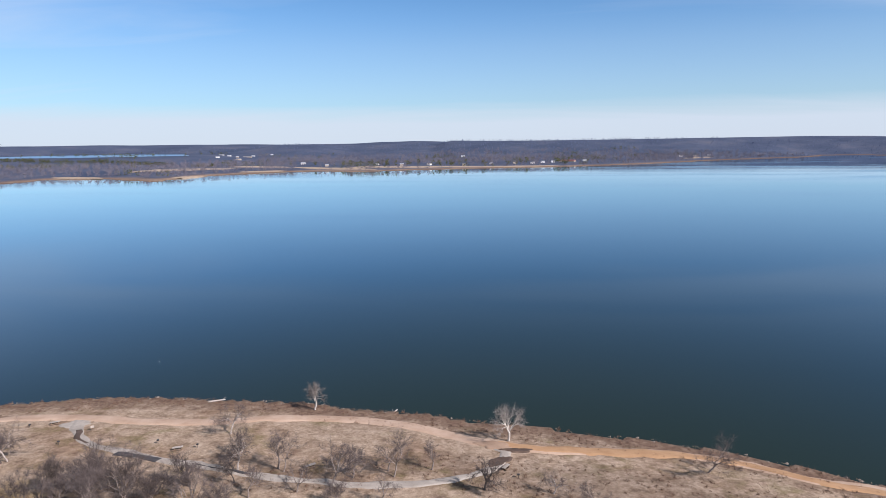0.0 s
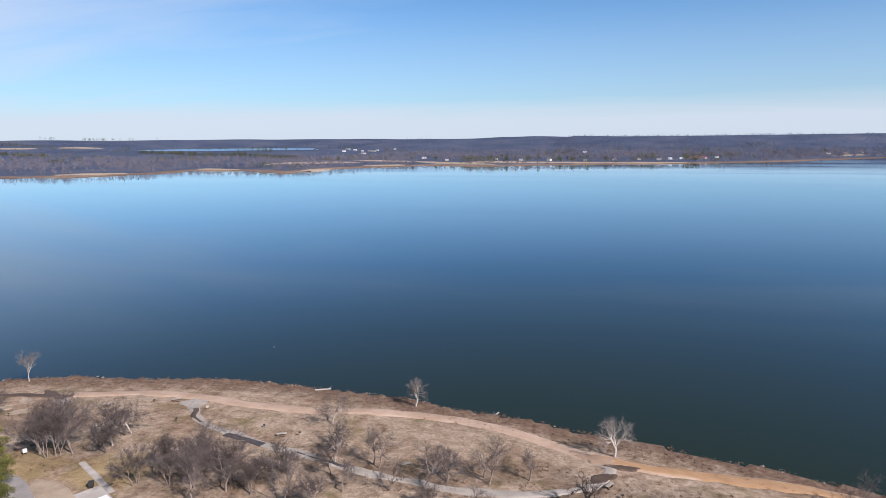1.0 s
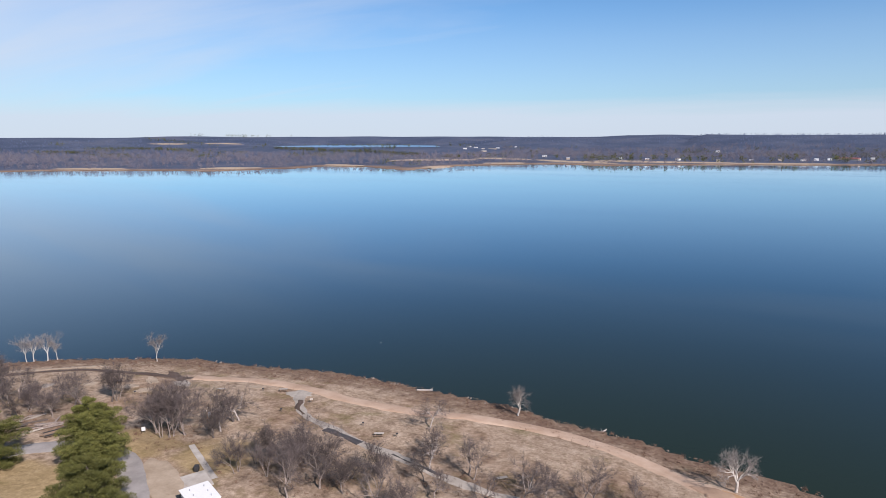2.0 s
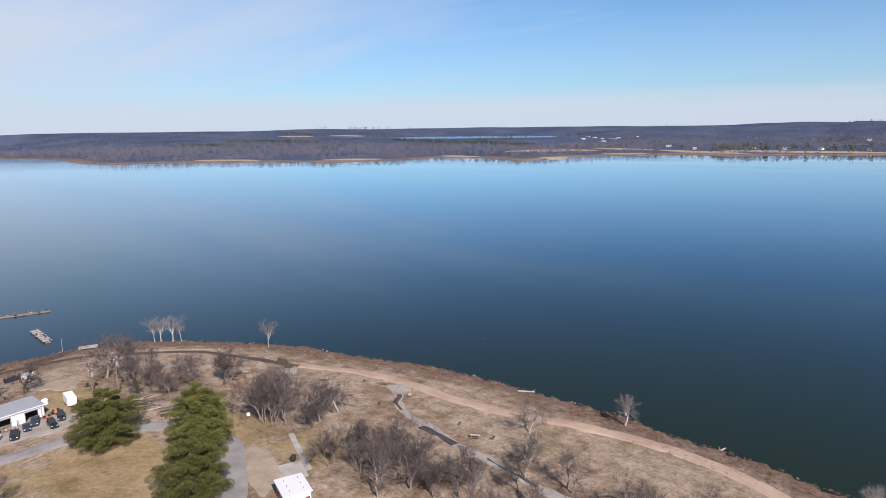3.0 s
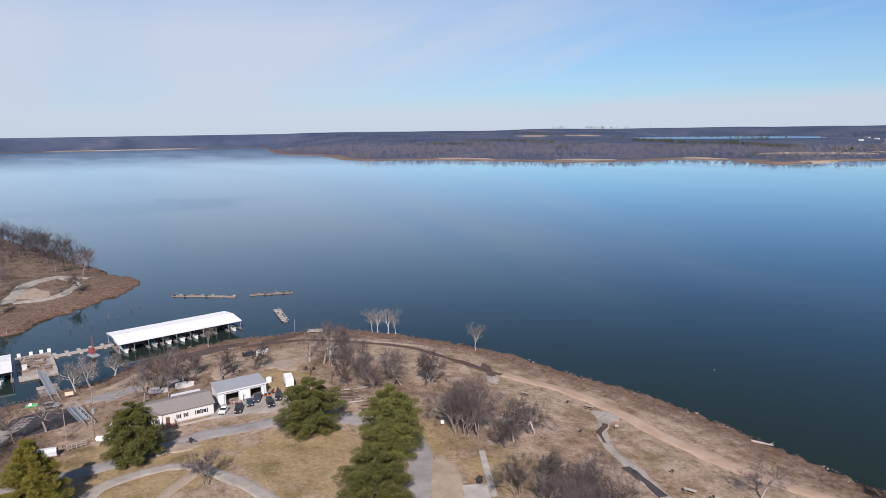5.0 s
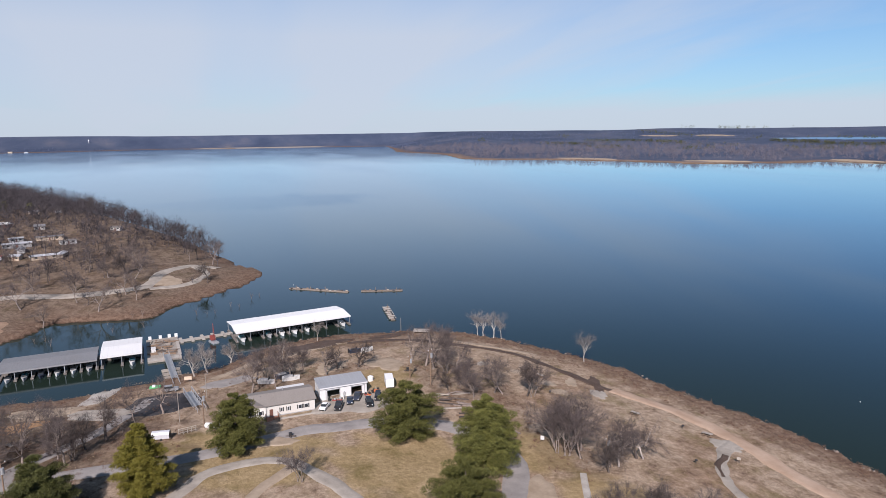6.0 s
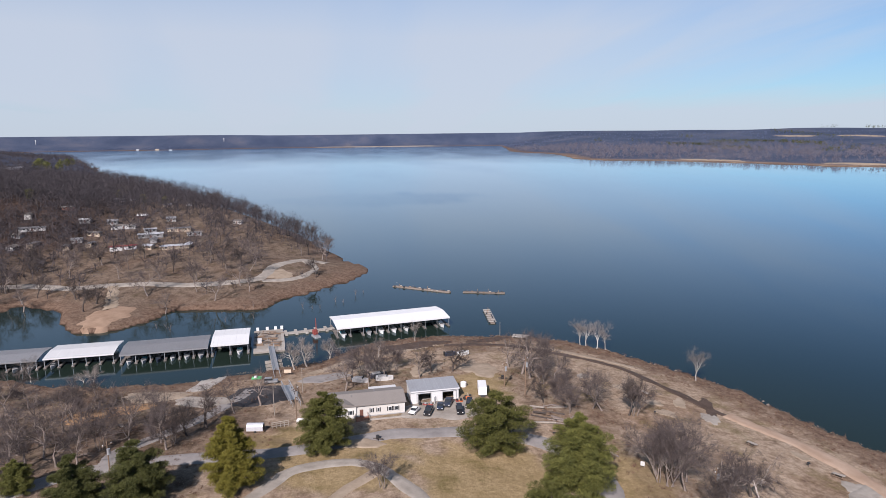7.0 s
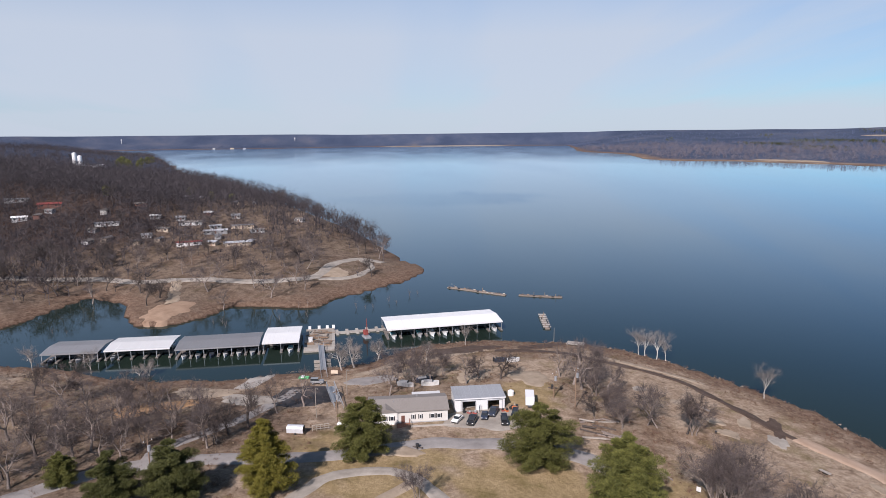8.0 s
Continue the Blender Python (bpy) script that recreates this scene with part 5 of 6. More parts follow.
porch = boxed("porch_gable", SIDING, home, (W / 2 + 0.15, -4.6, -0.3, 0.3, 4.6, EAVE + 0.3), label="cream bay that stands proud of the front")
bm = bmesh.new()
tri = [bm.verts.new(p) for p in ((W / 2 + 0.5, -7.1, EAVE), (W / 2 + 0.5, -2.1, EAVE), (W / 2 + 0.5, -4.6, EAVE + 0.8), (0.8, -7.1, EAVE + 0.1), (0.8, -2.1, EAVE + 0.1), (0.8, -4.6, EAVE + 0.85))]
for f in ((0, 1, 2), (0, 2, 5, 3), (2, 1, 4, 5), (0, 3, 4, 1), (3, 5, 4)):
    bm.faces.new([tri[k] for k in f])
part("bay_roof", bm, SHINGLE, home)
for y0, w in ((-6.2, 0.9), (-4.9, 0.9), (-3.4, 0.9), (4.7, 0.9), (6.0, 0.9), (0.9, 0.5), (2.3, 0.5)):
    x0 = W / 2 + (0.30 if y0 < -2.5 else 0.0)
    win = boxed("window", WHITE, home, (x0 + 0.03, y0, 1.05, 0.06, w * 0.85, 0.9))
    boxed("pane", GLASS, win, (x0 + 0.05, y0, 1.12, 0.05, w * 0.85 - 0.14, 0.76))
    for s in (-1, 1):
        boxed("shutter", BLACK, home, (x0 + 0.03, y0 + s * (w * 0.425 + 0.13), 1.05, 0.05, 0.2, 0.9))
door = boxed("door", BROWN_DOOR, home, (W / 2 + 0.03, -1.2, 0.35, 0.07, 0.7, 1.5))
steps = boxed("deck", RED_WOOD, home, (W / 2 + 1.2, -1.2, -0.3, 2.2, 2.6, 0.6), (W / 2 + 2.6, -1.2, -0.3, 0.7, 1.4, 0.35))
for s in (-2.45, 0.05):
    rodded("railing", RED_WOOD, home, *[((W / 2 + 0.2 + 0.5 * k, s, 0.25), (W / 2 + 0.2 + 0.5 * k, s, 1.2), 0.04) for k in range(5)], ((W / 2 + 0.1, s, 1.2), (W / 2 + 2.3, s, 1.2), 0.05))
boxed("back_room", WHITE, home, (-W / 2 - 1.0, 4.2, -0.3, 2.6, 6.0, 2.9), label="white flat-roofed back room")
rodded("vent_pipe", STEEL, home, ((-1.2, 2, 3.2), (-1.2, 2, 4.2), 0.07))
rodded("vent_pipe", STEEL, home, ((1.0, -3, 3.2), (1.0, -3, 4.0), 0.06))
boxed("kerb", CONCRETE, tagged(new("garden_edge"), "pale concrete edge before the mobile home", "edging"), (-128.2, 29.5, ground_z(-128.2, 29.5) - 0.1, 0.35, 8.5, 0.35))

shop = thing("garage", -137.7, 40.1, label="white metal garage with two open bays and a pale roof", category="garage")
L, W = 10.4, 5.6
wall = bmesh.new()
for row in ((-W / 2, 0, -0.5, 0.16, L, 3.7), (0, -L / 2, -0.5, W, 0.16, 3.5), (0, L / 2, -0.5, W, 0.16, 3.5), (W / 2, -L / 2 + 0.75, -0.5, 0.16, 1.5, 3.4), (W / 2, 0.35, -0.5, 0.16, 2.6, 3.4),
            (W / 2, L / 2 - 0.55, -0.5, 0.16, 1.1, 3.4), (W / 2, 0, 2.3, 0.15, L, 0.6)):
    box(wall, *row)
part("wall", wall, WHITE, shop)
slab("roof", MID_TIN, shop, [(-W / 2 - 0.25, 3.22), (W / 2 + 0.3, 2.92), (W / 2 + 0.3, 3.04), (-W / 2 - 0.25, 3.34)], -L / 2 - 0.25, L / 2 + 0.25)
for k in range(18):
    slab("roof_seam", MID_TIN, shop, [(-W / 2 - 0.25, 3.335), (W / 2 + 0.3, 3.035), (W / 2 + 0.3, 3.09), (-W / 2 - 0.25, 3.39)], -L / 2 - 0.2 + 0.63 * k, -L / 2 - 0.14 + 0.63 * k)
slab("gutter", WHITE, shop, [(W / 2 + 0.30, 2.8), (W / 2 + 0.42, 2.8), (W / 2 + 0.42, 3.02), (W / 2 + 0.30, 3.02)], -L / 2 - 0.2, L / 2 + 0.2)
boxed("floor", CONCRETE, shop, (0, 0, -0.4, W - 0.3, L - 0.3, 0.42))
boxed("side_door", GREY_WALL, shop, (2.2, -L / 2 - 0.11, 0.0, 0.7, 0.06, 1.5))
for y0 in (-2.45, 3.2):
    boxed("door_frame", STEEL, shop, (W / 2 + 0.1, y0 - 1.55, 0, 0.1, 0.12, 2.35), (W / 2 + 0.1, y0 + 1.55, 0, 0.1, 0.12, 2.35), (W / 2 + 0.1, y0, 2.25, 0.1, 3.2, 0.14))
bench = thing("workbench", -139.3, 40, ground_z(-137.7, 40.1) + 0.03, label="cluttered timber workbench inside the garage", category="workbench")
boxed("top", TIMBER, bench, (0, 0, 0.6, 0.7, 6, 0.06))
boxed("leg", TIMBER, bench, (0, -2.8, 0, 0.6, 0.1, 0.6))
boxed("leg", TIMBER, bench, (0, 2.8, 0, 0.6, 0.1, 0.6))

wc = thing("restroom", -66.9, 53.9, turn=-25, label="white flat-roofed restroom block with brown doors", category="restroom")
boxed("wall", WHITE, wc, (0, 0, -0.5, 5.5, 4.1, 2.8))
boxed("roof", WHITE, wc, (0, 0, 2.3, 6.0, 4.6, 0.2), bevel=0.04)
for k, (x0, w) in enumerate(((-2.0, 0.7), (-0.8, 0.6), (0.8, 0.7), (2.0, 0.6))):
    for face, yy in (("x", -2.08),):
        boxed("door", BROWN_DOOR, wc, (x0, yy, 0.0, w, 0.07, 1.5))
for y0 in (-1.2, 0.3, 1.5):
    d = boxed("door", BROWN_DOOR, wc, (2.78, y0, 0.05, 0.07, 0.7, 1.5))
    boxed("panel", GREY_WALL, d, (2.83, y0, 0.7, 0.03, 0.3, 0.6))
for x0 in (-1.6, 0.2, 1.8):
    for y0 in (-1.0, 1.2):
        rodded("vent_pipe", STEEL, wc, ((x0, y0, 2.45), (x0, y0, 2.8), 0.07))
pad = thing("concrete_pad", -74.6, 59.8, label="pale concrete pad and walk by the restroom", category="pavement", kind="structure")
pad.matrix_basis = pose(-74.3, 59.6, ground_z(-74.3, 59.6), 0, 0, -28)
boxed("slab", CONCRETE, pad, (0, 0, -0.5, 5.6, 4.7, 0.62))
ribbon("walkway", [(-72, 61.8), (-77.4, 64.7), (-82, 67.3), (-85.9, 69.5)], 1.3, CONCRETE, "pale concrete walk to the restroom", category="path", lift=0.13, rough=0.1, seed=61)

# cottages across the cove
def cottage(x, y, turn, l, w, h, wall_mat, roof_mat, pitch, label):
    ob = thing("cottage", x, y, ground_z(x, y) - 0.1, turn, label, "house", "cottages on the hill")
    boxed("wall", wall_mat, ob, (0, 0, -1.0, w, l, h + 1.0))
    slab("roof", roof_mat, ob, [(-w / 2 - 0.4, h - 0.1), (w / 2 + 0.4, h - 0.1), (0, h + pitch)], -l / 2 - 0.4, l / 2 + 0.4)
    for k in (-0.3, 0.28):
        boxed("window", GLASS, ob, (w / 2 + 0.03, k * l, 0.7, 0.06, 1.0, 0.7))
    boxed("door", BROWN_DOOR, ob, (w / 2 + 0.03, 0, 0, 0.06, 0.68, 1.48))
    return ob


rr = random.Random(77)
WALLS = ((WHITE, "white"), (SIDING, "cream"), (GREY_WALL, "grey"), (TAN_WALL, "tan"), (GREY_WALL, "grey"), (BROWN_DOOR, "brown"))
ROOFS = ((PALE_TIN, "pale metal"), (GREY_TIN, "grey metal"), (WHITE, "white metal"), (SHINGLE, "brown shingle"))
for k, (x, y) in enumerate(HOUSES):
    (wm, wt), (rm, rt) = rr.choice(WALLS), rr.choice(ROOFS + ROOFS[1:2] + ROOFS[3:])
    if k in (15, 26):
        rm, rt = RED, "red metal"
    cottage(x, y, 12 if k in LONG_HOUSES else rr.choice((-20, 5, 20, 80, 100)), 12 if k in LONG_HOUSES else rr.uniform(4.5, 7.5), rr.uniform(2.6, 3.8), rr.uniform(1.6, 2.0), wm, rm, rr.uniform(0.3, 0.9), f"small {wt} cottage with a {rt} roof among bare trees")
for k, (x, y) in enumerate(((-796, -316), (-812, -317))):
    silo = thing("silo", x, y, label="tall white cylindrical silo above the woods", category="silo", group="silos")
    rodded("body", WHITE, silo, ((0, 0, -1), (0, 0, 17 - 3 * k), 2.4), n=20)
    rodded("cap", WHITE, silo, ((0, 0, 17 - 3 * k), (0, 0, 18 - 3 * k), 2.4, 0.6), n=20)
for x, y, l in ((-806, -296, 16), (-770, -300, 10), (-850, -312, 20)):
    cottage(x, y, 75, l, 9, 5, WHITE, PALE_TIN, 1.0, "long white farm shed beside the silos")
# buildings across the lake
for k, (x, y, l, w, h, wm, rm, lab) in enumerate(((193, 1880, 60, 14, 6, TAN_WALL, RED, "long tan lodge with a red roof across the lake"), (150, 1850, 12, 8, 5, WHITE, PALE_TIN, "white house across the lake"),
        (40, 1790, 12, 8, 5, TAN_WALL, SHINGLE, "tan house across the lake"), (-24, 1760, 10, 7, 4.5, SIDING, PALE_TIN, "cream house across the lake"), (-140, 2400, 14, 10, 8, WHITE, PALE_TIN, "white house in the far woods"),
        (250, 1940, 12, 8, 5, WHITE, GREY_TIN, "white house across the lake"), (680, 2330, 14, 9, 5, TAN_WALL, SHINGLE, "tan house across the lake"), (748, 2400, 14, 9, 5, WHITE, PALE_TIN, "white house across the lake"),
        (-976, 2153, 16, 8, 3.4, SIDING, PALE_TIN, "long cream shed across the lake"), (-950, 2260, 12, 8, 3.4, TAN_WALL, PALE_TIN, "tan works shed across the lake"), (-1010, 2330, 16, 8, 3.4, SIDING, PALE_TIN, "pale works shed across the lake"), (-977, 2480, 16, 8, 3.6, WHITE, PALE_TIN, "long white shed across the lake"), (-940, 2590, 14, 8, 3.6, WHITE, PALE_TIN, "white shed on the far hill foot"),
        (-900, 2150, 20, 12, 5, TAN_WALL, GREY_TIN, "tan works shed across the lake"), (-960, 2380, 40, 10, 4, TAN_WALL, GREY_TIN, "long tan shed across the lake"), (-1080, 2420, 24, 10, 4, GREY_WALL, GREY_TIN, "grey shed across the lake"),
        (90, 1790, 14, 9, 5, SIDING, GREY_TIN, "cream house across the lake"), (120, 1830, 12, 9, 5, WHITE, PALE_TIN, "white house across the lake"), (-96, 1716, 10, 8, 5, TAN_WALL, SHINGLE, "tan house across the lake"), (-190, 1720, 12, 10, 6, SIDING, SHINGLE, "cream house above the beach"),
        (-262, 1702, 12, 8, 5, TAN_WALL, PALE_TIN, "tan house above the beach"), (-560, 1790, 14, 10, 6, SIDING, PALE_TIN, "cream house above the far shore"), (620, 2290, 14, 10, 6, SIDING, GREY_TIN, "cream house across the lake"),
        (-330, 1712, 10, 8, 5, SIDING, PALE_TIN, "cream house above the beach"), (-462, 1684, 11, 8, 5, TAN_WALL, PALE_TIN, "tan house above the beach"),
        (-3150, -560, 16, 9, 5, WHITE, PALE_TIN, "white house on the western shore"), (-3170, -620, 20, 9, 5, TAN_WALL, SHINGLE, "tan house on the western shore"), (-3160, -700, 14, 9, 5, GREY_WALL, PALE_TIN, "white house on the western shore"))):
    ob = cottage(x, y, (90 + (k * 37) % 50 - 25) if y > 0 else 0, l * 0.8, w, h * 0.72, wm, rm, 1.6, lab)
    ob["group"] = "buildings across the lake"
for x, y, h in ((-3240, -1138, 24), (-3440, -358, 17)):
    tank = thing("water_tower", x, y, label="slender white water tower on the horizon", category="water tower", group="water towers")
    rodded("stem", WHITE, tank, ((0, 0, 0), (0, 0, h * 0.75), 1.0), n=10)
    rodded("tank", WHITE, tank, ((0, 0, h * 0.72), (0, 0, h), 2.2, 1.8), n=12)
bridge = thing("bridge", -3430, 950, 0, label="long low grey road bridge far up the lake", category="bridge")
bridge.matrix_basis = pose(-3430, 950, 0, 0, 0, 11)
boxed("deck", CONCRETE, bridge, (0, 0, 4, 7, 258, 1.4))
for k in range(9):
    boxed("pier", CONCRETE, bridge, (0, -117 + 29 * k, -2, 5.5, 2.4, 6))


# ---- the marina: floating roofed docks, store deck, walkways ----
def boat(x, y, turn, l, hull_mat, cover_mat, label, z=0.0):
    ob = thing("boat", x, y, z, turn, label, "boat", "boats in the slips")
    bm = bmesh.new()
    w = l * 0.34
    rows = [(-l / 2, w * 0.48, 0.0), (-l * 0.1, w * 0.5, 0.0), (l * 0.25, w * 0.40, 0.05), (l * 0.5, 0.05, 0.22)]
    rings = []
    for px, hw, lift in rows:
        rings.append([bm.verts.new((px, s * hw * k, z0)) for s, k, z0 in ((-1, 0.6, -0.25 + lift), (-1, 1, 0.75 + lift), (1, 1, 0.75 + lift), (1, 0.6, -0.25 + lift))])
    for a, b in zip(rings, rings[1:]):
        for k in range(4):
            bm.faces.new((a[k], a[(k + 1) % 4], b[(k + 1) % 4], b[k]))
    bm.faces.new(rings[0])
    bm.faces.new(rings[-1][::-1])
    bmesh.ops.recalc_face_normals(bm, faces=bm.faces)
    part("hull", bm, hull_mat, ob)
    boxed("cover", cover_mat, ob, (-l * 0.12, 0, 0.72, l * 0.5, w * 0.8, 0.35), bevel=0.1)
    boxed("windscreen", GLASS, ob, (l * 0.14, 0, 0.78, 0.12, w * 0.7, 0.45))
    boxed("outboard", BLACK, ob, (-l / 2 - 0.25, 0, 0.1, 0.4, 0.4, 1.1), bevel=0.06)
    return ob


def roofed_dock(x, y, turn, length, width, eave, rise, roof_mat, bays, label, seed):
    """A roofed float: posts, trusses, a walkway down the middle and finger floats between the slips."""
    ob = thing("boat_dock", x, y, 0.0, turn, label, "boat dock", "roofed boat docks")
    hw, hl = width / 2, length / 2
    slab("roof", roof_mat, ob, [(-hw, eave), (0, eave + rise), (hw, eave), (hw, eave + 0.14), (0, eave + rise + 0.16), (-hw, eave + 0.14)], -hl, hl)
    for k in range(int(length / 1.25)):
        yy = -hl + 0.6 + 1.25 * k
        for s in (-1, 1):
            slab("roof_seam", roof_mat, ob, [(0, eave + rise + 0.155), (s * hw, eave + 0.135), (s * hw, eave + 0.165), (0, eave + rise + 0.185)], yy, yy + 0.05)
    for s in (-1, 1):
        boxed("fascia", roof_mat, ob, (s * (hw + 0.03), 0, eave - 0.22, 0.06, length, 0.38))
        boxed("beam", STEEL, ob, (s * (hw - 0.25), 0, eave - 0.3, 0.14, length - 0.2, 0.22))
    boxed("walkway", DOCK_PLANK, ob, (0, 0, 0.05, 1.8, length, 0.42))
    for k in range(bays + 1):
        yy = -hl + 0.3 + (length - 0.6) * k / bays
        for s in (-1, 1):
            boxed("post", STEEL, ob, (s * (hw - 0.25), yy, 0.1, 0.14, 0.14, eave - 0.2))
            boxed("finger", DOCK_PLANK, ob, (s * (hw * 0.5 + 0.35), yy, 0.05, hw - 0.9, 0.75, 0.38))
        rodded("truss", STEEL, ob, ((-hw + 0.25, yy, eave - 0.1), (0, yy, eave + rise - 0.1), 0.05), ((0, yy, eave + rise - 0.1), (hw - 0.25, yy, eave - 0.1), 0.05), ((-hw + 0.25, yy, eave - 0.1), (hw - 0.25, yy, eave - 0.1), 0.04), n=4)
    rng = random.Random(seed)
    m = pose(x, y, 0, 0, 0, turn)
    for k in range(bays):
        yy = -hl + 0.3 + (length - 0.6) * (k + 0.5) / bays
        for s in (1, -1):
            if rng.random() < (0.72 if s > 0 else 0.3):
                l = rng.uniform(0.62, 0.85) * hw
                p = m @ Vector((s * (hw - l / 2 + 0.55), yy, 0))
                boat(p.x, p.y, turn + (0 if s > 0 else 180), min(l, 6.5), rng.choice((HULL, HULL, HULL, GREY_WALL, NAVY)), rng.choice((HULL, HULL, TEAL, GREY_WALL, NAVY)), "moored motor boat under the dock roof")
    return ob


roofed_dock(-211.6, 40.4, 6.5, 37.5, 14.5, 3.1, 0.7, WHITE, 9, "long white-roofed floating boat dock", 1)
roofed_dock(-201.8, -8.9, 2, 10.6, 15.5, 3.2, 0.5, WHITE, 2, "short white-roofed boat dock with teal wall", 2)
roofed_dock(-199.2, -26.6, 3, 23.4, 12.5, 2.9, 0.55, GREY_TIN, 6, "grey-roofed floating boat dock", 3)
roofed_dock(-200.2, -48.9, 1, 18, 12, 2.9, 0.5, WHITE, 5, "white-roofed floating boat dock", 4)
roofed_dock(-199.3, -66.8, 0, 15.5, 11.5, 2.8, 0.5, GREY_TIN, 4, "weathered grey-roofed boat dock", 5)

store = thing("dock_deck", -204.5, 1.8, 0.0, 3, "weathered floating store deck heaped with salvage timber", "deck")
boxed("deck", PLANK, store, (0, 0, 0.02, 22, 9, 0.5), bevel=0.04)
boxed("deck_edge", CONCRETE, store, (9.6, 0, 0.53, 2.6, 9, 0.06), (0, 4.2, 0.53, 16, 0.9, 0.06), (0, -4.2, 0.53, 16, 0.7, 0.06))
for k, yy in enumerate((-3.4, -0.4, 2.2, 4.2)):
    boxed("bollard_box", WHITE, store, (-11.2, yy, 0.1, 0.9, 0.9, 1.3), bevel=0.05)
rr = random.Random(12)
for k in range(70):
    x, y = rr.uniform(-8, 6.5), rr.uniform(-3.2, 3.2)
    p = store.matrix_basis @ Vector((x, y, 0.5))
    b = thing("plank_pile", p.x, p.y, p.z, rr.choice((93, 93, 88, 3)) + rr.uniform(-16, 16), "loose brown salvage boards on the deck", "boards", "salvage on the deck")
    boxed("board", rr.choice((TIMBER, PLANK, TIMBER, DARK_BARK, DOCK_PLANK)), b, (0, 0, 0.0, rr.uniform(1.2, 3.4), rr.uniform(0.18, 0.42), rr.uniform(0.12, 0.5)))
hut = thing("dock_locker", -202.4, -0.8, 0.52, 4, "white locker box on the store deck", "locker")
boxed("body", WHITE, hut, (0, 0, 0, 1.6, 1.2, 1.1), bevel=0.04)
boxed("lid", WHITE, hut, (0, 0, 1.1, 1.7, 1.3, 0.1))

link = thing("walkway", -211.8, 13.8, 0.0, 97, "pale floating walkway with finger piers", "walkway")
boxed("deck", CONCRETE, link, (0, 0, 0.05, 17, 1.7, 0.42))
for k in range(5):
    boxed("finger", CONCRETE, link, (-7 + 3.2 * k, 0.3, 0.08, 0.9, 5.0, 0.42))
gang = thing("gangway", -181, 4.3, 0.0, 6, "grey steel gangway from the shore to the dock", "gangway")
boxed("deck", STEEL, gang, (0, 0, 1.0, 31, 1.5, 0.18))
for s in (-0.75, 0.75):
    rodded("rail", STEEL, gang, ((-15.5, s, 2.1), (15.5, s, 2.1), 0.05), ((-15.5, s, 1.6), (15.5, s, 1.6), 0.04), *[((-15.3 + 2.35 * k, s, 1.1), (-15.3 + 2.35 * k, s, 2.1), 0.04) for k in range(14)], n=5)
for k in range(6):
    boxed("float", PLANK, gang, (-4 + 3.0 * k, 0, 0.0, 1.2, 4.6, 0.5))
boxed("footing", CONCRETE, gang, (14.6, 0, 0.2, 1.6, 2.4, 0.85))
boxed("footing", CONCRETE, gang, (-14.6, 0, 0.3, 1.0, 1.8, 0.75))
old = thing("old_gangway", -148.5, 9.3, None, 11, "rusty grey truss gangway lying ashore", "gangway")
for s in (-0.9, 0.9):
    rodded("truss_side", STEEL, old, ((-7, s, 0.25), (7, s, 0.25), 0.09), ((-7, s, 1.5), (7, s, 1.5), 0.09), *[((-7 + 2 * k, s, 0.25), (-5 + 2 * k, s, 1.5), 0.05) for k in range(7)], *[((-7 + 2 * k, s, 0.25), (-7 + 2 * k, s, 1.5), 0.05) for k in range(8)], n=5)
boxed("deck", STEEL, old, (0, 0, 0.15, 14, 1.8, 0.12))

crane = thing("barge_crane", -205.8, 16.2, 0.0, 20, "small red crane on a work barge", "crane")
boxed("barge", STEEL, crane, (0, 0, -0.1, 3.6, 2.0, 0.6), bevel=0.08)
boxed("cab", RED, crane, (-0.8, 0, 0.7, 1.3, 1.4, 1.5), bevel=0.08)
rodded("boom", RED, crane, ((0.3, -0.25, 0.8), (0.1, 0, 6.2), 0.07), ((0.3, 0.25, 0.8), (0.1, 0, 6.2), 0.07), ((-0.3, 0, 0.8), (0.1, 0, 6.2), 0.07), n=5)
rodded("brace", RED, crane, *[((0.28 - 0.03 * k, -0.22 + 0.03 * k, 1.2 + 0.7 * k), (0.28 - 0.03 * k, 0.22 - 0.03 * k, 1.6 + 0.7 * k), 0.03) for k in range(7)], n=4)


def breakwater(ax, ay, bx, by, seed, label):
    l = math.hypot(bx - ax, by - ay)
    ob = thing("breakwater", (ax + bx) / 2, (ay + by) / 2, 0.0, math.degrees(math.atan2(by - ay, bx - ax)), label, "breakwater", "floating breakwaters")
    rng = random.Random(seed)
    boxed("float", ROCK, ob, (0, 0, -0.1, l, 1.5, 0.5), bevel=0.05)
    n = int(l / 2.2)
    for k in range(n):
        boxed("tyre_block", rng.choice((BLACK, TIMBER, PLANK)), ob, (-l / 2 + l * (k + 0.5) / n, rng.choice((-0.7, 0.7)), 0.3, 0.9, 0.5, rng.uniform(0.25, 0.5)), bevel=0.05)
    for k in range(4):
        boxed("post", TIMBER, ob, (-l / 2 + l * (k + 0.4) / 4, rng.uniform(-0.5, 0.5), 0.3, 0.14, 0.14, rng.uniform(0.7, 1.5)))
    return ob


breakwater(-267.9, 49.6, -251.3, 70.3, 3, "old floating tyre breakwater off the point")
breakwater(-250.6, 75.4, -244.8, 91.2, 4, "old floating tyre breakwater off the point")
raft = breakwater(-222.7, 77.0, -205.8, 74.5, 5, "broken swim float with pale cross boards")
for k in range(7):
    boxed("cross_board", CONCRETE, raft, (-7.4 + 2.4 * k, 0, 0.44, 1.2, 2.6, 0.14))


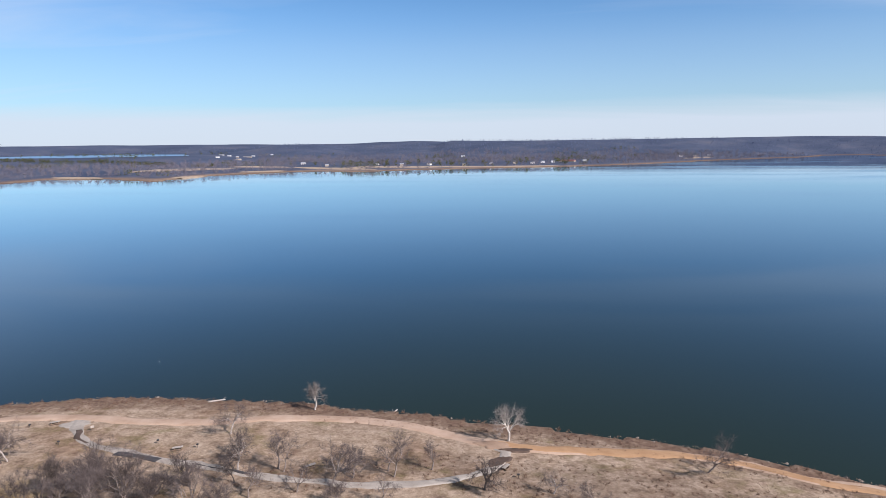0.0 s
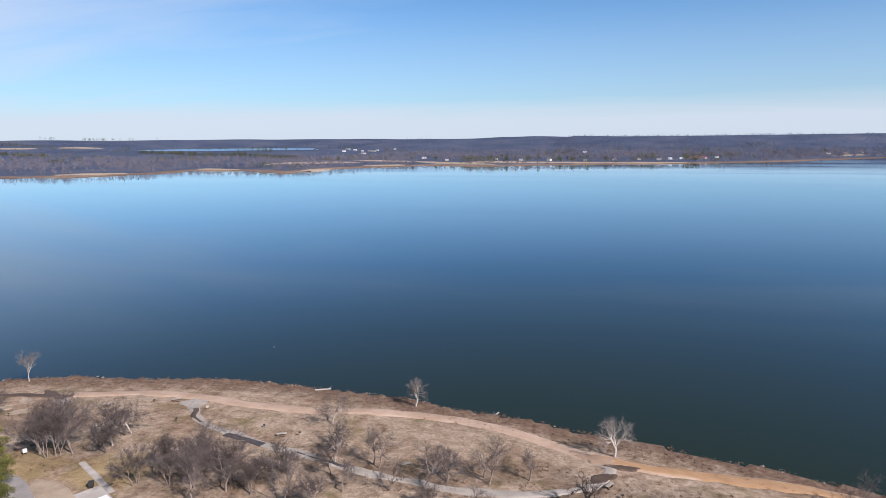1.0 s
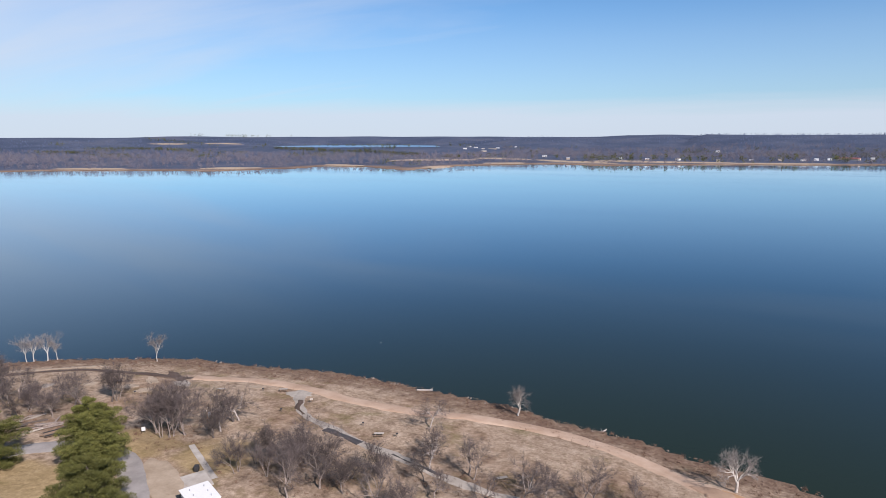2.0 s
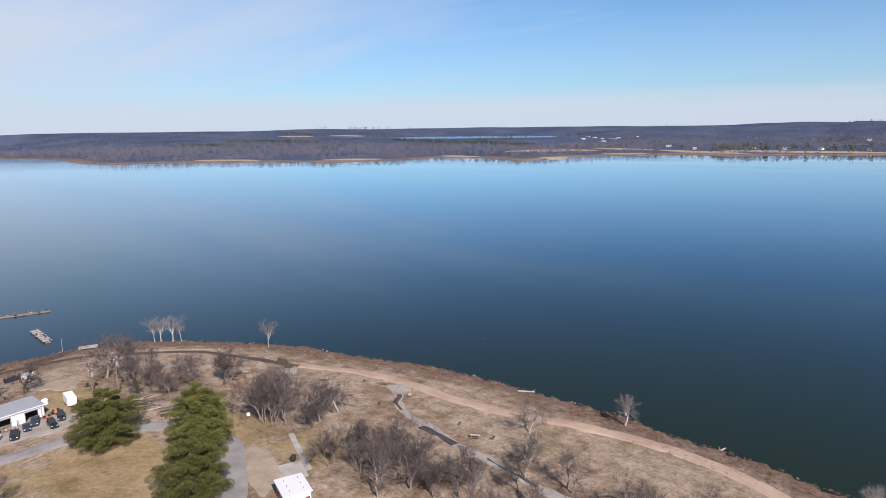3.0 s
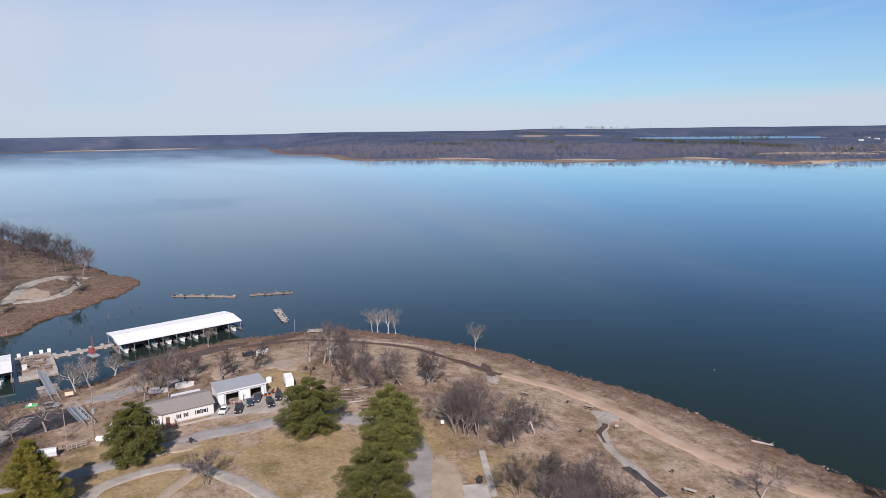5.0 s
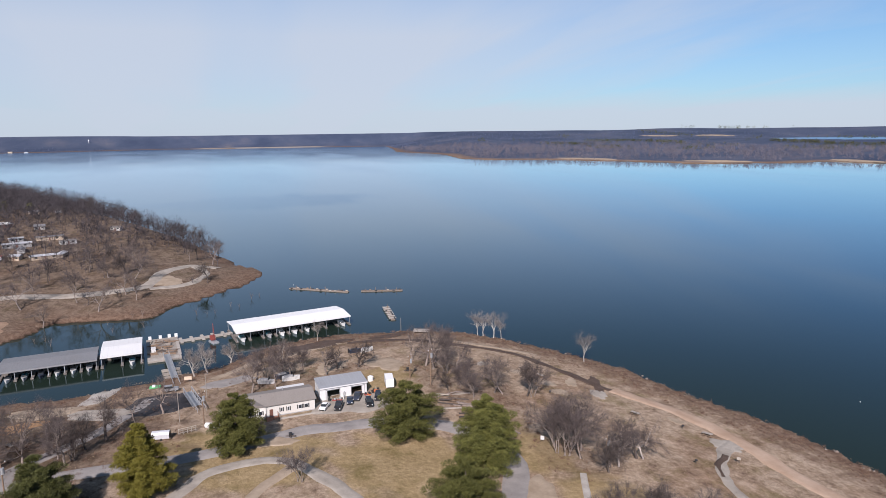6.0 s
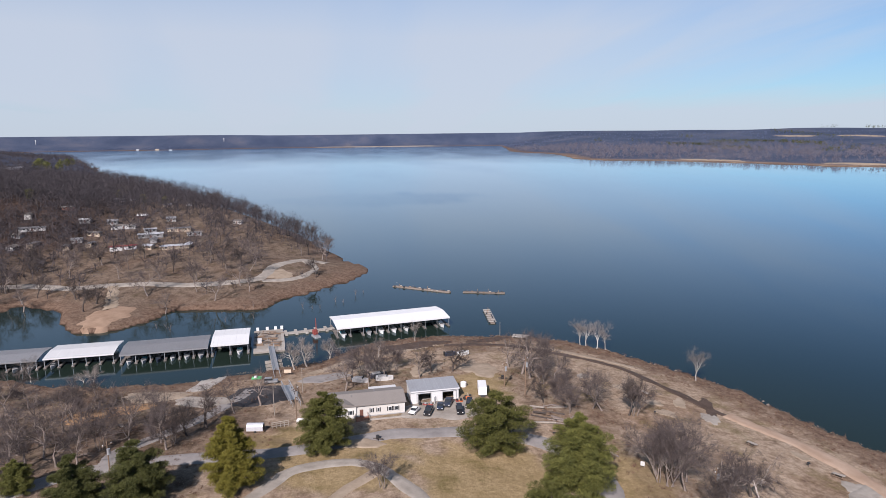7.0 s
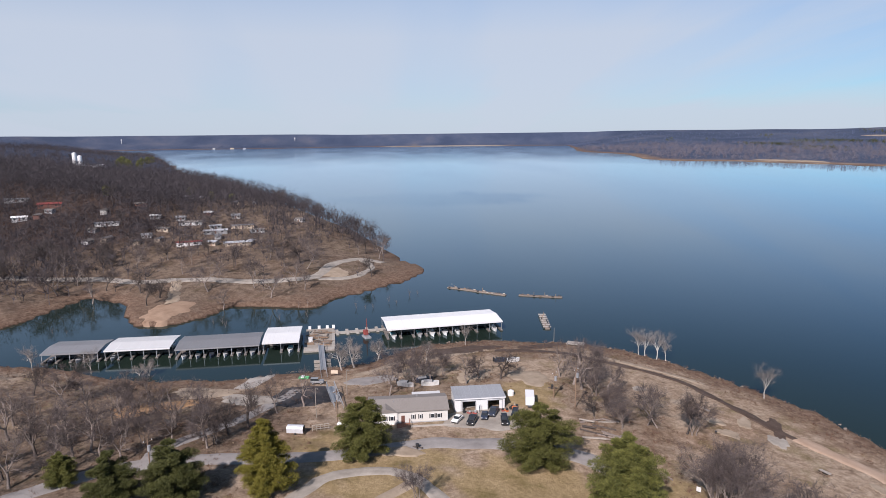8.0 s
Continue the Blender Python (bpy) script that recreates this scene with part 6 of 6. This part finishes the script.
# ---- vehicles ----
def car(x, y, turn, paint, label, kind="saloon"):
    """Nose along +x."""
    ob = thing("car", x, y, None, turn, label, "car", "cars before the garage", size=0.78)
    ob.location.z += 0.10
    l, w = (5.0, 1.85) if kind == "pickup" else (4.1, 1.7)
    if kind == "pickup":
        prof = [(-l / 2, 0.45), (l / 2, 0.45), (l / 2, 0.95), (l * 0.46, 1.08), (l * 0.20, 1.15), (l * 0.20, 1.16), (-l / 2, 1.16)]
        cab = [(-l * 0.14, 1.16), (l * 0.20, 1.16), (l * 0.09, 1.78), (-l * 0.12, 1.80)]
    elif kind == "jeep":
        prof = [(-l / 2, 0.5), (l / 2, 0.5), (l / 2, 1.0), (l * 0.47, 1.12), (-l / 2, 1.18)]
        cab = [(-l / 2 + 0.05, 1.18), (l * 0.15, 1.16), (l * 0.08, 1.85), (-l / 2 + 0.12, 1.85)]
    else:
        prof = [(-l / 2, 0.35), (l / 2, 0.35), (l / 2, 0.68), (l * 0.44, 0.82), (l * 0.2, 0.92), (-l * 0.36, 0.95), (-l / 2, 0.88)]
        cab = [(-l * 0.36, 0.93), (l * 0.21, 0.90), (l * 0.06, 1.38), (-l * 0.22, 1.40)]
    body = slab("body", paint, ob, prof, -w / 2, w / 2)
    slab("cabin", GLASS, ob, cab, -w / 2 + 0.14, w / 2 - 0.14)
    xs = [p[0] for p in cab if p[1] == max(q[1] for q in cab) or p[1] > 1.3]
    boxed("roof", paint, ob, ((min(xs) + max(xs)) / 2, 0, max(p[1] for p in cab) - 0.02, max(xs) - min(xs), w - 0.34, 0.07), bevel=0.02)
    if kind == "pickup":
        boxed("bed", BLACK, ob, (-l * 0.32, 0, 0.75, l * 0.31, w - 0.3, 0.44))
    for sx in (-0.3, 0.3):
        for s in (-1, 1):
            wheel = rodded("wheel", RUBBER, ob, ((sx * l, s * (w / 2 - 0.22), 0.34), (sx * l, s * (w / 2 + 0.02), 0.34), 0.34), n=14)
            rodded("rim", STEEL, wheel, ((sx * l, s * (w / 2 + 0.0), 0.34), (sx * l, s * (w / 2 + 0.035), 0.34), 0.2), n=10)
    for s in (-1, 1):
        boxed("headlight", HULL, ob, (l / 2 + 0.01, s * w * 0.36, 0.68 if kind == "saloon" else 0.8, 0.05, 0.34, 0.16))
        boxed("tail_light", RED, ob, (-l / 2 - 0.01, s * w * 0.38, 0.7 if kind == "saloon" else 0.85, 0.05, 0.26, 0.18))
    for s in (-1, 1):
        boxed("bumper", BLACK, ob, (s * (l / 2 + 0.05), 0, 0.4, 0.14, w * 0.9, 0.2))
    return ob


car(-129.6, 34.6, -32, CAR_WHITE, "white saloon parked on the gravel before the garage")
car(-128.4, 37.4, -22, CAR_BLACK, "black pickup truck parked on the gravel", "pickup")
car(-130.4, 40.3, -15, NAVY, "dark blue saloon parked on the gravel")
car(-131.9, 42.4, -25, NAVY, "dark blue-grey pickup truck close to the garage", "pickup")
car(-126.8, 43.6, -8, CAR_BLACK, "black jeep parked on the gravel", "jeep")
car(-129.4, 46.3, -20, CAR_BLACK, "black jeep beside the garage", "jeep")
car(-161.6, 4.4, 85, STEEL, "silver estate car parked on the dock lot", "jeep")
for x, y, tn, lab in ((-153.5, 25.7, 60, "grey covered boat laid up under bare trees"), (-152.4, 31.3, 80, "old white boat laid up under bare trees"), (-156, 30.2, 100, "dark boat laid up under bare trees")):
    laid = boat(x, y, tn, 4.2, GREY_WALL if "grey" in lab else HULL if "white" in lab else NAVY, GREY_WALL, lab, ground_z(x, y) + 0.28)
    laid["group"] = "boats ashore"
truck = thing("box_trailer", -136, 51, None, -12, "white box trailer beside the garage", "trailer", size=0.8)
boxed("box", WHITE, truck, (0, 0, 0.6, 5.2, 2.3, 2.3), bevel=0.05)
boxed("chassis", BLACK, truck, (0.4, 0, 0.45, 6.2, 1.2, 0.16))
for s in (-1, 1):
    rodded("wheel", RUBBER, truck, ((-0.6, s * 0.95, 0.36), (-0.6, s * 1.2, 0.36), 0.36), n=14)
flat = thing("flatbed_trailer", -112.5, 57.5 + 3.5, None, 68, "rusty flatbed trailer by the road", "trailer", size=0.8)
boxed("bed", TIMBER, flat, (0, 0, 0.65, 6.5, 2.1, 0.18))
boxed("side_rail", BLACK, flat, (0, 1.05, 0.75, 6.5, 0.08, 0.35), (0, -1.05, 0.75, 6.5, 0.08, 0.35))
for s in (-1, 1):
    rodded("wheel", RUBBER, flat, ((-0.4, s * 0.9, 0.36), (-0.4, s * 1.15, 0.36), 0.36), n=14)
    rodded("wheel", RUBBER, flat, ((0.5, s * 0.9, 0.36), (0.5, s * 1.15, 0.36), 0.36), n=14)
rodded("tongue", BLACK, flat, ((3.2, 0.6, 0.6), (4.8, 0, 0.55), 0.06), ((3.2, -0.6, 0.6), (4.8, 0, 0.55), 0.06))
cart = thing("tractor_mower", -133.5, 46.9, None, 30, "orange garden tractor beside the garage", "tractor", size=0.85)
boxed("body", ORANGE_PAINT, cart, (0.4, 0, 0.35, 1.2, 0.7, 0.6), bevel=0.08)
boxed("seat", BLACK, cart, (-0.5, 0, 0.55, 0.5, 0.5, 0.5), bevel=0.08)
for sx, r in ((0.75, 0.25), (-0.5, 0.4)):
    for s in (-1, 1):
        rodded("wheel", RUBBER, cart, ((sx, s * 0.3, r), (sx, s * 0.55, r), r), n=12)
rr = random.Random(5)
for k, (x, y, mat, lab) in enumerate(((-133.4, 37.6, RED, "red machinery scrap by the garage door"), (-133.6, 39.8, WHITE, "white door panel leaning by the garage"), (-133, 38.7, RED, "faded red engine hoist frame"), (-134, 36.6, BLACK, "dark metal tool cart by the door"),
                                      (-132.8, 45.3, ORANGE_PAINT, "orange barrel cart in the yard"), (-131.6, 47.2, ORANGE_PAINT, "orange steel equipment frame on gravel"), (-134.6, 47.8, TIMBER, "brown timber crate beside the garage"), (-133.2, 44.6, RED, "red steel jack stand on gravel"))):
    ob = thing("yard_equipment", x, y, None, rr.uniform(0, 90), lab, "equipment", "gear before the garage", size=0.75)
    if "panel" in lab:
        boxed("panel", mat, ob, (0, 0, 0, 0.12, 1.3, 2.2), bevel=0.02)
    else:
        boxed("base", mat, ob, (0, 0, 0.1, 1.3, 0.7, 0.35), bevel=0.06)
        boxed("top", rr.choice((BLACK, mat, STEEL)), ob, (0.2, 0, 0.45, 0.6, 0.5, rr.uniform(0.3, 0.7)), bevel=0.06)
        rodded("handle", STEEL, ob, ((-0.5, 0, 0.4), (-0.9, 0, 1.1), 0.04))

# ---- poles, tables, bins and other small things ----
def pole(x, y, h, label, lamp=False, kind="utility_pole"):
    ob = thing(kind, x, y, None, 40, label, "pole")
    rodded("pole", TIMBER if not lamp else PLANK, ob, ((0, 0, -0.3), (0, 0, h), 0.13 if not lamp else 0.08, 0.09 if not lamp else 0.06), n=8)
    if lamp:
        rodded("arm", PLANK, ob, ((0, 0, h - 0.2), (0.7, 0, h), 0.035))
        boxed("lamp_head", DOCK_PLANK, ob, (0.8, 0, h - 0.08, 0.4, 0.22, 0.12))
    else:
        boxed("crossarm", TIMBER, ob, (0, 0, h - 0.7, 0.12, 1.8, 0.14))
        rodded("transformer", STEEL, ob, ((0.35, 0, h - 2.2), (0.35, 0, h - 1.2), 0.28), n=10)
        for s in (-0.7, 0, 0.7):
            rodded("insulator", HULL, ob, ((0, s, h - 0.56), (0, s, h - 0.36), 0.06))
    return ob


pole(-133, 60, 9.0, "weathered timber utility pole with a transformer")
pole(-139.5, 57.3, 6.0, "short timber pole by the point", kind="utility_pole")
pole(-131.5, 10.8, 8.0, "timber utility pole beside the propane tank")
pole(-137.2, 6.2, 6.5, "grey metal lamp post at the dock lot", True, "lamp_post")
pole(-116.2, -20, 6.5, "timber utility pole by the road")
pole(-151, 12, 6.0, "grey metal lamp post at the dock lot", True, "lamp_post")
thin = thing("sign_post", -190, 72, None, 0, "thin grey timber post on the point", "post")
rodded("post", PLANK, thin, ((0, 0, -0.3), (0, 0, 4.2), 0.07, 0.05))
pole(-88.6, 76.2, 5.0, "short timber pole at the thicket", kind="utility_pole")


def picnic_table(x, y, turn, size=1.0):
    ob = thing("picnic_table", x, y, None, turn, "weathered grey-brown timber picnic table on dry grass", "picnic table", "picnic tables", size=0.82)
    boxed("tabletop", PLANK, ob, (0, 0, 0.70, 2.4, 0.85, 0.09), bevel=0.02)
    for s in (-0.75, 0.75):
        boxed("bench", TIMBER, ob, (0, s, 0.40, 2.4, 0.32, 0.08), bevel=0.02)
    for s in (-0.8, 0.8):
        boxed("leg", TIMBER, ob, (s, 0, 0, 0.14, 0.6, 0.70))
        boxed("foot", TIMBER, ob, (s, 0, 0.30, 0.12, 1.7, 0.10))
    return ob


for x, y, tn in ((-57.3, 90.6, 25), (-29, 85.2, 40), (-92.2, 103.2, 30), (-104.5, 95.4, 20), (6.8, 88.4, 60), (-131, 88, 15), (-139, -24, 40)):
    picnic_table(x, y, tn)


def grill(x, y):
    ob = thing("grill", x, y, None, (x * 31) % 90, "small black park grill on a post", "grill", "park grills", size=0.75)
    rodded("post", BLACK, ob, ((0, 0, -0.2), (0, 0, 0.8), 0.05))
    boxed("firebox", BLACK, ob, (0, 0, 0.8, 0.6, 0.45, 0.3), bevel=0.03)


for x, y in ((-54, 92), (-26.5, 87), (-96, 100.4), (-120, 84), (-82.5, 91), (9, 85), (-63, 93.5)):
    grill(x, y)


def sign(x, y, turn, w, h, mat, label):
    ob = thing("sign", x, y, None, turn, label, "sign")
    for s in (-w / 2 + 0.08, w / 2 - 0.08):
        rodded("post", TIMBER, ob, ((0, s, -0.2), (0, s, h + 0.7), 0.05))
    boxed("board", mat, ob, (0.04, 0, 0.6, 0.06, w, h), bevel=0.01)


sign(-80.9, 99.4, -50, 0.7, 0.5, PLANK, "grey notice board by the path")
sign(-168.5, 8.2, -10, 1.8, 0.9, TAN_WALL, "faded red-and-white sign at the gangway")
sign(-98.4, 69, -40, 0.7, 0.8, HULL, "small white sign by the thicket")
bin_ = thing("trash_bin", -76.9, 62.4, None, 30, "black wheeled trash bin on the concrete walk", "bin", size=0.85)
boxed("body", BLACK, bin_, (0, 0, 0.08, 0.9, 1.1, 1.0), bevel=0.06)
boxed("lid", BLACK, bin_, (0, 0, 1.08, 1.0, 1.2, 0.1), bevel=0.04)
for s in (-0.5, 0.4):
    rodded("wheel", RUBBER, bin_, ((-0.4, s, 0.12), (-0.4, s + 0.1, 0.12), 0.12), n=10)
tank = thing("propane_tank", -129.6, 12.4, None, 60, "white horizontal propane tank on the grass", "tank")
rodded("tank", WHITE, tank, ((-1.5, 0, 0.85), (1.5, 0, 0.85), 0.55), ((1.5, 0, 0.85), (1.8, 0, 0.85), 0.55, 0.2), ((-1.5, 0, 0.85), (-1.8, 0, 0.85), 0.55, 0.2), n=14)
boxed("saddle", CONCRETE, tank, (-0.9, 0, -0.2, 0.25, 0.8, 0.6), (0.9, 0, -0.2, 0.25, 0.8, 0.6))
shed = thing("enclosed_trailer", -129.4, 3.0, None, -12, "silver-white round-roofed trailer on the slope", "trailer", size=0.75)
prof = [(-1.0, 0.5), (1.0, 0.5), (1.0, 1.7), (0.7, 2.15), (0, 2.35), (-0.7, 2.15), (-1.0, 1.7)]
slab("box", PALE_TIN, shed, prof, -2.3, 2.0)
boxed("rear_door", BLACK, shed, (0, 2.03, 0.6, 1.6, 0.06, 1.4))
for s in (-1, 1):
    rodded("wheel", RUBBER, shed, ((s * 0.85, 0, 0.32), (s * 1.08, 0, 0.32), 0.32), n=12)
boxed("cradle", TIMBER, shed, (0, 0, 0.28, 1.9, 4.6, 0.22))
fence = thing("fence_panel", -130.3, 7.6, None, 10, "grey weathered fence panel on the slope", "fence")
for k in range(5):
    boxed("post", PLANK, fence, (0, -1.6 + 0.8 * k, -0.2, 0.1, 0.1, 1.5))
for z0 in (0.35, 0.8, 1.15):
    boxed("rail", PLANK, fence, (0.07, 0, z0, 0.04, 3.4, 0.14))
dish = thing("satellite_dish", -133.0, 14.2, None, -30, "white satellite dish on a post", "satellite dish")
rodded("post", STEEL, dish, ((0, 0, -0.2), (0, 0, 2.0), 0.06))
rodded("reflector", WHITE, dish, ((0.1, 0, 2.1), (0.35, 0, 2.3), 0.2, 0.5), n=16)
canoe = thing("paddle_boat", -167.5, 0.6, None, 85, "bright green paddle boat on the bank", "boat")
boxed("hull", GREEN_PAINT, canoe, (0, 0.4, 0.05, 2.6, 0.7, 0.4), (0, -0.4, 0.05, 2.6, 0.7, 0.4), bevel=0.12)
boxed("seat", HULL, canoe, (-0.3, 0, 0.4, 0.8, 1.3, 0.25), bevel=0.06)
skiff = boat(-166.4, 54.2, 100, 3.6, HULL, GREY_WALL, "white skiff drawn up on the point", ground_z(-166.4, 54.2) + 0.2)
skiff["group"] = "boats ashore"
skiff = boat(-166.9, 51, 95, 3.2, NAVY, BLACK, "dark skiff drawn up on the point", ground_z(-166.9, 51) + 0.2)
skiff["group"] = "boats ashore"
shelter = thing("stone_shelter", -185, 77, None, 60, "pale concrete slab shelter on the point", "shelter")
boxed("slab", CONCRETE, shelter, (0, 0, 0.6, 5, 2.6, 0.25), bevel=0.03)
for sx in (-2.2, 2.2):
    boxed("leg", ROCK, shelter, (sx, 0, -0.3, 0.4, 2.2, 0.95))
log = thing("driftwood_log", -64.0, 122.6, None, 20, "bleached driftwood log on the bank", "log")
rodded("log", GREY_BARK, log, ((-2, 0, 0.25), (2, 0.3, 0.3), 0.24, 0.16), ((1.2, 0.2, 0.3), (2.0, 0.9, 0.7), 0.08, 0.03), n=8)
for x, y, tn in ((-20, 121.2, 70), (-105, 66, 20), (-117, 62.5, 60), (-126, 61, 100), (-108, 63.5, 150), (-119, 64.5, 130)):
    ob = thing("fallen_log", x, y, None, tn, "weathered fallen log on the ground", "log", "fallen logs")
    rodded("log", GREY_BARK if x > -100 else BARK, ob, ((-2.4, 0, 0.2), (2.4, 0, 0.25), 0.2, 0.13), ((0.5, 0, 0.2), (1.4, 0.8, 0.6), 0.07, 0.03), n=8)
rr = random.Random(3)
for k in range(16):
    a, b = rr.uniform(-126, -113), rr.uniform(58.5, 66)
    ob = thing("timber_baulk", a, b, None, 62 + rr.uniform(-28, 28), "weathered dark baulk in a heap by the road", "timber", "timber by the road")
    boxed("baulk", rr.choice((TIMBER, BARK, PLANK, DARK_BARK)), ob, (0, 0, 0.02 + 0.12 * (k % 4), rr.uniform(2.5, 6.0), rr.uniform(0.22, 0.4), 0.26), bevel=0.03)
for x, y in ((-144.4, 58.4), (-118.9, 25.8)):
    ob = thing("burn_barrel", x, y, None, 0, "dark burn pile and barrel on the grass", "barrel")
    rodded("barrel", BLACK, ob, ((0, 0, 0), (0, 0, 0.9), 0.32), n=12)
    rodded("scrap", DARK_BARK, ob, ((-0.9, 0.3, 0.1), (0.9, -0.2, 0.5), 0.12), ((-0.5, -0.8, 0.1), (0.7, 0.9, 0.4), 0.12))
wtank = thing("white_tank", -141.8, 48.2, None, 0, "round white water tank by the garage", "tank")
rodded("tank", WHITE, wtank, ((0, 0, 0), (0, 0, 1.0), 0.7), ((0, 0, 1.0), (0, 0, 1.25), 0.7, 0.25), n=16)
blockhouse = thing("pump_house", 77.5, 93.5, None, 20, "small pale concrete outlet block at the water", "pump house")
boxed("body", CONCRETE, blockhouse, (0, 0, -0.5, 1.8, 1.8, 1.7), bevel=0.05)
boxed("lid", STEEL, blockhouse, (0, 0, 1.2, 1.2, 1.2, 0.08))
for x, y in ((-96.2, 153.9), (-274, 52)):
    ob = thing("buoy", x, y, 0.0, 0, "small white buoy floating on the lake", "buoy", "buoys")
    rodded("float", HULL, ob, ((0, 0, -0.12), (0, 0, 0.14), 0.12, 0.08), n=10)
for k in range(2):
    ob = thing("marker_post", -98.4 + 1.4 * k, 56.4 + 0.6 * k, None, 0, "short white marker post at the roadside", "post", "roadside marker posts")
    rodded("post", HULL, ob, ((0, 0, -0.2), (0, 0, 0.9), 0.1), n=8)

# stones along the waterline
rng_ = np.random.RandomState(8)
x, y = rng_.uniform(-200, 80, 26000), rng_.uniform(-20, 132, 26000)
d = shore_distance(x, y, SOUTH)
ok = (np.abs(d - 1.9) < 1.3) & (rng_.rand(len(x)) < 0.55)
verts, faces = [], []
for a, b, c in zip(x[ok], y[ok], heights(x[ok], y[ok])):
    s, o = 0.12 + 0.42 * rng_.rand() ** 3, len(verts)
    for i, j, k in ((1, 0, 0), (0, 1, 0), (-1, 0, 0), (0, -1, 0), (0.2, 0.1, 0.7)):
        verts.append((a + s * (i + rng_.uniform(-0.3, 0.3)), b + s * (j + rng_.uniform(-0.3, 0.3)), max(c, -0.05) + s * (k - 0.1)))
    faces += [(o, o + 1, o + 4), (o + 1, o + 2, o + 4), (o + 2, o + 3, o + 4), (o + 3, o, o + 4)]
tagged(mesh_of("shore_stones", verts, faces, ROCK), "pale broken stones along the waterline", "stones", kind="stuff")

# from the plan to metres
for ob in list(bpy.context.scene.objects):
    if ob.parent is None and ob.type in {"MESH", "EMPTY"}:
        ob.matrix_basis = Matrix.Scale(UNIT, 4) @ ob.matrix_basis
